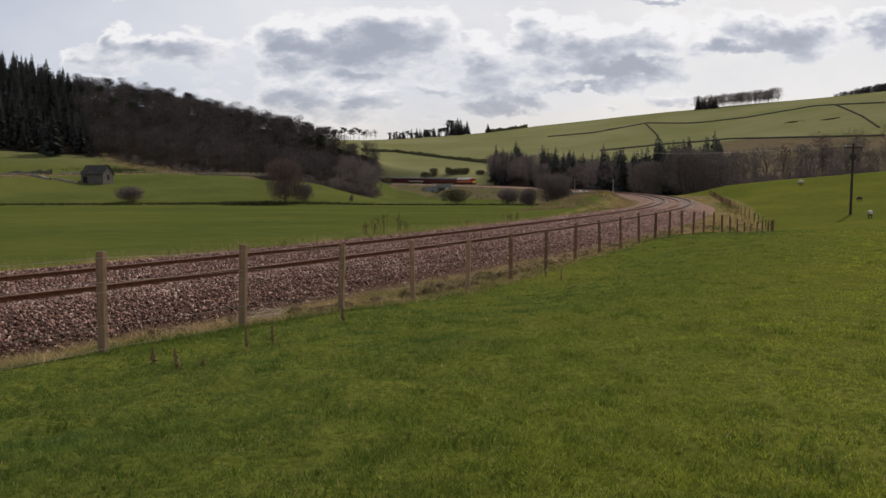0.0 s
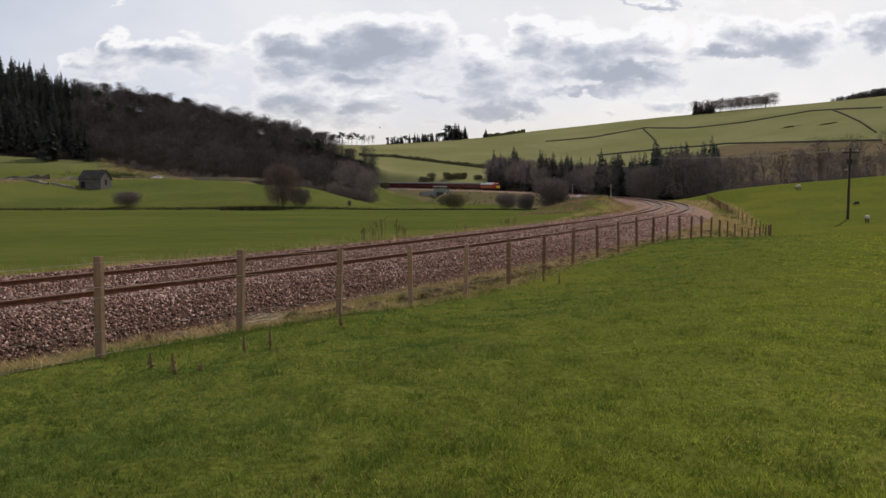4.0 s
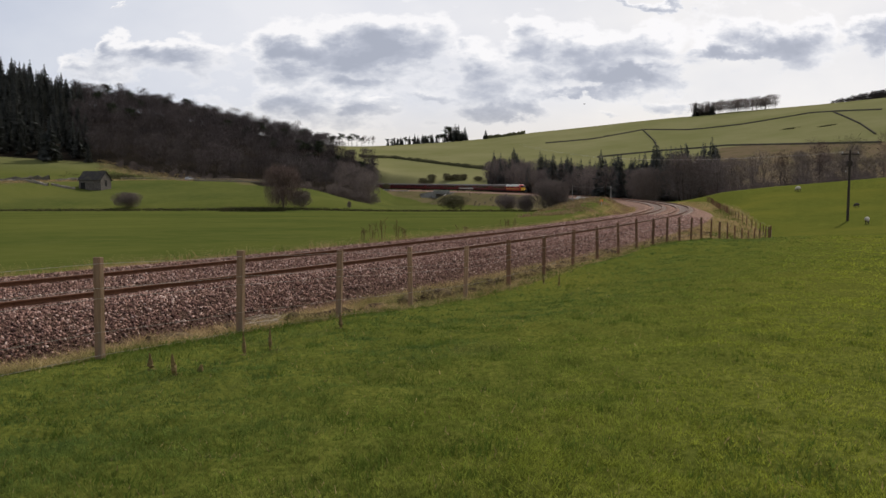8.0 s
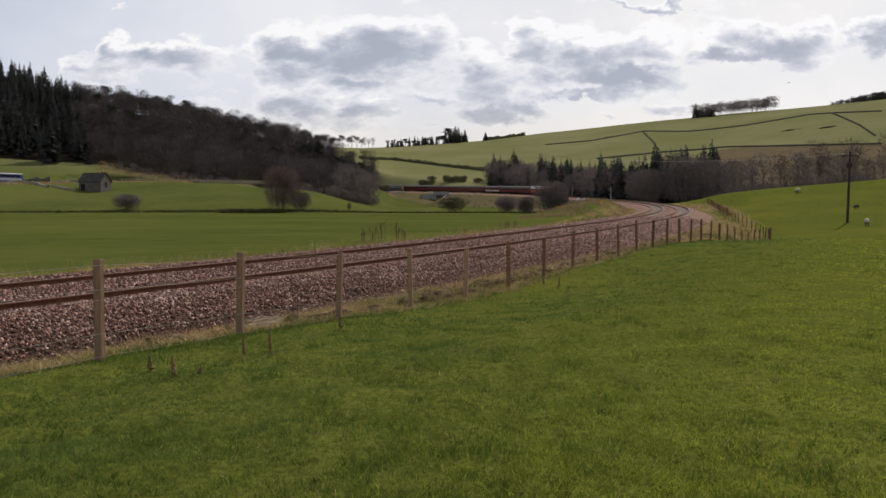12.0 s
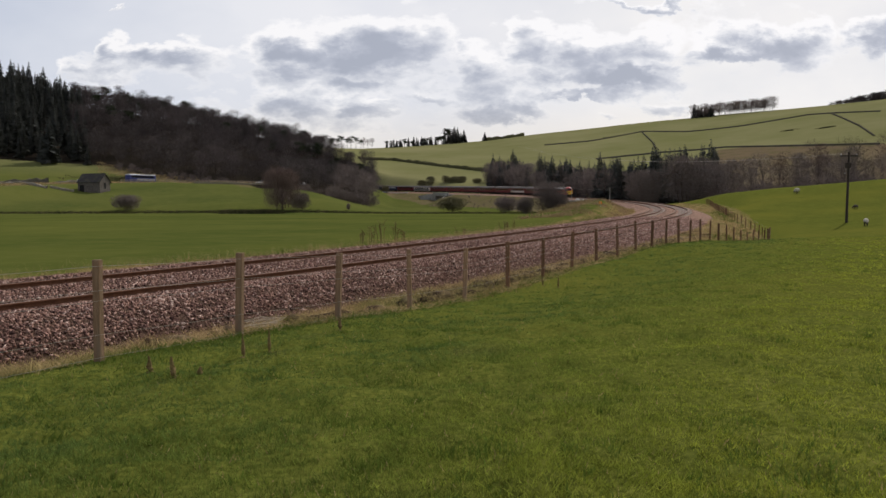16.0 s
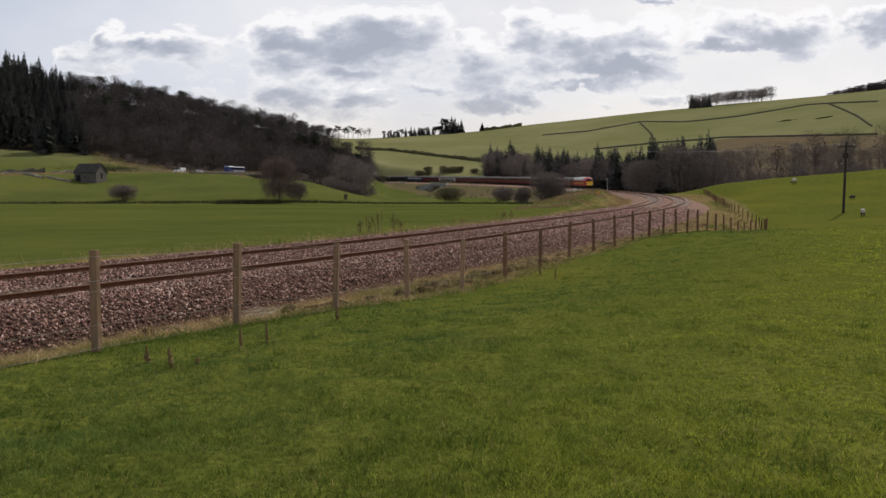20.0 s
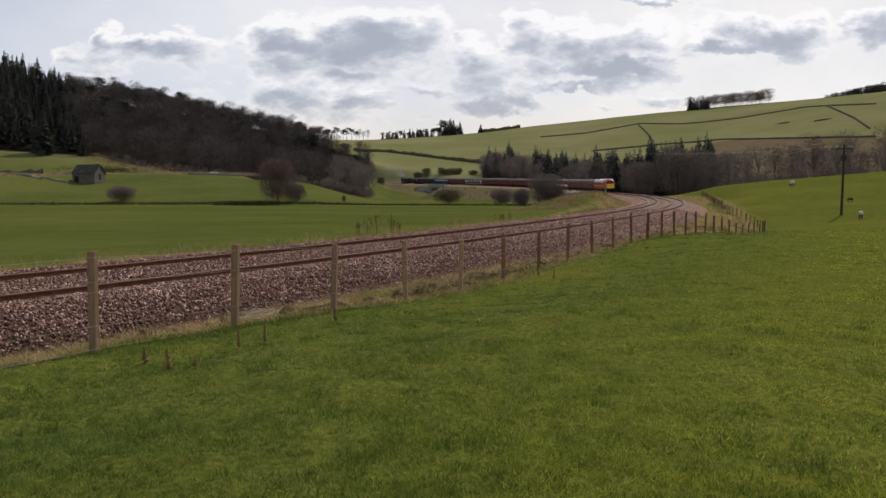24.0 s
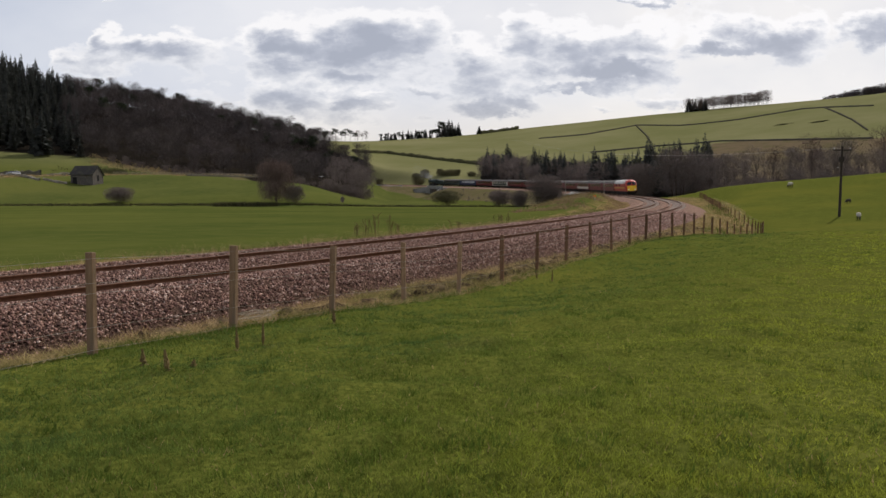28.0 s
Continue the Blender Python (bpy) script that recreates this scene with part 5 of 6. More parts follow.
def make_bridge():
    b = tagged(new("railway_underbridge"), "pale concrete railway underbridge with splayed wing walls", "bridge")
    for s0, s1, o0, o1, z0, z1, nm in ((431.5, 437, -10, 5, -7, -.75, "abutment"), (447, 452.5, -10, 5, -7, -.75, "abutment"), (429, 450, -10.4, -10, -1.7, .25, "parapet"), (436, 448, -10, 5, -1.5, -.76, "deck")):
        bm = bmesh.new()
        vs = []
        for s in (s0, s1):
            for o in (o0, o1):
                for l in (z0, z1):
                    vs.append(bm.verts.new(line_at(s, o, l)))
        for f in ((0, 1, 3, 2), (4, 6, 7, 5), (0, 4, 5, 1), (2, 3, 7, 6), (0, 2, 6, 4), (1, 5, 7, 3)):
            bm.faces.new([vs[i] for i in f])
        bmesh.ops.recalc_face_normals(bm, faces=bm.faces)
        part(nm, bm, M_CONCRETE, b)
    for sa, sb in ((432, 427), (452, 467)):
        bm = bmesh.new()
        p = [line_at(sa, -10.2, -.7), line_at(sb, -15, -2.8), line_at(sb, -15, -8), line_at(sa, -10.2, -8)]
        q = [a + np.array((.4, .3, 0)) for a in p]
        va, vb = [bm.verts.new(a) for a in p], [bm.verts.new(a) for a in q]
        bm.faces.new(va)
        bm.faces.new(vb[::-1])
        for i in range(4):
            bm.faces.new((va[i], vb[i], vb[(i + 1) % 4], va[(i + 1) % 4]))
        bmesh.ops.recalc_face_normals(bm, faces=bm.faces)
        part("wing_wall", bm, M_CONCRETE, b)
    e = tagged(new("bridge_parapet"), "pale concrete parapet where the road crosses the line", "parapet")
    x, y = -40.5, 486.0
    e.matrix_world = pose(x, y, ground_at(x, y), 0, 0, 8)
    part("wall", boxes((-2.2, 2.2, -.25, .25, -.6, 2.0), bevel=.04), M_CONCRETE, e)
    part("coping", boxes((-2.35, 2.35, -.36, .36, 2.0, 2.22), bevel=.04), M_CONCRETE, e)
    # guard rail of the lane that dips under the line
    g = tagged(new("guard_rail"), "pale galvanised guard rail curving beside the lane", "guard rail")
    prev = None
    for k in range(7):
        p = Vector(line_at(484 + 5 * k, -10 - 1.2 * k, 0))
        p.z = ground_at(p.x, p.y)
        bm = bmesh.new()
        tube(bm, p + Vector((0, 0, -.3)), p + Vector((0, 0, 1.0)), .08, .08, 6)
        part("post", bm, M_GALV, g)
        if prev:
            bm = bmesh.new()
            tube(bm, prev + Vector((0, 0, .85)), p + Vector((0, 0, .85)), .22, .22, 6)
            part("beam", bm, M_GALV, g)
        prev = p


def make_trackside():
    M_ORANGE = mat("orange_board", (0.75, 0.25, 0.02), (0.80, 0.30, 0.03), 3.0, 0.6, 0)
    p = line_at(90, -8.4)
    z = ground_at(p[0], p[1])
    e = tagged(new("lineside_marker"), "small orange lineside marker board on a post", "sign")
    e.matrix_world = pose(p[0], p[1], z, 0, 0, -15)
    part("post", tube(bmesh.new(), (0, 0, -.2), (0, 0, .7), .03, .03, 6), M_GALV, e)
    part("board", boxes((-.17, .17, -.02, .02, .42, .72), bevel=.01), M_ORANGE, e)
    # masts and pale barrier by the line beyond the bank
    for s, o, h in ((245, -7.5, 4.6), (167, -7, 4.0)):
        p = line_at(s, o)
        z = ground_at(p[0], p[1])
        e = tagged(new("lineside_mast"), "slim grey lineside mast with a small head", "mast")
        e.matrix_world = pose(p[0], p[1], z)
        part("pole", tube(bmesh.new(), (0, 0, -.3), (0, 0, h), .09, .07, 6), M_UTIL, e)
        part("head", boxes((-.12, .12, -.08, .08, h - .3, h + .1), bevel=.03), M_UTIL, e)
    a, b = (Vector((*line_at(sk, ok)[:2], 0)) for sk, ok in ((245, -7.5), (167, -7)))
    a.z, b.z = ground_at(a.x, a.y) + 4.55, ground_at(b.x, b.y) + 3.95
    bm = bmesh.new()
    for k in range(8):
        p, q = a.lerp(b, k / 8), a.lerp(b, (k + 1) / 8)
        sag = [Vector((0, 0, -1.6 * f * (1 - f))) for f in (k / 8, (k + 1) / 8)]
        tube(bm, p + sag[0], q + sag[1], .018, .018, 3)
    me = bpy.data.meshes.new("lineside_cable")
    bm.to_mesh(me)
    bm.free()
    me.materials.append(M_UTIL)
    tagged(new("lineside_cable", me), "thin grey cable slung between two lineside masts", "cable")
    g = tagged(new("lineside_railing"), "dull grey railing along the bank top", "railing")
    prev = None
    for k in range(16):
        p = Vector(line_at(160 + 5.4 * k, -6.6))
        p.z = ground_at(p.x, p.y)
        part("post", tube(bmesh.new(), p - Vector((0, 0, .2)), p + Vector((0, 0, 1.1)), .05, .05, 5), M_UTIL, g)
        if prev:
            bm = bmesh.new()
            for l in (.55, 1.08):
                tube(bm, prev + Vector((0, 0, l)), p + Vector((0, 0, l)), .11, .11, 5)
            part("bar", bm, M_UTIL, g)
        prev = p
    e = tagged(new("retaining_block"), "pale weathered concrete retaining block on the bank", "block")
    p = line_at(228, -13)
    e.matrix_world = pose(p[0], p[1], ground_at(p[0], p[1]), 0, 0, 10)
    part("base", boxes((-1.5, 1.5, -.6, .6, -.6, 1.5), bevel=.06), M_CONCRETE, e)
    part("coping", boxes((-1.6, 1.6, -.7, .7, 1.5, 1.75), bevel=.05), M_CONCRETE, e)
    for sk, ok, w in ((236, -6.9, .75), (224, -7.1, .6)):
        p = line_at(sk, ok)
        e = tagged(new("ballast_sack"), "bulging white ballast sack standing beside the line", "sack", "white sacks beside the line")
        e.matrix_world = pose(p[0], p[1], ground_at(p[0], p[1]), 0, 0, sk * 7)
        part("sack", loft([[(math.cos(a) * w * k, math.sin(a) * w * k, z) for a in np.linspace(0, 6.283, 9)[:-1]] for z, k in ((-.05, .8), (.15, 1.0), (.6, 1.05), (.95, .9), (1.1, .55))]), M_SACK, e)
    e = tagged(new("relay_cabinet"), "grey lineside equipment cabinet below the railing", "cabinet")
    p = line_at(218, -11)
    e.matrix_world = pose(p[0], p[1], ground_at(p[0], p[1]), 0, 0, 12)
    part("body", boxes((-.8, .8, -.4, .4, -.3, 1.3), bevel=.04), M_UTIL, e)
    part("roof", boxes((-.9, .9, -.5, .5, 1.3, 1.4), bevel=.03), M_GALV, e)


def make_pole():
    M_POLE = mat("creosoted_pole", (0.035, 0.027, 0.022), (0.060, 0.047, 0.038), 2.0, 0.9, 0.4, stretch=(4, 4, .4))
    M_CERAMIC = mat("white_insulator", (0.45, 0.45, 0.43), (0.55, 0.55, 0.53), 2.0, 0.4, 0)
    x, y = 46.3, 90.0
    z = ground_at(x, y)
    e = tagged(new("utility_pole"), "dark creosoted timber electricity pole in the sheep field", "pole")
    e.matrix_world = pose(x, y, z, 0, 0, 0)
    part("shaft", tube(bmesh.new(), (0, 0, -.5), (.1, 0, 8.0), .155, .115, 10), M_POLE, e)
    part("crossarm", boxes((-.9, 1.1, -.06, .06, 7.5, 7.64), bevel=.01), M_POLE, e)
    for dx in (-.8, .1, 1.0):
        part("insulator", tube(bmesh.new(), (dx, 0, 7.64), (dx, 0, 7.85), .05, .04, 8), M_CERAMIC, e)
    part("insulator", tube(bmesh.new(), (-.45, 0, 5.6), (-.25, 0, 5.62), .035, .035, 8), M_CERAMIC, e, "white guy insulator")
    part("transformer_bracket", boxes((-.25, .25, -.3, .12, 6.2, 6.8), bevel=.02), M_POLE, e)
    for dx in (-.8, .1, 1.0):
        bm = bmesh.new()
        a, b = Vector((dx, 0, 7.86)), Vector((-26 + dx, 118, 17.5))
        prev = a
        for i in range(1, 13):
            f = i / 12
            p = a.lerp(b, f) + Vector((0, 0, -9 * f * (1 - f)))
            tube(bm, prev, p, .007, .007, 3)
            prev = p
        part("wire", bm, M_WIRE, e)


def make_sheep(x, y, turn, s=1.0, head_down=True, dark=False, label=""):
    e = new("sheep")
    e.matrix_world = Matrix.Translation((x, y, ground_at(x, y))) @ Matrix.Rotation(radians(turn), 4, "Z") @ Matrix.Scale(s, 4)
    wool = M_WOOL_DARK if dark else M_WOOL
    rng = random.Random(int(x * 10))
    bm = bmesh.new()
    bmesh.ops.create_icosphere(bm, subdivisions=3, radius=1)
    for v in bm.verts:
        n = v.co.normalized()
        k = 1 + 0.06 * noise.noise(n * 5 + Vector((x, y, 0)))
        v.co = Vector((n.x * .27 * k, n.y * .50 * k, n.z * .27 * k + .60))
    part("fleece", bm, wool, e)
    bm = bmesh.new()
    bmesh.ops.create_icosphere(bm, subdivisions=2, radius=1)
    zc, yc = (.30, .66) if head_down else (.82, .62)
    for v in bm.verts:
        v.co = Vector((v.co.x * .085, yc + v.co.y * .15, zc + v.co.z * .095 - v.co.y * .05))
    part("head", bm, M_FACE, e)
    bm = tube(bmesh.new(), (0, .40, .62), (0, yc - .05, zc + .05), .15, .09, 8)
    part("neck", bm, wool, e)
    for sx in (-1, 1):
        part("ear", tube(bmesh.new(), (sx * .07, yc - .08, zc + .07), (sx * .17, yc - .1, zc + .06), .03, .012, 5), M_FACE, e)
        for sy in (-.30, .30):
            part("leg", tube(bmesh.new(), (sx * .13, sy, -.02), (sx * .14, sy, .45), .03, .05, 6), M_FACE, e)
    return tagged(e, label, "sheep", "grazing sheep")


M_WOOL = mat("fleece", (0.46, 0.42, 0.34), (0.60, 0.55, 0.46), 9.0, 0.95, 0.6, c3=(0.30, 0.26, 0.20), scale3=2.0)
M_WOOL_DARK = mat("dark_fleece", (0.05, 0.042, 0.036), (0.085, 0.072, 0.06), 9.0, 0.95, 0.6)
M_FACE = mat("dark_face", (0.030, 0.026, 0.024), (0.05, 0.045, 0.04), 6.0, 0.8, 0.1)

make_fields()
make_road()
make_barn()
make_bridge()
make_trackside()
make_pole()
make_sheep(45.9, 85.1, 158, 0.95, True, False, "pale sheep facing away, grazing on the slope")
make_sheep(55.0, 104.6, 95, 0.72, True, True, "dark brown sheep grazing side-on on the slope")
make_sheep(60.9, 135.0, 120, 1.15, True, False, "pale woolly sheep grazing near the crest")


# ---- grass, weeds ----
def make_grass():
    rng = np.random.default_rng(17)
    n = 125000
    r = 3.4 * (70 / 3.4) ** rng.random(n) ** 0.95
    a = np.radians(rng.uniform(-34, 34, n))
    x, y = np.sin(a) * r, np.cos(a) * r
    s, o = near_line(x, y)
    keep = o > 7.3
    x, y, r = x[keep], y[keep], r[keep]
    clump = np.array([noise.noise(Vector((p * .55, q * .55, 0))) for p, q in zip(x, y)])
    fine = np.array([noise.noise(Vector((p * 2.3, q * 2.3, 5))) for p, q in zip(x, y)])
    h = 0.020 + 0.038 * np.clip(clump + .15, 0, 1) + 0.050 * np.clip(fine, 0, 1)
    tufts("pasture_grass", on_ground(x, y), h, 4, M_BLADE, "short grazed green pasture grass", 18, .06, .0042 * np.repeat(np.clip(r / 9, 1, 5), 4)[:, None], 1.15)
    # scattered pale dead blades
    m = 2600
    r = 4.0 * (26 / 4.0) ** rng.random(m)
    a = np.radians(rng.uniform(-33, 33, m))
    x, y = np.sin(a) * r, np.cos(a) * r
    s, o = near_line(x, y)
    k = o > 7.5
    tufts("dead_blades", on_ground(x[k], y[k]), rng.uniform(.03, .07, k.sum()), 1, M_STRAW, "scattered pale dead grass blades in the pasture", 24, .02, .0045, .9)
    # taller dark tussocks
    m = 430
    r = 4.2 * (50 / 4.2) ** rng.random(m)
    a = np.radians(rng.uniform(-33, 33, m))
    x, y = np.sin(a) * r, np.cos(a) * r
    s, o = near_line(x, y)
    k = o > 7.6
    P = on_ground(x[k], y[k])
    P = np.repeat(P, 12, 0) + np.c_[rng.normal(0, .13, (12 * k.sum(), 2)), np.zeros(12 * k.sum())]
    tufts("grass_tussocks", P, rng.uniform(.03, .065, len(P)), 6, M_TUSSOCK, "darker lush tussocks in the pasture", 19, .05, .006, .5)
    # straw-coloured rough grass along the fence and the far cess
    m = 27000
    s = -16 + 95 * rng.random(m) ** 1.6
    w = np.interp(s, [0, 30, 45, 60, 120], [2.55, 2.65, 3.9, 5.0, 6.0])
    toe = np.interp(s, [-15, 4, 25], [4.4, 4.6, 4.85])
    o = toe + (w + 4.85 - toe) * rng.random(m) ** .9
    gap = (s > -4) & (s < 34) & (o > 5.3) & (o < 6.7) & (rng.random(m) < .8)
    s, o, w = s[~gap], o[~gap], w[~gap]
    m = len(s)
    p = line_at(s, o)
    tufts("verge_grass", on_ground(p[:, 0], p[:, 1]), rng.uniform(.08, .25, m) * np.interp(w - o + 4.85, [0, .6, 1.2], [.5, .8, 1.0]), 7, M_STRAW, "straw-coloured rough grass along the fence", 20, .11, .007, 1.15)
    m = 7000
    s = -16 + 150 * rng.random(m) ** 1.3
    w = np.interp(s, [0, 60, 110], [1.4, 2.4, 3.6])
    o = -4.3 - w * rng.random(m)
    p = line_at(s, o)
    tufts("cess_grass", on_ground(p[:, 0], p[:, 1]), rng.uniform(.12, .34, m) * np.interp(s, [30, 80], [2.5, 1.2]), 6, M_STRAW, "dry rough grass on the far side of the line", 21, .14, .010, .6)
    m = 2000
    s = 56 + 118 * rng.random(m)
    o = 6 + np.interp(s, [60, 120, 200], [4, 4.2, 3]) * rng.random(m)
    p = line_at(s, o)
    tufts("bank_grass", on_ground(p[:, 0], p[:, 1]), rng.uniform(.15, .35, m), 6, M_STRAW, "tall dry grass on the outer bank of the bend", 22, .3, .02, .5)
    m = 1500
    s = 44 + 70 * rng.random(m)
    p = line_at(s, 6.4 + np.interp(s, [44, 66, 85, 115], [1.2, 4, 1.6, 1.6]) * rng.random(m))
    k = np.array([noise.noise(Vector((q[0] * .5, q[1] * .5, 9))) > .02 for q in p])
    p = p[k]
    tufts("bank_tufts", on_ground(p[:, 0], p[:, 1]), rng.uniform(.15, .4, len(p)), 6, M_TUSSOCK, "green tufts on the outer bank of the bend", 27, .25, .02, .6)
    m = 2600
    s = 66 + 62 * rng.random(m)
    o = -5.6 - 8.5 * rng.random(m) ** 1.3
    p = line_at(s, o)
    k = np.array([noise.noise(Vector((q[0] * .28, q[1] * .28, 4))) > .0 for q in p])
    p = p[k]
    tufts("knoll_bracken", on_ground(p[:, 0], p[:, 1]), rng.uniform(.2, .55, len(p)), 7, M_BRACKEN, "red-brown dead bracken and straw on the knoll inside the bend", 29, .30, .022, .6)
    # long grass at the fence foot, its dark tufts standing in for shade
    m = 2600
    t = 26 * rng.random(m)
    x = -4.39 + 1.235 * t + .0035 * t * t + rng.normal(.12, .13, m)
    tufts("fence_foot_grass", on_ground(x, 10 + 2.35 * t), rng.uniform(.07, .17, m), 7, M_TUSSOCK, "long dark grass along the foot of the fence", 31, .09, .006, .8)
    # green clumps beside the far cess
    m = 900
    s = 8 + 70 * rng.random(m)
    p = line_at(s, -5.6 - 1.6 * rng.random(m))
    tufts("cess_tufts", on_ground(p[:, 0], p[:, 1]), rng.uniform(.2, .5, m), 6, M_TUSSOCK, "green tufts at the edge of the valley field", 26, .22, .02, .6)
    # sedge clumps over the washed-out ditch
    m = 900
    s = 4 + 34 * rng.random(m)
    o = 6.0 + rng.normal(0, .35, m)
    p = line_at(s, o)
    tufts("sedge", on_ground(p[:, 0], p[:, 1]), rng.uniform(.15, .34, m), 7, M_SEDGE, "dark matted sedge over the ditch edge", 23, .14, .006, 1.0)


M_BRACKEN = mat("dead_bracken", (0.24, 0.150, 0.095), (0.40, 0.290, 0.170), 0.35, 0.85, 0, c3=(0.16, 0.13, 0.05), scale3=0.2, coords="World", island=0.35, trans=0.3, spec=0.0)
M_PEAT = mat("wet_soil", (0.050, 0.034, 0.022), (0.135, 0.094, 0.058), 4.0, 0.9, 0.8, c3=(0.17, 0.13, 0.07), scale3=2.0, coords="World", island=0.4, spec=0.0)


def make_ditch():
    """Undercut turf clods along the washed-out ditch."""
    rng = random.Random(44)
    V, F, T = [], [], []
    ico = bmesh.new()
    bmesh.ops.create_icosphere(ico, subdivisions=2, radius=1)
    bv = np.array([v.co[:] for v in ico.verts])
    bf = np.array([[v.index for v in f.verts] for f in ico.faces])
    ico.free()
    for k in range(150):
        s = -4 + 52 * rng.random()
        o = 6.05 + rng.gauss(0, .28)
        p = line_at(s, o)
        z = ground_at(p[0], p[1])
        w, h = rng.uniform(.16, .44), rng.uniform(.09, .22)
        nz = np.array([1 + .55 * noise.noise(Vector(v) * 2.6 + Vector((k * 3.1, 0, 0))) for v in bv])[:, None]
        V.append(bv * nz * np.array((w, w * .8, h)) + np.array((p[0], p[1], z + h * .15)))
        F.append(bf + k * len(bv))
        for _ in range(12):
            T.append((p[0] + rng.gauss(0, w * .5), p[1] + rng.gauss(0, w * .5), z + h * .85))
    tagged(new("turf_clods", mesh_np("turf_clods", np.concatenate(V), np.concatenate(F), M_PEAT)), "dark undercut turf clods along the ditch", "soil", kind="stuff")
    tufts("ditch_grass", np.array(T), np.random.default_rng(4).uniform(.05, .14, len(T)), 10, M_STRAW, "straw-coloured grass hanging over the ditch", 45, .12, .008, 1.0)


M_TUSSOCK = mat("tussock_grass", (0.078, 0.120, 0.020), (0.125, 0.170, 0.032), 1.0, 0.7, 0, coords="World", island=0.3, trans=0.45, spec=0.0)
M_SEDGE = mat("sedge", (0.055, 0.046, 0.022), (0.12, 0.10, 0.05), 1.0, 0.8, 0, coords="World", island=0.4)
M_CUT = mat("cut_branches", (0.42, 0.34, 0.25), (0.58, 0.49, 0.38), 9.0, 0.85, 0.2, rnd=0.25)
M_DOCK = mat("dead_dock", (0.115, 0.082, 0.030), (0.215, 0.150, 0.062), 25.0, 0.9, 0.2, rnd=0.2)


def make_dock(x, y, h, lean=0.0):
    rng = random.Random(int(x * 100 + y * 7))
    e = tagged(new("dead_dock_plant"), "withered brown dock stalk with seed clusters in the grass", "plant", "withered docks")
    e.matrix_world = pose(x, y, ground_at(x, y), 0, lean, rng.uniform(0, 360))
    part("stalk", tube(bmesh.new(), (0, 0, -.05), (.02, 0, h), .008, .004, 5), M_DOCK, e)
    bm = bmesh.new()
    rings = []
    for i in range(11):
        f = i / 10
        w = (.008 + .034 * (1 - f) ** .8 * min(1, .35 + 4 * f)) * min(1, .22 / h)
        rings.append([bm.verts.new((.02 * f + math.cos(k) * w * rng.uniform(.55, 1.3), math.sin(k) * w * rng.uniform(.55, 1.3), h * (.10 + .92 * f) + rng.gauss(0, .006))) for k in np.linspace(0, 6.283, 9)[:-1]])
    for p, q in zip(rings[:-1], rings[1:]):
        for k in range(8):
            bm.faces.new((p[k], p[(k + 1) % 8], q[(k + 1) % 8], q[k]))
    bm.faces.new(rings[0][::-1])
    bm.faces.new(rings[-1])
    part("seed_head", bm, M_DOCK, e)
    for i in range(4):
        bm = bmesh.new()
        a = rng.uniform(0, 6.28)
        d = Vector((math.cos(a), math.sin(a), .3))
        t = Vector((-math.sin(a), math.cos(a), 0))
        l = rng.uniform(.04, .08)
        q = [bm.verts.new(p) for p in (Vector((0, 0, .02)), d * l * .5 + t * .025, d * l - Vector((0, 0, .03)), d * l * .5 - t * .025)]
        bm.faces.new(q)
        part("leaf", bm, M_DOCK, e)


def make_branch_heap():
    """A heap of pale cut branches thrown down by the fence."""
    rng = random.Random(91)
    x, y = -3.35, 15.0
    e = tagged(new("branch_heap"), "heap of pale cut branches lying on the rough verge", "branches")
    e.matrix_world = pose(x, y, ground_at(x, y))
    for k in range(26):
        a, l = rng.gauss(.4, .8), rng.uniform(.25, .75)
        d = Vector((math.cos(a), math.sin(a) * .7, 0)) * l
        c = Vector((rng.gauss(0, .22), rng.gauss(0, .14), rng.uniform(.05, .22)))
        p, q = c - d * .5, c + d * .5 + Vector((0, 0, rng.uniform(-.06, .16)))
        m = (p + q) / 2 + Vector((rng.gauss(0, .03), rng.gauss(0, .03), rng.gauss(.02, .02)))
        r = rng.uniform(.005, .013)
        part("branch", tube(tube(bmesh.new(), p, m, r, r * .8, 5), m, q, r * .8, r * .4, 5), M_CUT, e)


def make_weeds():
    make_branch_heap()
    for x, y, h, l in ((-2.6, 10.4, .30, 3), (-2.35, 10.8, .34, -4), (-3.4, 9.2, .20, 5), (-3.02, 8.9, .24, -12), (-2.8, 9.1, .12, 20), (-1.6, 12.6, .22, 4), (2.9, 22.2, .32, 3), (3.3, 22.0, .30, -5)):
        make_dock(x, y, h, l)
    rng = random.Random(33)
    for x, y, h in ((-4.4, 44.5, .8), (-3.9, 45, .9), (-2.6, 47.0, 1.1), (-2.2, 47.4, .75), (-3.3, 46, 1.3), (1.6, 52, .8), (5.0, 60, .8), (5.6, 61, .9)):
        e = tagged(new("dry_stalk_plant"), "tall dead willowherb stalks beyond the railway", "plant", "dead stalks beyond the line")
        e.matrix_world = pose(x, y, ground_at(x, y), 0, 0, rng.uniform(0, 360))
        for k in range(5):
            a, b = rng.gauss(0, .12), rng.gauss(0, .12)
            l = h * rng.uniform(.6, 1.05)
            bm = tube(bmesh.new(), (a, b, -.05), (a * 1.6, b * 1.6, l), .016, .008, 4)
            for j in range(6):
                f = .45 + .09 * j
                tube(bm, (a * (1 + .6 * f), b * (1 + .6 * f), l * f), (a * 1.6 + rng.gauss(0, .10), b * 1.6 + rng.gauss(0, .10), l * (f + .16)), .010, .012, 3)
            part("stalk", bm, M_DOCK, e)


make_grass()
make_ditch()
make_weeds()


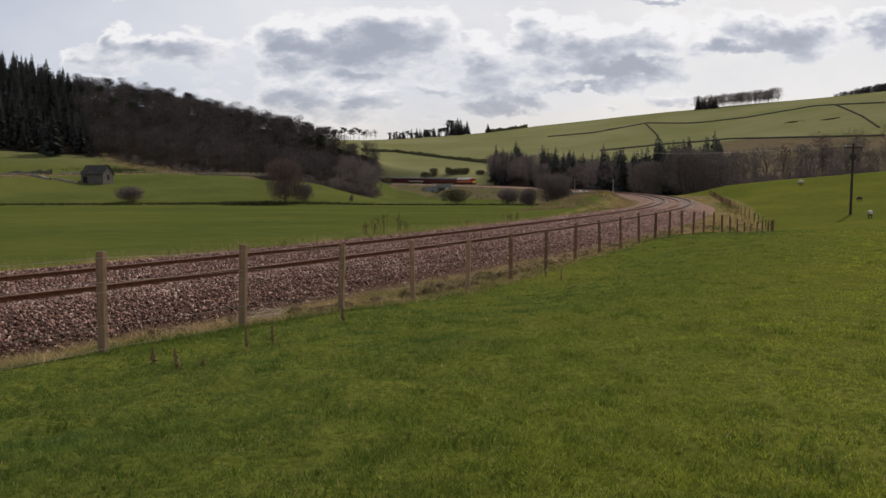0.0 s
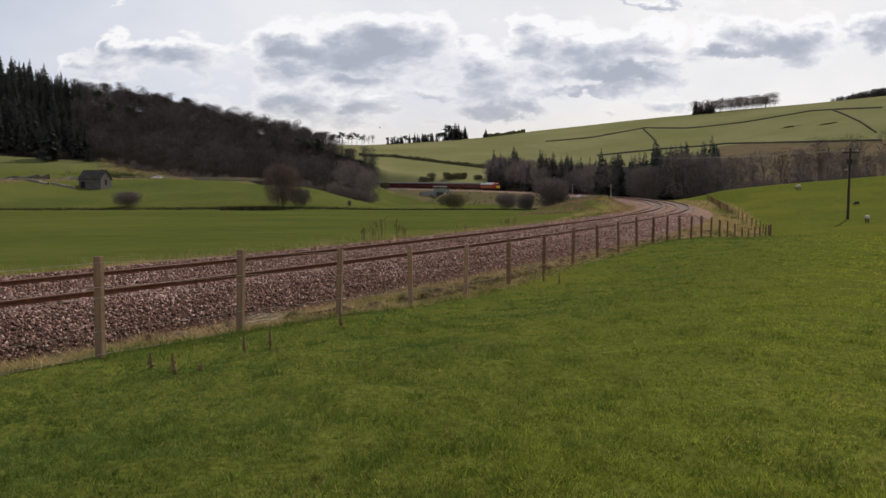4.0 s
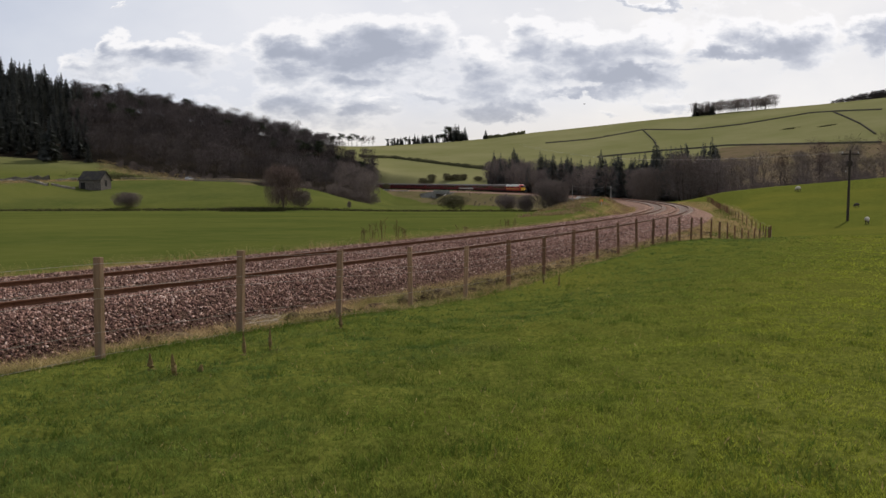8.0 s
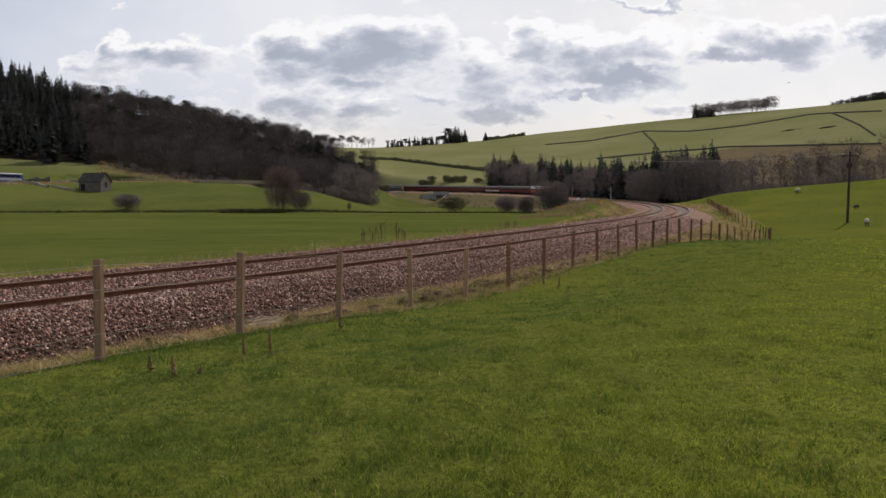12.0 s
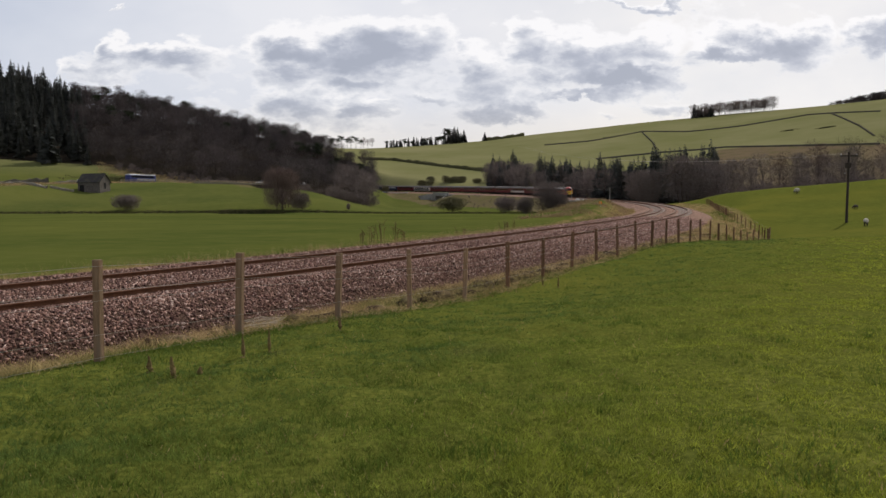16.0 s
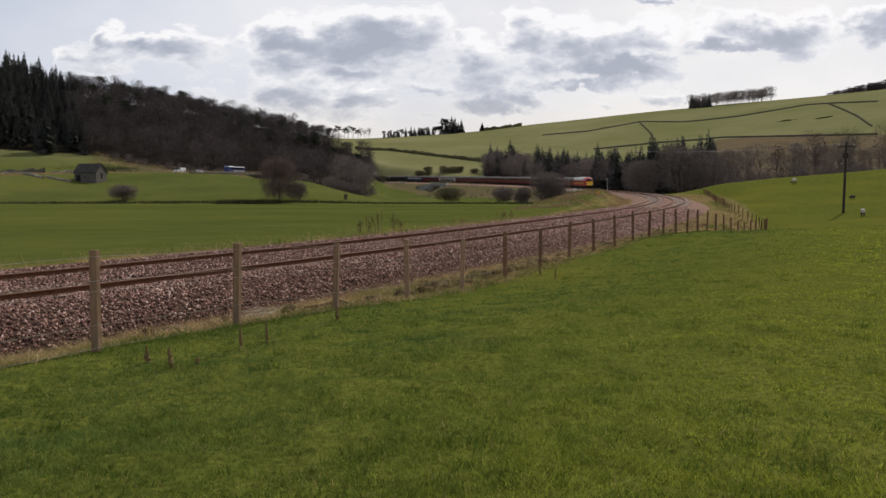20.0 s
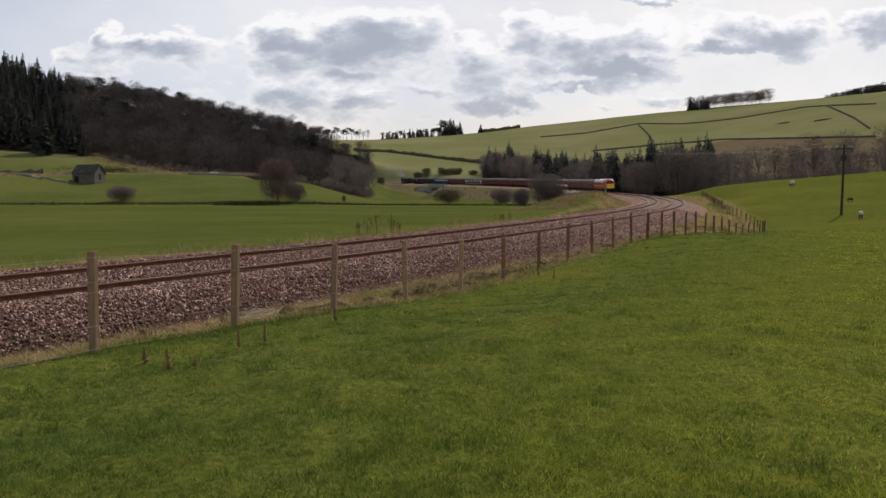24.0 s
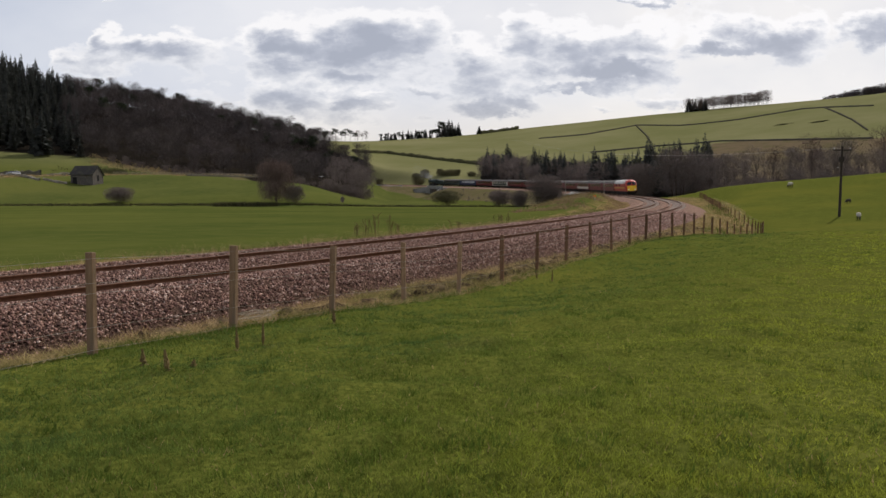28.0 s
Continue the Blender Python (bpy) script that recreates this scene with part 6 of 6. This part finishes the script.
# ---- the train ----
M_RED = mat("crimson_paint", (0.150, 0.012, 0.020), (0.185, 0.018, 0.026), 1.5, 0.4, 0, c3=(0.13, 0.02, 0.024), scale3=0.5, spec=0.5)
M_LOCO_RED = mat("loco_red_paint", (0.44, 0.026, 0.016), (0.50, 0.036, 0.020), 1.5, 0.4, 0, spec=0.5)
M_GOLD = mat("gold_band", (0.62, 0.38, 0.07), (0.68, 0.44, 0.10), 2.0, 0.4, 0, spec=0.5)
M_YELLOW = mat("warning_yellow", (0.80, 0.48, 0.02), (0.85, 0.54, 0.03), 2.0, 0.45, 0)
M_ROOF = mat("grey_roof", (0.115, 0.100, 0.092), (0.170, 0.150, 0.138), 1.2, 0.75, 0, c3=(0.12, 0.10, 0.09), scale3=0.4)
M_ROOF_PALE = mat("pale_roof", (0.62, 0.60, 0.56), (0.74, 0.71, 0.66), 1.5, 0.55, 0)
M_UNDER = mat("underframe", (0.022, 0.020, 0.019), (0.045, 0.040, 0.036), 3.0, 0.85, 0.2)
M_GLASS = mat("dark_glass", (0.012, 0.014, 0.017), (0.020, 0.023, 0.028), 1.0, 0.12, 0, spec=0.6)
M_CREAM = mat("cream_paint", (0.60, 0.55, 0.48), (0.68, 0.63, 0.56), 1.5, 0.45, 0)
M_BLUE = mat("blue_paint", (0.018, 0.030, 0.080), (0.026, 0.042, 0.11), 1.5, 0.4, 0, spec=0.5)
M_GREEN = mat("dark_green_paint", (0.014, 0.034, 0.034), (0.024, 0.050, 0.048), 1.5, 0.4, 0, spec=0.5)
M_BLACK = mat("black_paint", (0.012, 0.012, 0.013), (0.028, 0.027, 0.027), 2.0, 0.5, 0)
M_LAMP = mat("lamp_glass", (0.8, 0.78, 0.7), (0.9, 0.88, 0.8), 2.0, 0.2, 0)
M_WHITE_PANE = mat("white_window", (0.62, 0.62, 0.60), (0.75, 0.75, 0.72), 2.0, 0.3, 0)


def shell(prof, y0, y1):
    """A body skin: the cross profile [(x, z), ...] drawn out from y0 to y1, with end walls."""
    bm = bmesh.new()
    a = [bm.verts.new((x, y0, z)) for x, z in prof]
    b = [bm.verts.new((x, y1, z)) for x, z in prof]
    n = len(prof)
    for i in range(n):
        j = (i + 1) % n
        bm.faces.new((a[i], a[j], b[j], b[i]))
    bm.faces.new(a[::-1])
    bm.faces.new(b)
    bmesh.ops.recalc_face_normals(bm, faces=bm.faces)
    return bm


SIDE = [(-1.30, 1.0), (-1.39, 1.5), (-1.40, 2.3), (-1.36, 3.05)]
BODY_PROF = SIDE + [(1.36, 3.05), (1.40, 2.3), (1.39, 1.5), (1.30, 1.0)]
ROOF_PROF = [(-1.37, 3.04), (-1.25, 3.35), (-0.9, 3.62), (-0.4, 3.77), (0.4, 3.77), (0.9, 3.62), (1.25, 3.35), (1.37, 3.04)]


def wheelset_mesh():
    bm = bmesh.new()
    for s in (-1, 1):
        tube(bm, (s * .68, 0, .46), (s * .82, 0, .46), .46, .46, 14)
    tube(bm, (-.7, 0, .46), (.7, 0, .46), .09, .09, 8)
    me = bpy.data.meshes.new("wheelset")
    bm.to_mesh(me)
    bm.free()
    me.materials.append(M_UNDER)
    return me


WHEELS = wheelset_mesh()


def bogie(parent, y, base=1.3):
    bm = boxes((-1.15, -.95, y - base - .5, y + base + .5, .42, .80), (.95, 1.15, y - base - .5, y + base + .5, .42, .80), (-1.0, 1.0, y - .3, y + .3, .5, .95), bevel=.03)
    b = part("bogie", bm, M_UNDER, parent)
    for d in (-base, base):
        part("wheelset", WHEELS, None, b, m=pose(0, y + d, 0))
    return b


def coach(label, paint, lower=None, glass=None, roof=None):
    c = tagged(new("railway_coach"), label, "coach", "coaches of the train")
    part("body", shell(BODY_PROF, -9.95, 9.95), paint, c)
    part("roof", shell(ROOF_PROF, -9.97, 9.97), roof or M_ROOF, c)
    part("underframe", boxes((-1.2, 1.2, -9.9, 9.9, .82, 1.0), (-1.0, 1.0, -4.2, -1.2, .35, .82), (-1.0, 1.0, 1.0, 4.0, .4, .82), bevel=.04), M_UNDER, c)
    if lower:
        for s in (-1, 1):
            part("waist_band", boxes((s * 1.405 - .012, s * 1.405 + .012, -9.6, 9.6, 1.25, 1.95)), lower, c)
    for s in (-1, 1):
        for k in range(8):
            y = -7.35 + 2.1 * k
            part("window", boxes((s * 1.385 - .03, s * 1.385 + .03, y - .72, y + .72, 2.1, 2.92), bevel=.02), glass or M_GLASS, c)
        for y in (-9.2, 9.2):
            part("door", boxes((s * 1.40 - .03, s * 1.40 + .02, y - .36, y + .36, 1.1, 3.0), bevel=.015), paint, c)
    for y in (-7.1, 7.1):
        bogie(c, y)
    for y in (-10.0, 10.0):
        part("gangway", boxes((-.55, .55, y - .18, y + .18, 1.1, 3.35), bevel=.03), M_UNDER, c)
    for k in range(5):
        part("roof_vent", boxes((-.18, .18, -8 + 4 * k - .3, -8 + 4 * k + .3, 3.74, 3.88), bevel=.03), roof or M_ROOF, c)
    return c


def diesel():
    """Front locomotive: red body with a gold band, domed red cab over a yellow nose, pale roof."""
    c = tagged(new("diesel_locomotive"), "red diesel locomotive with gold band, yellow nose and pale roof", "locomotive")
    prof = [(-1.30, 1.05), (-1.36, 1.6), (-1.36, 2.90), (1.36, 2.90), (1.36, 1.6), (1.30, 1.05)]
    part("body", shell(prof, -9.7, 7.4), M_LOCO_RED, c)
    rp = [(-1.37, 2.89), (-1.27, 3.28), (-1.02, 3.62), (-0.62, 3.83), (-0.2, 3.90), (0.2, 3.90), (0.62, 3.83), (1.02, 3.62), (1.27, 3.28), (1.37, 2.89)]
    part("roof", shell(rp, -9.72, 5.9), M_ROOF_PALE, c)
    part("cab_roof", shell(rp, 6.5, 7.4), M_ROOF_PALE, c, "pale cab roof")
    part("roof_band", shell([(x * 1.004, z + .012) for x, z in rp], 5.9, 6.5), M_LOCO_RED, c)

    def section(y, w, z0, z1, crown):
        pts = [(-w * .96, z0), (-w, z0 + .5), (-w, z1 - crown * 1.3), (-w * .86, z1 - crown * .62), (-w * .5, z1 - crown * .14), (0, z1), (w * .5, z1 - crown * .14), (w * .86, z1 - crown * .62), (w, z1 - crown * 1.3), (w, z0 + .5), (w * .96, z0)]
        return [(x, y, z) for x, z in pts]
    part("cab", loft([section(7.4, 1.36, 1.9, 3.89, .6), section(8.1, 1.35, 1.9, 3.80, .62), section(8.7, 1.32, 1.9, 3.52, .6), section(9.15, 1.27, 1.9, 3.05, .5), section(9.45, 1.20, 1.9, 2.62, .32)]), M_LOCO_RED, c)
    part("nose", loft([[(-1.31, 7.4, 1.05), (1.31, 7.4, 1.05), (1.365, 7.4, 1.9), (-1.365, 7.4, 1.9)], [(-1.27, 8.9, 1.05), (1.27, 8.9, 1.05), (1.32, 8.9, 1.9), (-1.32, 8.9, 1.9)], [(-1.16, 9.72, 1.05), (1.16, 9.72, 1.05), (1.18, 9.6, 1.95), (-1.18, 9.6, 1.95)]]), M_LOCO_RED, c)
    part("warning_panel", loft([[(-1.12, 9.66, 1.12), (1.12, 9.66, 1.12), (1.12, 9.50, 2.40), (-1.12, 9.50, 2.40)], [(-1.10, 9.76, 1.12), (1.10, 9.76, 1.12), (1.08, 9.60, 2.38), (-1.08, 9.60, 2.38)]]), M_YELLOW, c, "yellow warning panel")
    for s in (-1, 1):
        bm = bmesh.new()
        v = [bm.verts.new(p) for p in ((s * .07, 9.44, 2.58), (s * 1.02, 9.36, 2.56), (s * .98, 8.95, 3.12), (s * .07, 8.98, 3.36))]
        bm.faces.new(v if s > 0 else v[::-1])
        r = bmesh.ops.extrude_face_region(bm, geom=list(bm.faces))
        for q in r["geom"]:
            if isinstance(q, bmesh.types.BMVert):
                q.co += Vector((0, .07, .06))
        part("windscreen", bm, M_GLASS, c)
        part("headlight", tube(bmesh.new(), (s * .78, 9.70, 1.45), (s * .78, 9.80, 1.45), .17, .16, 10), M_LAMP, c)
        part("band", boxes((s * 1.37 - .012, s * 1.37 + .012, -9.6, 7.3, 1.75, 2.05)), M_GOLD, c)
        part("cab_window", boxes((s * 1.335 - .03, s * 1.335 + .03, 6.7, 7.35, 2.35, 2.95), bevel=.02), M_GLASS, c)
        part("cab_door", boxes((s * 1.365 - .02, s * 1.365 + .015, 5.7, 6.45, 1.2, 3.0), bevel=.01), M_LOCO_RED, c)
        for y in (-6.4, -1.2):
            part("grille", boxes((s * 1.355 - .02, s * 1.355 + .02, y - .8, y + .8, 2.3, 2.95), bevel=.01), M_UNDER, c)
        part("buffer", tube(bmesh.new(), (s * .87, 9.5, 1.06), (s * .87, 10.0, 1.06), .12, .2, 8), M_UNDER, c)
    part("underframe", boxes((-1.25, 1.25, -9.6, 9.6, .72, 1.05), (-1.15, 1.15, -3.6, 3.6, .30, .78), bevel=.05), M_UNDER, c)
    for y in (-6.7, 6.7):
        bogie(c, y, 1.4)
    part("exhaust", boxes((-.3, .3, -1.0, .4, 3.86, 3.99), bevel=.03), M_UNDER, c)
    part("fan_grille", boxes((-.7, .7, -7.5, -4.5, 3.80, 3.95), bevel=.03), M_UNDER, c)
    return c


def steam_loco():
    """Steam locomotive with tender, at the tail, boiler towards the train's rear."""
    c = tagged(new("steam_locomotive"), "dark green steam locomotive with tender at the train's tail", "locomotive")
    part("boiler", tube(bmesh.new(), (0, -8.0, 2.70), (0, .6, 2.74), .92, 1.02, 18), M_GREEN, c)
    part("smokebox", tube(bmesh.new(), (0, -9.7, 2.70), (0, -8.0, 2.70), .96, .96, 18), M_BLACK, c)
    part("chimney", tube(bmesh.new(), (0, -9.0, 3.5), (0, -9.0, 4.0), .30, .36, 12), M_BLACK, c)
    part("dome", tube(bmesh.new(), (0, -4.2, 3.55), (0, -4.2, 3.95), .38, .26, 12), M_GREEN, c)
    part("firebox", boxes((-.95, .95, -1.6, 1.0, 1.5, 3.7), bevel=.2), M_GREEN, c)
    bm = boxes((-1.32, 1.32, 1.0, 2.8, 1.35, 3.2), bevel=.04)
    part("cab", bm, M_GREEN, c)
    part("cab_roof", boxes((-1.4, 1.4, .7, 3.2, 3.2, 3.42), bevel=.08), M_BLACK, c)
    for s in (-1, 1):
        part("cab_window", boxes((s * 1.32 - .02, s * 1.32 + .02, 1.4, 2.3, 2.4, 3.05), bevel=.01), M_GLASS, c)
        part("smoke_deflector", boxes((s * 1.18 - .02, s * 1.18 + .02, -9.5, -7.6, 1.5, 3.3), bevel=.01), M_GREEN, c)
        part("running_plate", boxes((s * 1.12 - .2, s * 1.12 + .2, -9.6, 1.0, 1.38, 1.46)), M_BLACK, c)
        part("cylinder", tube(bmesh.new(), (s * 1.1, -8.6, .95), (s * 1.1, -7.4, .95), .38, .38, 12), M_BLACK, c)
        for y, r in ((-5.6, .92), (-3.6, .92), (-1.6, .92)):
            part("driving_wheel", tube(bmesh.new(), (s * .68, y, r), (s * .82, y, r), r, r, 20), M_BLACK, c)
        part("connecting_rod", boxes((s * .92 - .05, s * .92 + .05, -7.4, -1.6, .82, .98), bevel=.02), M_GALV, c)
        for y, r in ((-8.9, .5), (-7.2, .5), (4.6, .62), (6.4, .62), (8.2, .62)):
            part("wheel", tube(bmesh.new(), (s * .68, y, r), (s * .82, y, r), r, r, 14), M_BLACK, c)
    part("frame", boxes((-.62, .62, -9.6, 9.5, .75, 1.36), bevel=.03), M_BLACK, c)
    part("tender", boxes((-1.28, 1.28, 3.3, 9.6, 1.25, 3.0), bevel=.06), M_GREEN, c)
    part("coal", boxes((-1.0, 1.0, 3.9, 7.0, 2.9, 3.25), bevel=.2), M_BLACK, c)
    part("tender_end", boxes((-1.15, 1.15, 9.58, 9.64, 2.2, 2.9), bevel=.01), M_CREAM, c, "pale panel on the tender's end")
    return c


def train_things():
    red = "crimson railway coach with dark windows and grey roof"
    t = [diesel()]
    c1 = coach(red, M_RED)
    t.append(c1)
    t.append(copy_thing(c1, Matrix()))
    t.append(coach("crimson coach with a cream lower panel and grey roof", M_RED, M_CREAM))
    for _ in range(5):
        t.append(copy_thing(c1, Matrix()))
    t.append(coach("pale cream restaurant coach with dark windows", M_CREAM, M_GREEN))
    t.append(copy_thing(c1, Matrix()))
    t.append(coach("dark blue coach with white windows", M_BLUE, None, M_WHITE_PANE))
    t.append(coach("dark green coach with a pale roof", M_GREEN, None, None, M_ROOF))
    t.append(steam_loco())
    return t


def rail_pose(s, half=7.0):
    """Pose of a vehicle on the near track, nose towards falling s."""
    a, b = line_at(s - half, 1.7), line_at(s + half, 1.7)
    m = (a + b) / 2
    d = a - b
    roll = math.atan2(float(np.interp(s, _S, _C)), 1.5)
    q = Matrix.Rotation(math.atan2(-d[0], d[1]), 4, "Z") @ Matrix.Rotation(math.atan2(d[2], math.hypot(d[0], d[1])), 4, "X") @ Matrix.Rotation(roll, 4, "Y")
    return Matrix.Translation(m) @ q


# ---- road traffic ----
M_WHITE = mat("white_car_paint", (0.72, 0.72, 0.72), (0.80, 0.80, 0.80), 2.0, 0.25, 0, spec=0.5)
M_SILVER = mat("silver_car_paint", (0.42, 0.43, 0.45), (0.50, 0.51, 0.53), 2.0, 0.3, 0, metal=0.5)
M_BUS = mat("bus_blue", (0.025, 0.035, 0.16), (0.035, 0.048, 0.20), 2.0, 0.35, 0, spec=0.5)
M_TYRE = mat("tyre", (0.015, 0.015, 0.015), (0.025, 0.025, 0.025), 5.0, 0.9, 0)


def road_wheel(parent, x, y, r):
    s = 1 if x > 0 else -1
    w = part("wheel", tube(bmesh.new(), (x - s * .2, y, r), (x, y, r), r, r, 14), M_TYRE, parent)
    part("hub", tube(bmesh.new(), (x - s * .02, y, r), (x + s * .015, y, r), r * .55, r * .5, 10), M_SILVER, w)


def car(label, paint, van=False):
    c = tagged(new("van" if van else "car"), label, "van" if van else "car")
    L, H, W = (2.5, 2.05, .95) if van else (2.15, 1.46, .88)
    deck = 1.15 if van else .92

    def row(y, w, z0, z1):
        return [(-w, y, z0), (w, y, z0), (w * 1.02, y, (z0 + z1) / 2), (w * .93, y, z1), (-w * .93, y, z1), (-w * 1.02, y, (z0 + z1) / 2)]
    part("body", loft([row(-L, W * .85, .38, deck - .1), row(-L + .35, W, .25, deck), row(L - 1.2, W, .25, deck), row(L - .3, W * .95, .25, deck - .22), row(L, W * .8, .36, deck - .36)]), paint, c)
    r0, r1 = (-L + .05, L - 1.7) if van else (-L + .75, L - 1.75)
    part("cabin", loft([row(-L + .04 if van else -L + .25, W * .9, deck - .05, deck + .02), row(r0, W * .84, deck - .05, H - .04), row((r0 + r1) / 2, W * .82, deck - .05, H), row(r1, W * .82, deck - .05, H - .05), row(L - .95, W * .9, deck - .05, deck + .02)]), paint, c)
    for s in (-1, 1):
        part("side_window", boxes((s * W * .885 - .02, s * W * .885 + .02, (L - 2.1) if van else -L + .7, L - 1.35, deck + .05, H - .16), bevel=.01), M_GLASS, c)
        part("headlight", boxes((s * W * .6 - .16, s * W * .6 + .16, L - .12, L - .02, .58, .74), bevel=.03), M_LAMP, c)
        for y in (-L + .8, L - .85):
            road_wheel(c, s * W * .98, y, .33)
    bm = bmesh.new()
    v = [bm.verts.new(p) for p in ((-W * .78, L - 1.02, deck + .07), (W * .78, L - 1.02, deck + .07), (W * .7, r1 + .06, H - .08), (-W * .7, r1 + .06, H - .08))]
    bm.faces.new(v)
    r = bmesh.ops.extrude_face_region(bm, geom=list(bm.faces))
    for q in r["geom"]:
        if isinstance(q, bmesh.types.BMVert):
            q.co += Vector((0, .05, .04))
    part("windscreen", bm, M_GLASS, c)
    return c


def bus():
    c = tagged(new("bus"), "single-deck bus, dark blue with a white roof and pale lower side", "bus")
    part("body", boxes((-1.25, 1.25, -5.9, 5.9, .32, 1.75), bevel=.08), M_BUS, c)
    part("upper_body", boxes((-1.22, 1.22, -5.85, 5.85, 1.75, 2.72), bevel=.06), M_BUS, c)
    part("roof", boxes((-1.2, 1.2, -5.8, 5.8, 2.70, 3.0), bevel=.12), M_WHITE, c)
    part("roof_pod", boxes((-.8, .8, -5.2, -2.6, 2.93, 3.1), bevel=.06), M_WHITE, c)
    for s in (-1, 1):
        for k in range(6):
            y = -4.7 + 1.75 * k
            part("window", boxes((s * 1.22 - .03, s * 1.22 + .03, y - .8, y + .8, 1.72, 2.55), bevel=.02), M_GLASS, c)
        part("rear_panel", boxes((s * 1.25 - .015, s * 1.25 + .015, -5.8, -4.9, .5, 2.7), bevel=.01), M_BUS, c)
        part("side_panel", boxes((s * 1.255 - .012, s * 1.255 + .012, -2.6, 5.4, .75, 1.45)), M_SILVER, c)
        for y in (-3.6, 3.4):
            road_wheel(c, s * 1.22, y, .48)
    part("windscreen", boxes((-1.1, 1.1, 5.82, 5.93, 1.3, 2.7), bevel=.03), M_GLASS, c)
    return c


TRAFFIC = []


def make_traffic():
    # thing, place on the road at 0 s, metres a second, side of the road, waiting places
    TRAFFIC.append((car("white hatchback car driving along the country road", M_WHITE), 281.6, -22.6, 1.6, 12))
    TRAFFIC.append((car("silver car driving along the country road", M_SILVER), 24.1, 23.34, -1.6, 350))
    TRAFFIC.append((bus(), -29.8, 13.55, -1.6, 340))
    TRAFFIC.append((car("pale silver car following the bus", M_SILVER), -59.2, 13.9, -1.6, 326))
    TRAFFIC.append((car("white car meeting the bus on the road", M_WHITE), 613, -22.5, 1.6, 22))
    TRAFFIC.append((car("white panel van on the country road", M_WHITE, True), 674.3, -23.5, 1.6, 34))
    TRAFFIC.append((car("light grey car on the empty country road", M_SILVER), 748.5, -21.85, 1.6, 46))


make_traffic()
TRAIN = train_things()


# ---- birds ----
def make_bird():
    M_BIRD = mat("dark_feathers", (0.02, 0.02, 0.022), (0.035, 0.033, 0.034), 8.0, 0.8, 0)
    b = tagged(new("bird"), "dark bird gliding high over the valley", "bird")
    part("body", loft([[(-.02, -.22, 0), (.02, -.22, 0), (0, -.22, .02)], [(-.06, -.02, -.04), (.06, -.02, -.04), (0, -.02, .07)], [(-.04, .12, -.02), (.04, .12, -.02), (0, .12, .06)], [(-.01, .22, 0), (.01, .22, 0), (0, .22, .02)]]), M_BIRD, b)
    for s in (-1, 1):
        part("wing", loft([[(s * .04, .08, .03), (s * .04, -.08, .03), (s * .04, 0, .05)], [(s * .28, .06, .12), (s * .28, -.09, .11), (s * .28, -.01, .135)], [(s * .52, -.06, .06), (s * .52, -.12, .06), (s * .52, -.09, .07)]]), M_BIRD, b)
    return b


BIRD = make_bird()


def make_steam():
    """Wisps of steam trailing from the chimney: thin scattered flakes in rigid pieces."""
    m = mat("steam", (0.42, 0.44, 0.48), (0.52, 0.54, 0.58), 1.0, 1.0, 0, trans=0.5, spec=0.0)
    e = tagged(new("steam_plume"), "thin pale steam drifting from the locomotive's chimney", "steam")
    rng = np.random.default_rng(77)
    for k, (y, z, sy, sz, n) in enumerate(((-10.0, 5.0, 1.2, .5, 900), (-12.5, 6.0, 2.0, .9, 1000), (-17, 7.2, 3.2, 1.4, 900), (-24, 8.6, 4.5, 2.0, 700))):
        c = np.c_[rng.normal(0, .9 + .3 * k, n), rng.normal(y, sy, n), rng.normal(z, sz, n)]
        a, b = rng.normal(0, .085, (n, 3)), rng.normal(0, .085, (n, 3))
        V = np.stack([c, c + a, c + b], 1).reshape(-1, 3)
        part("wisp", mesh_np("wisp", V, np.arange(3 * n).reshape(-1, 3), m), None, e)
    return e


STEAM = make_steam()


# ---- what moves ----
def motions():
    for thing, start, speed, side, park in TRAFFIC:
        rows = []
        for k in range(29):
            d = start + speed * k
            d = max(d, park) if speed < 0 else min(d, park)
            hold = 390 - park if speed < 0 else 30 + (350 - park) * .8
            d = min(d, hold) if speed < 0 else max(d, hold)
            p, h = road_at(d, side, 0.06)
            rows.append((float(k), pose(p[0], p[1], p[2], 0, 0, -math.degrees(float(h)) + (180 if speed < 0 else 0))))
        walk(thing, rows)
    lengths = [19.8] + [20.4] * 12 + [21.0]
    for i, thing in enumerate(TRAIN):
        back = sum(lengths[:i]) + lengths[i] / 2
        rows = []
        for k in range(29):
            front = 424.87 - 8.034 * k - 0.01883 * k * k
            rows.append((float(k), rail_pose(front + back)))
        walk(thing, rows)
        if i == len(TRAIN) - 1:
            walk(STEAM, rows)
    rows = []
    for k in range(29):
        rows.append((float(k), pose(-50 + 9.6 * k, 150 + 1.5 * math.sin(k * .5), 11.5 + 1.1 * k, 0, 8 * math.sin(k), -82)))
    walk(BIRD, rows)


motions()
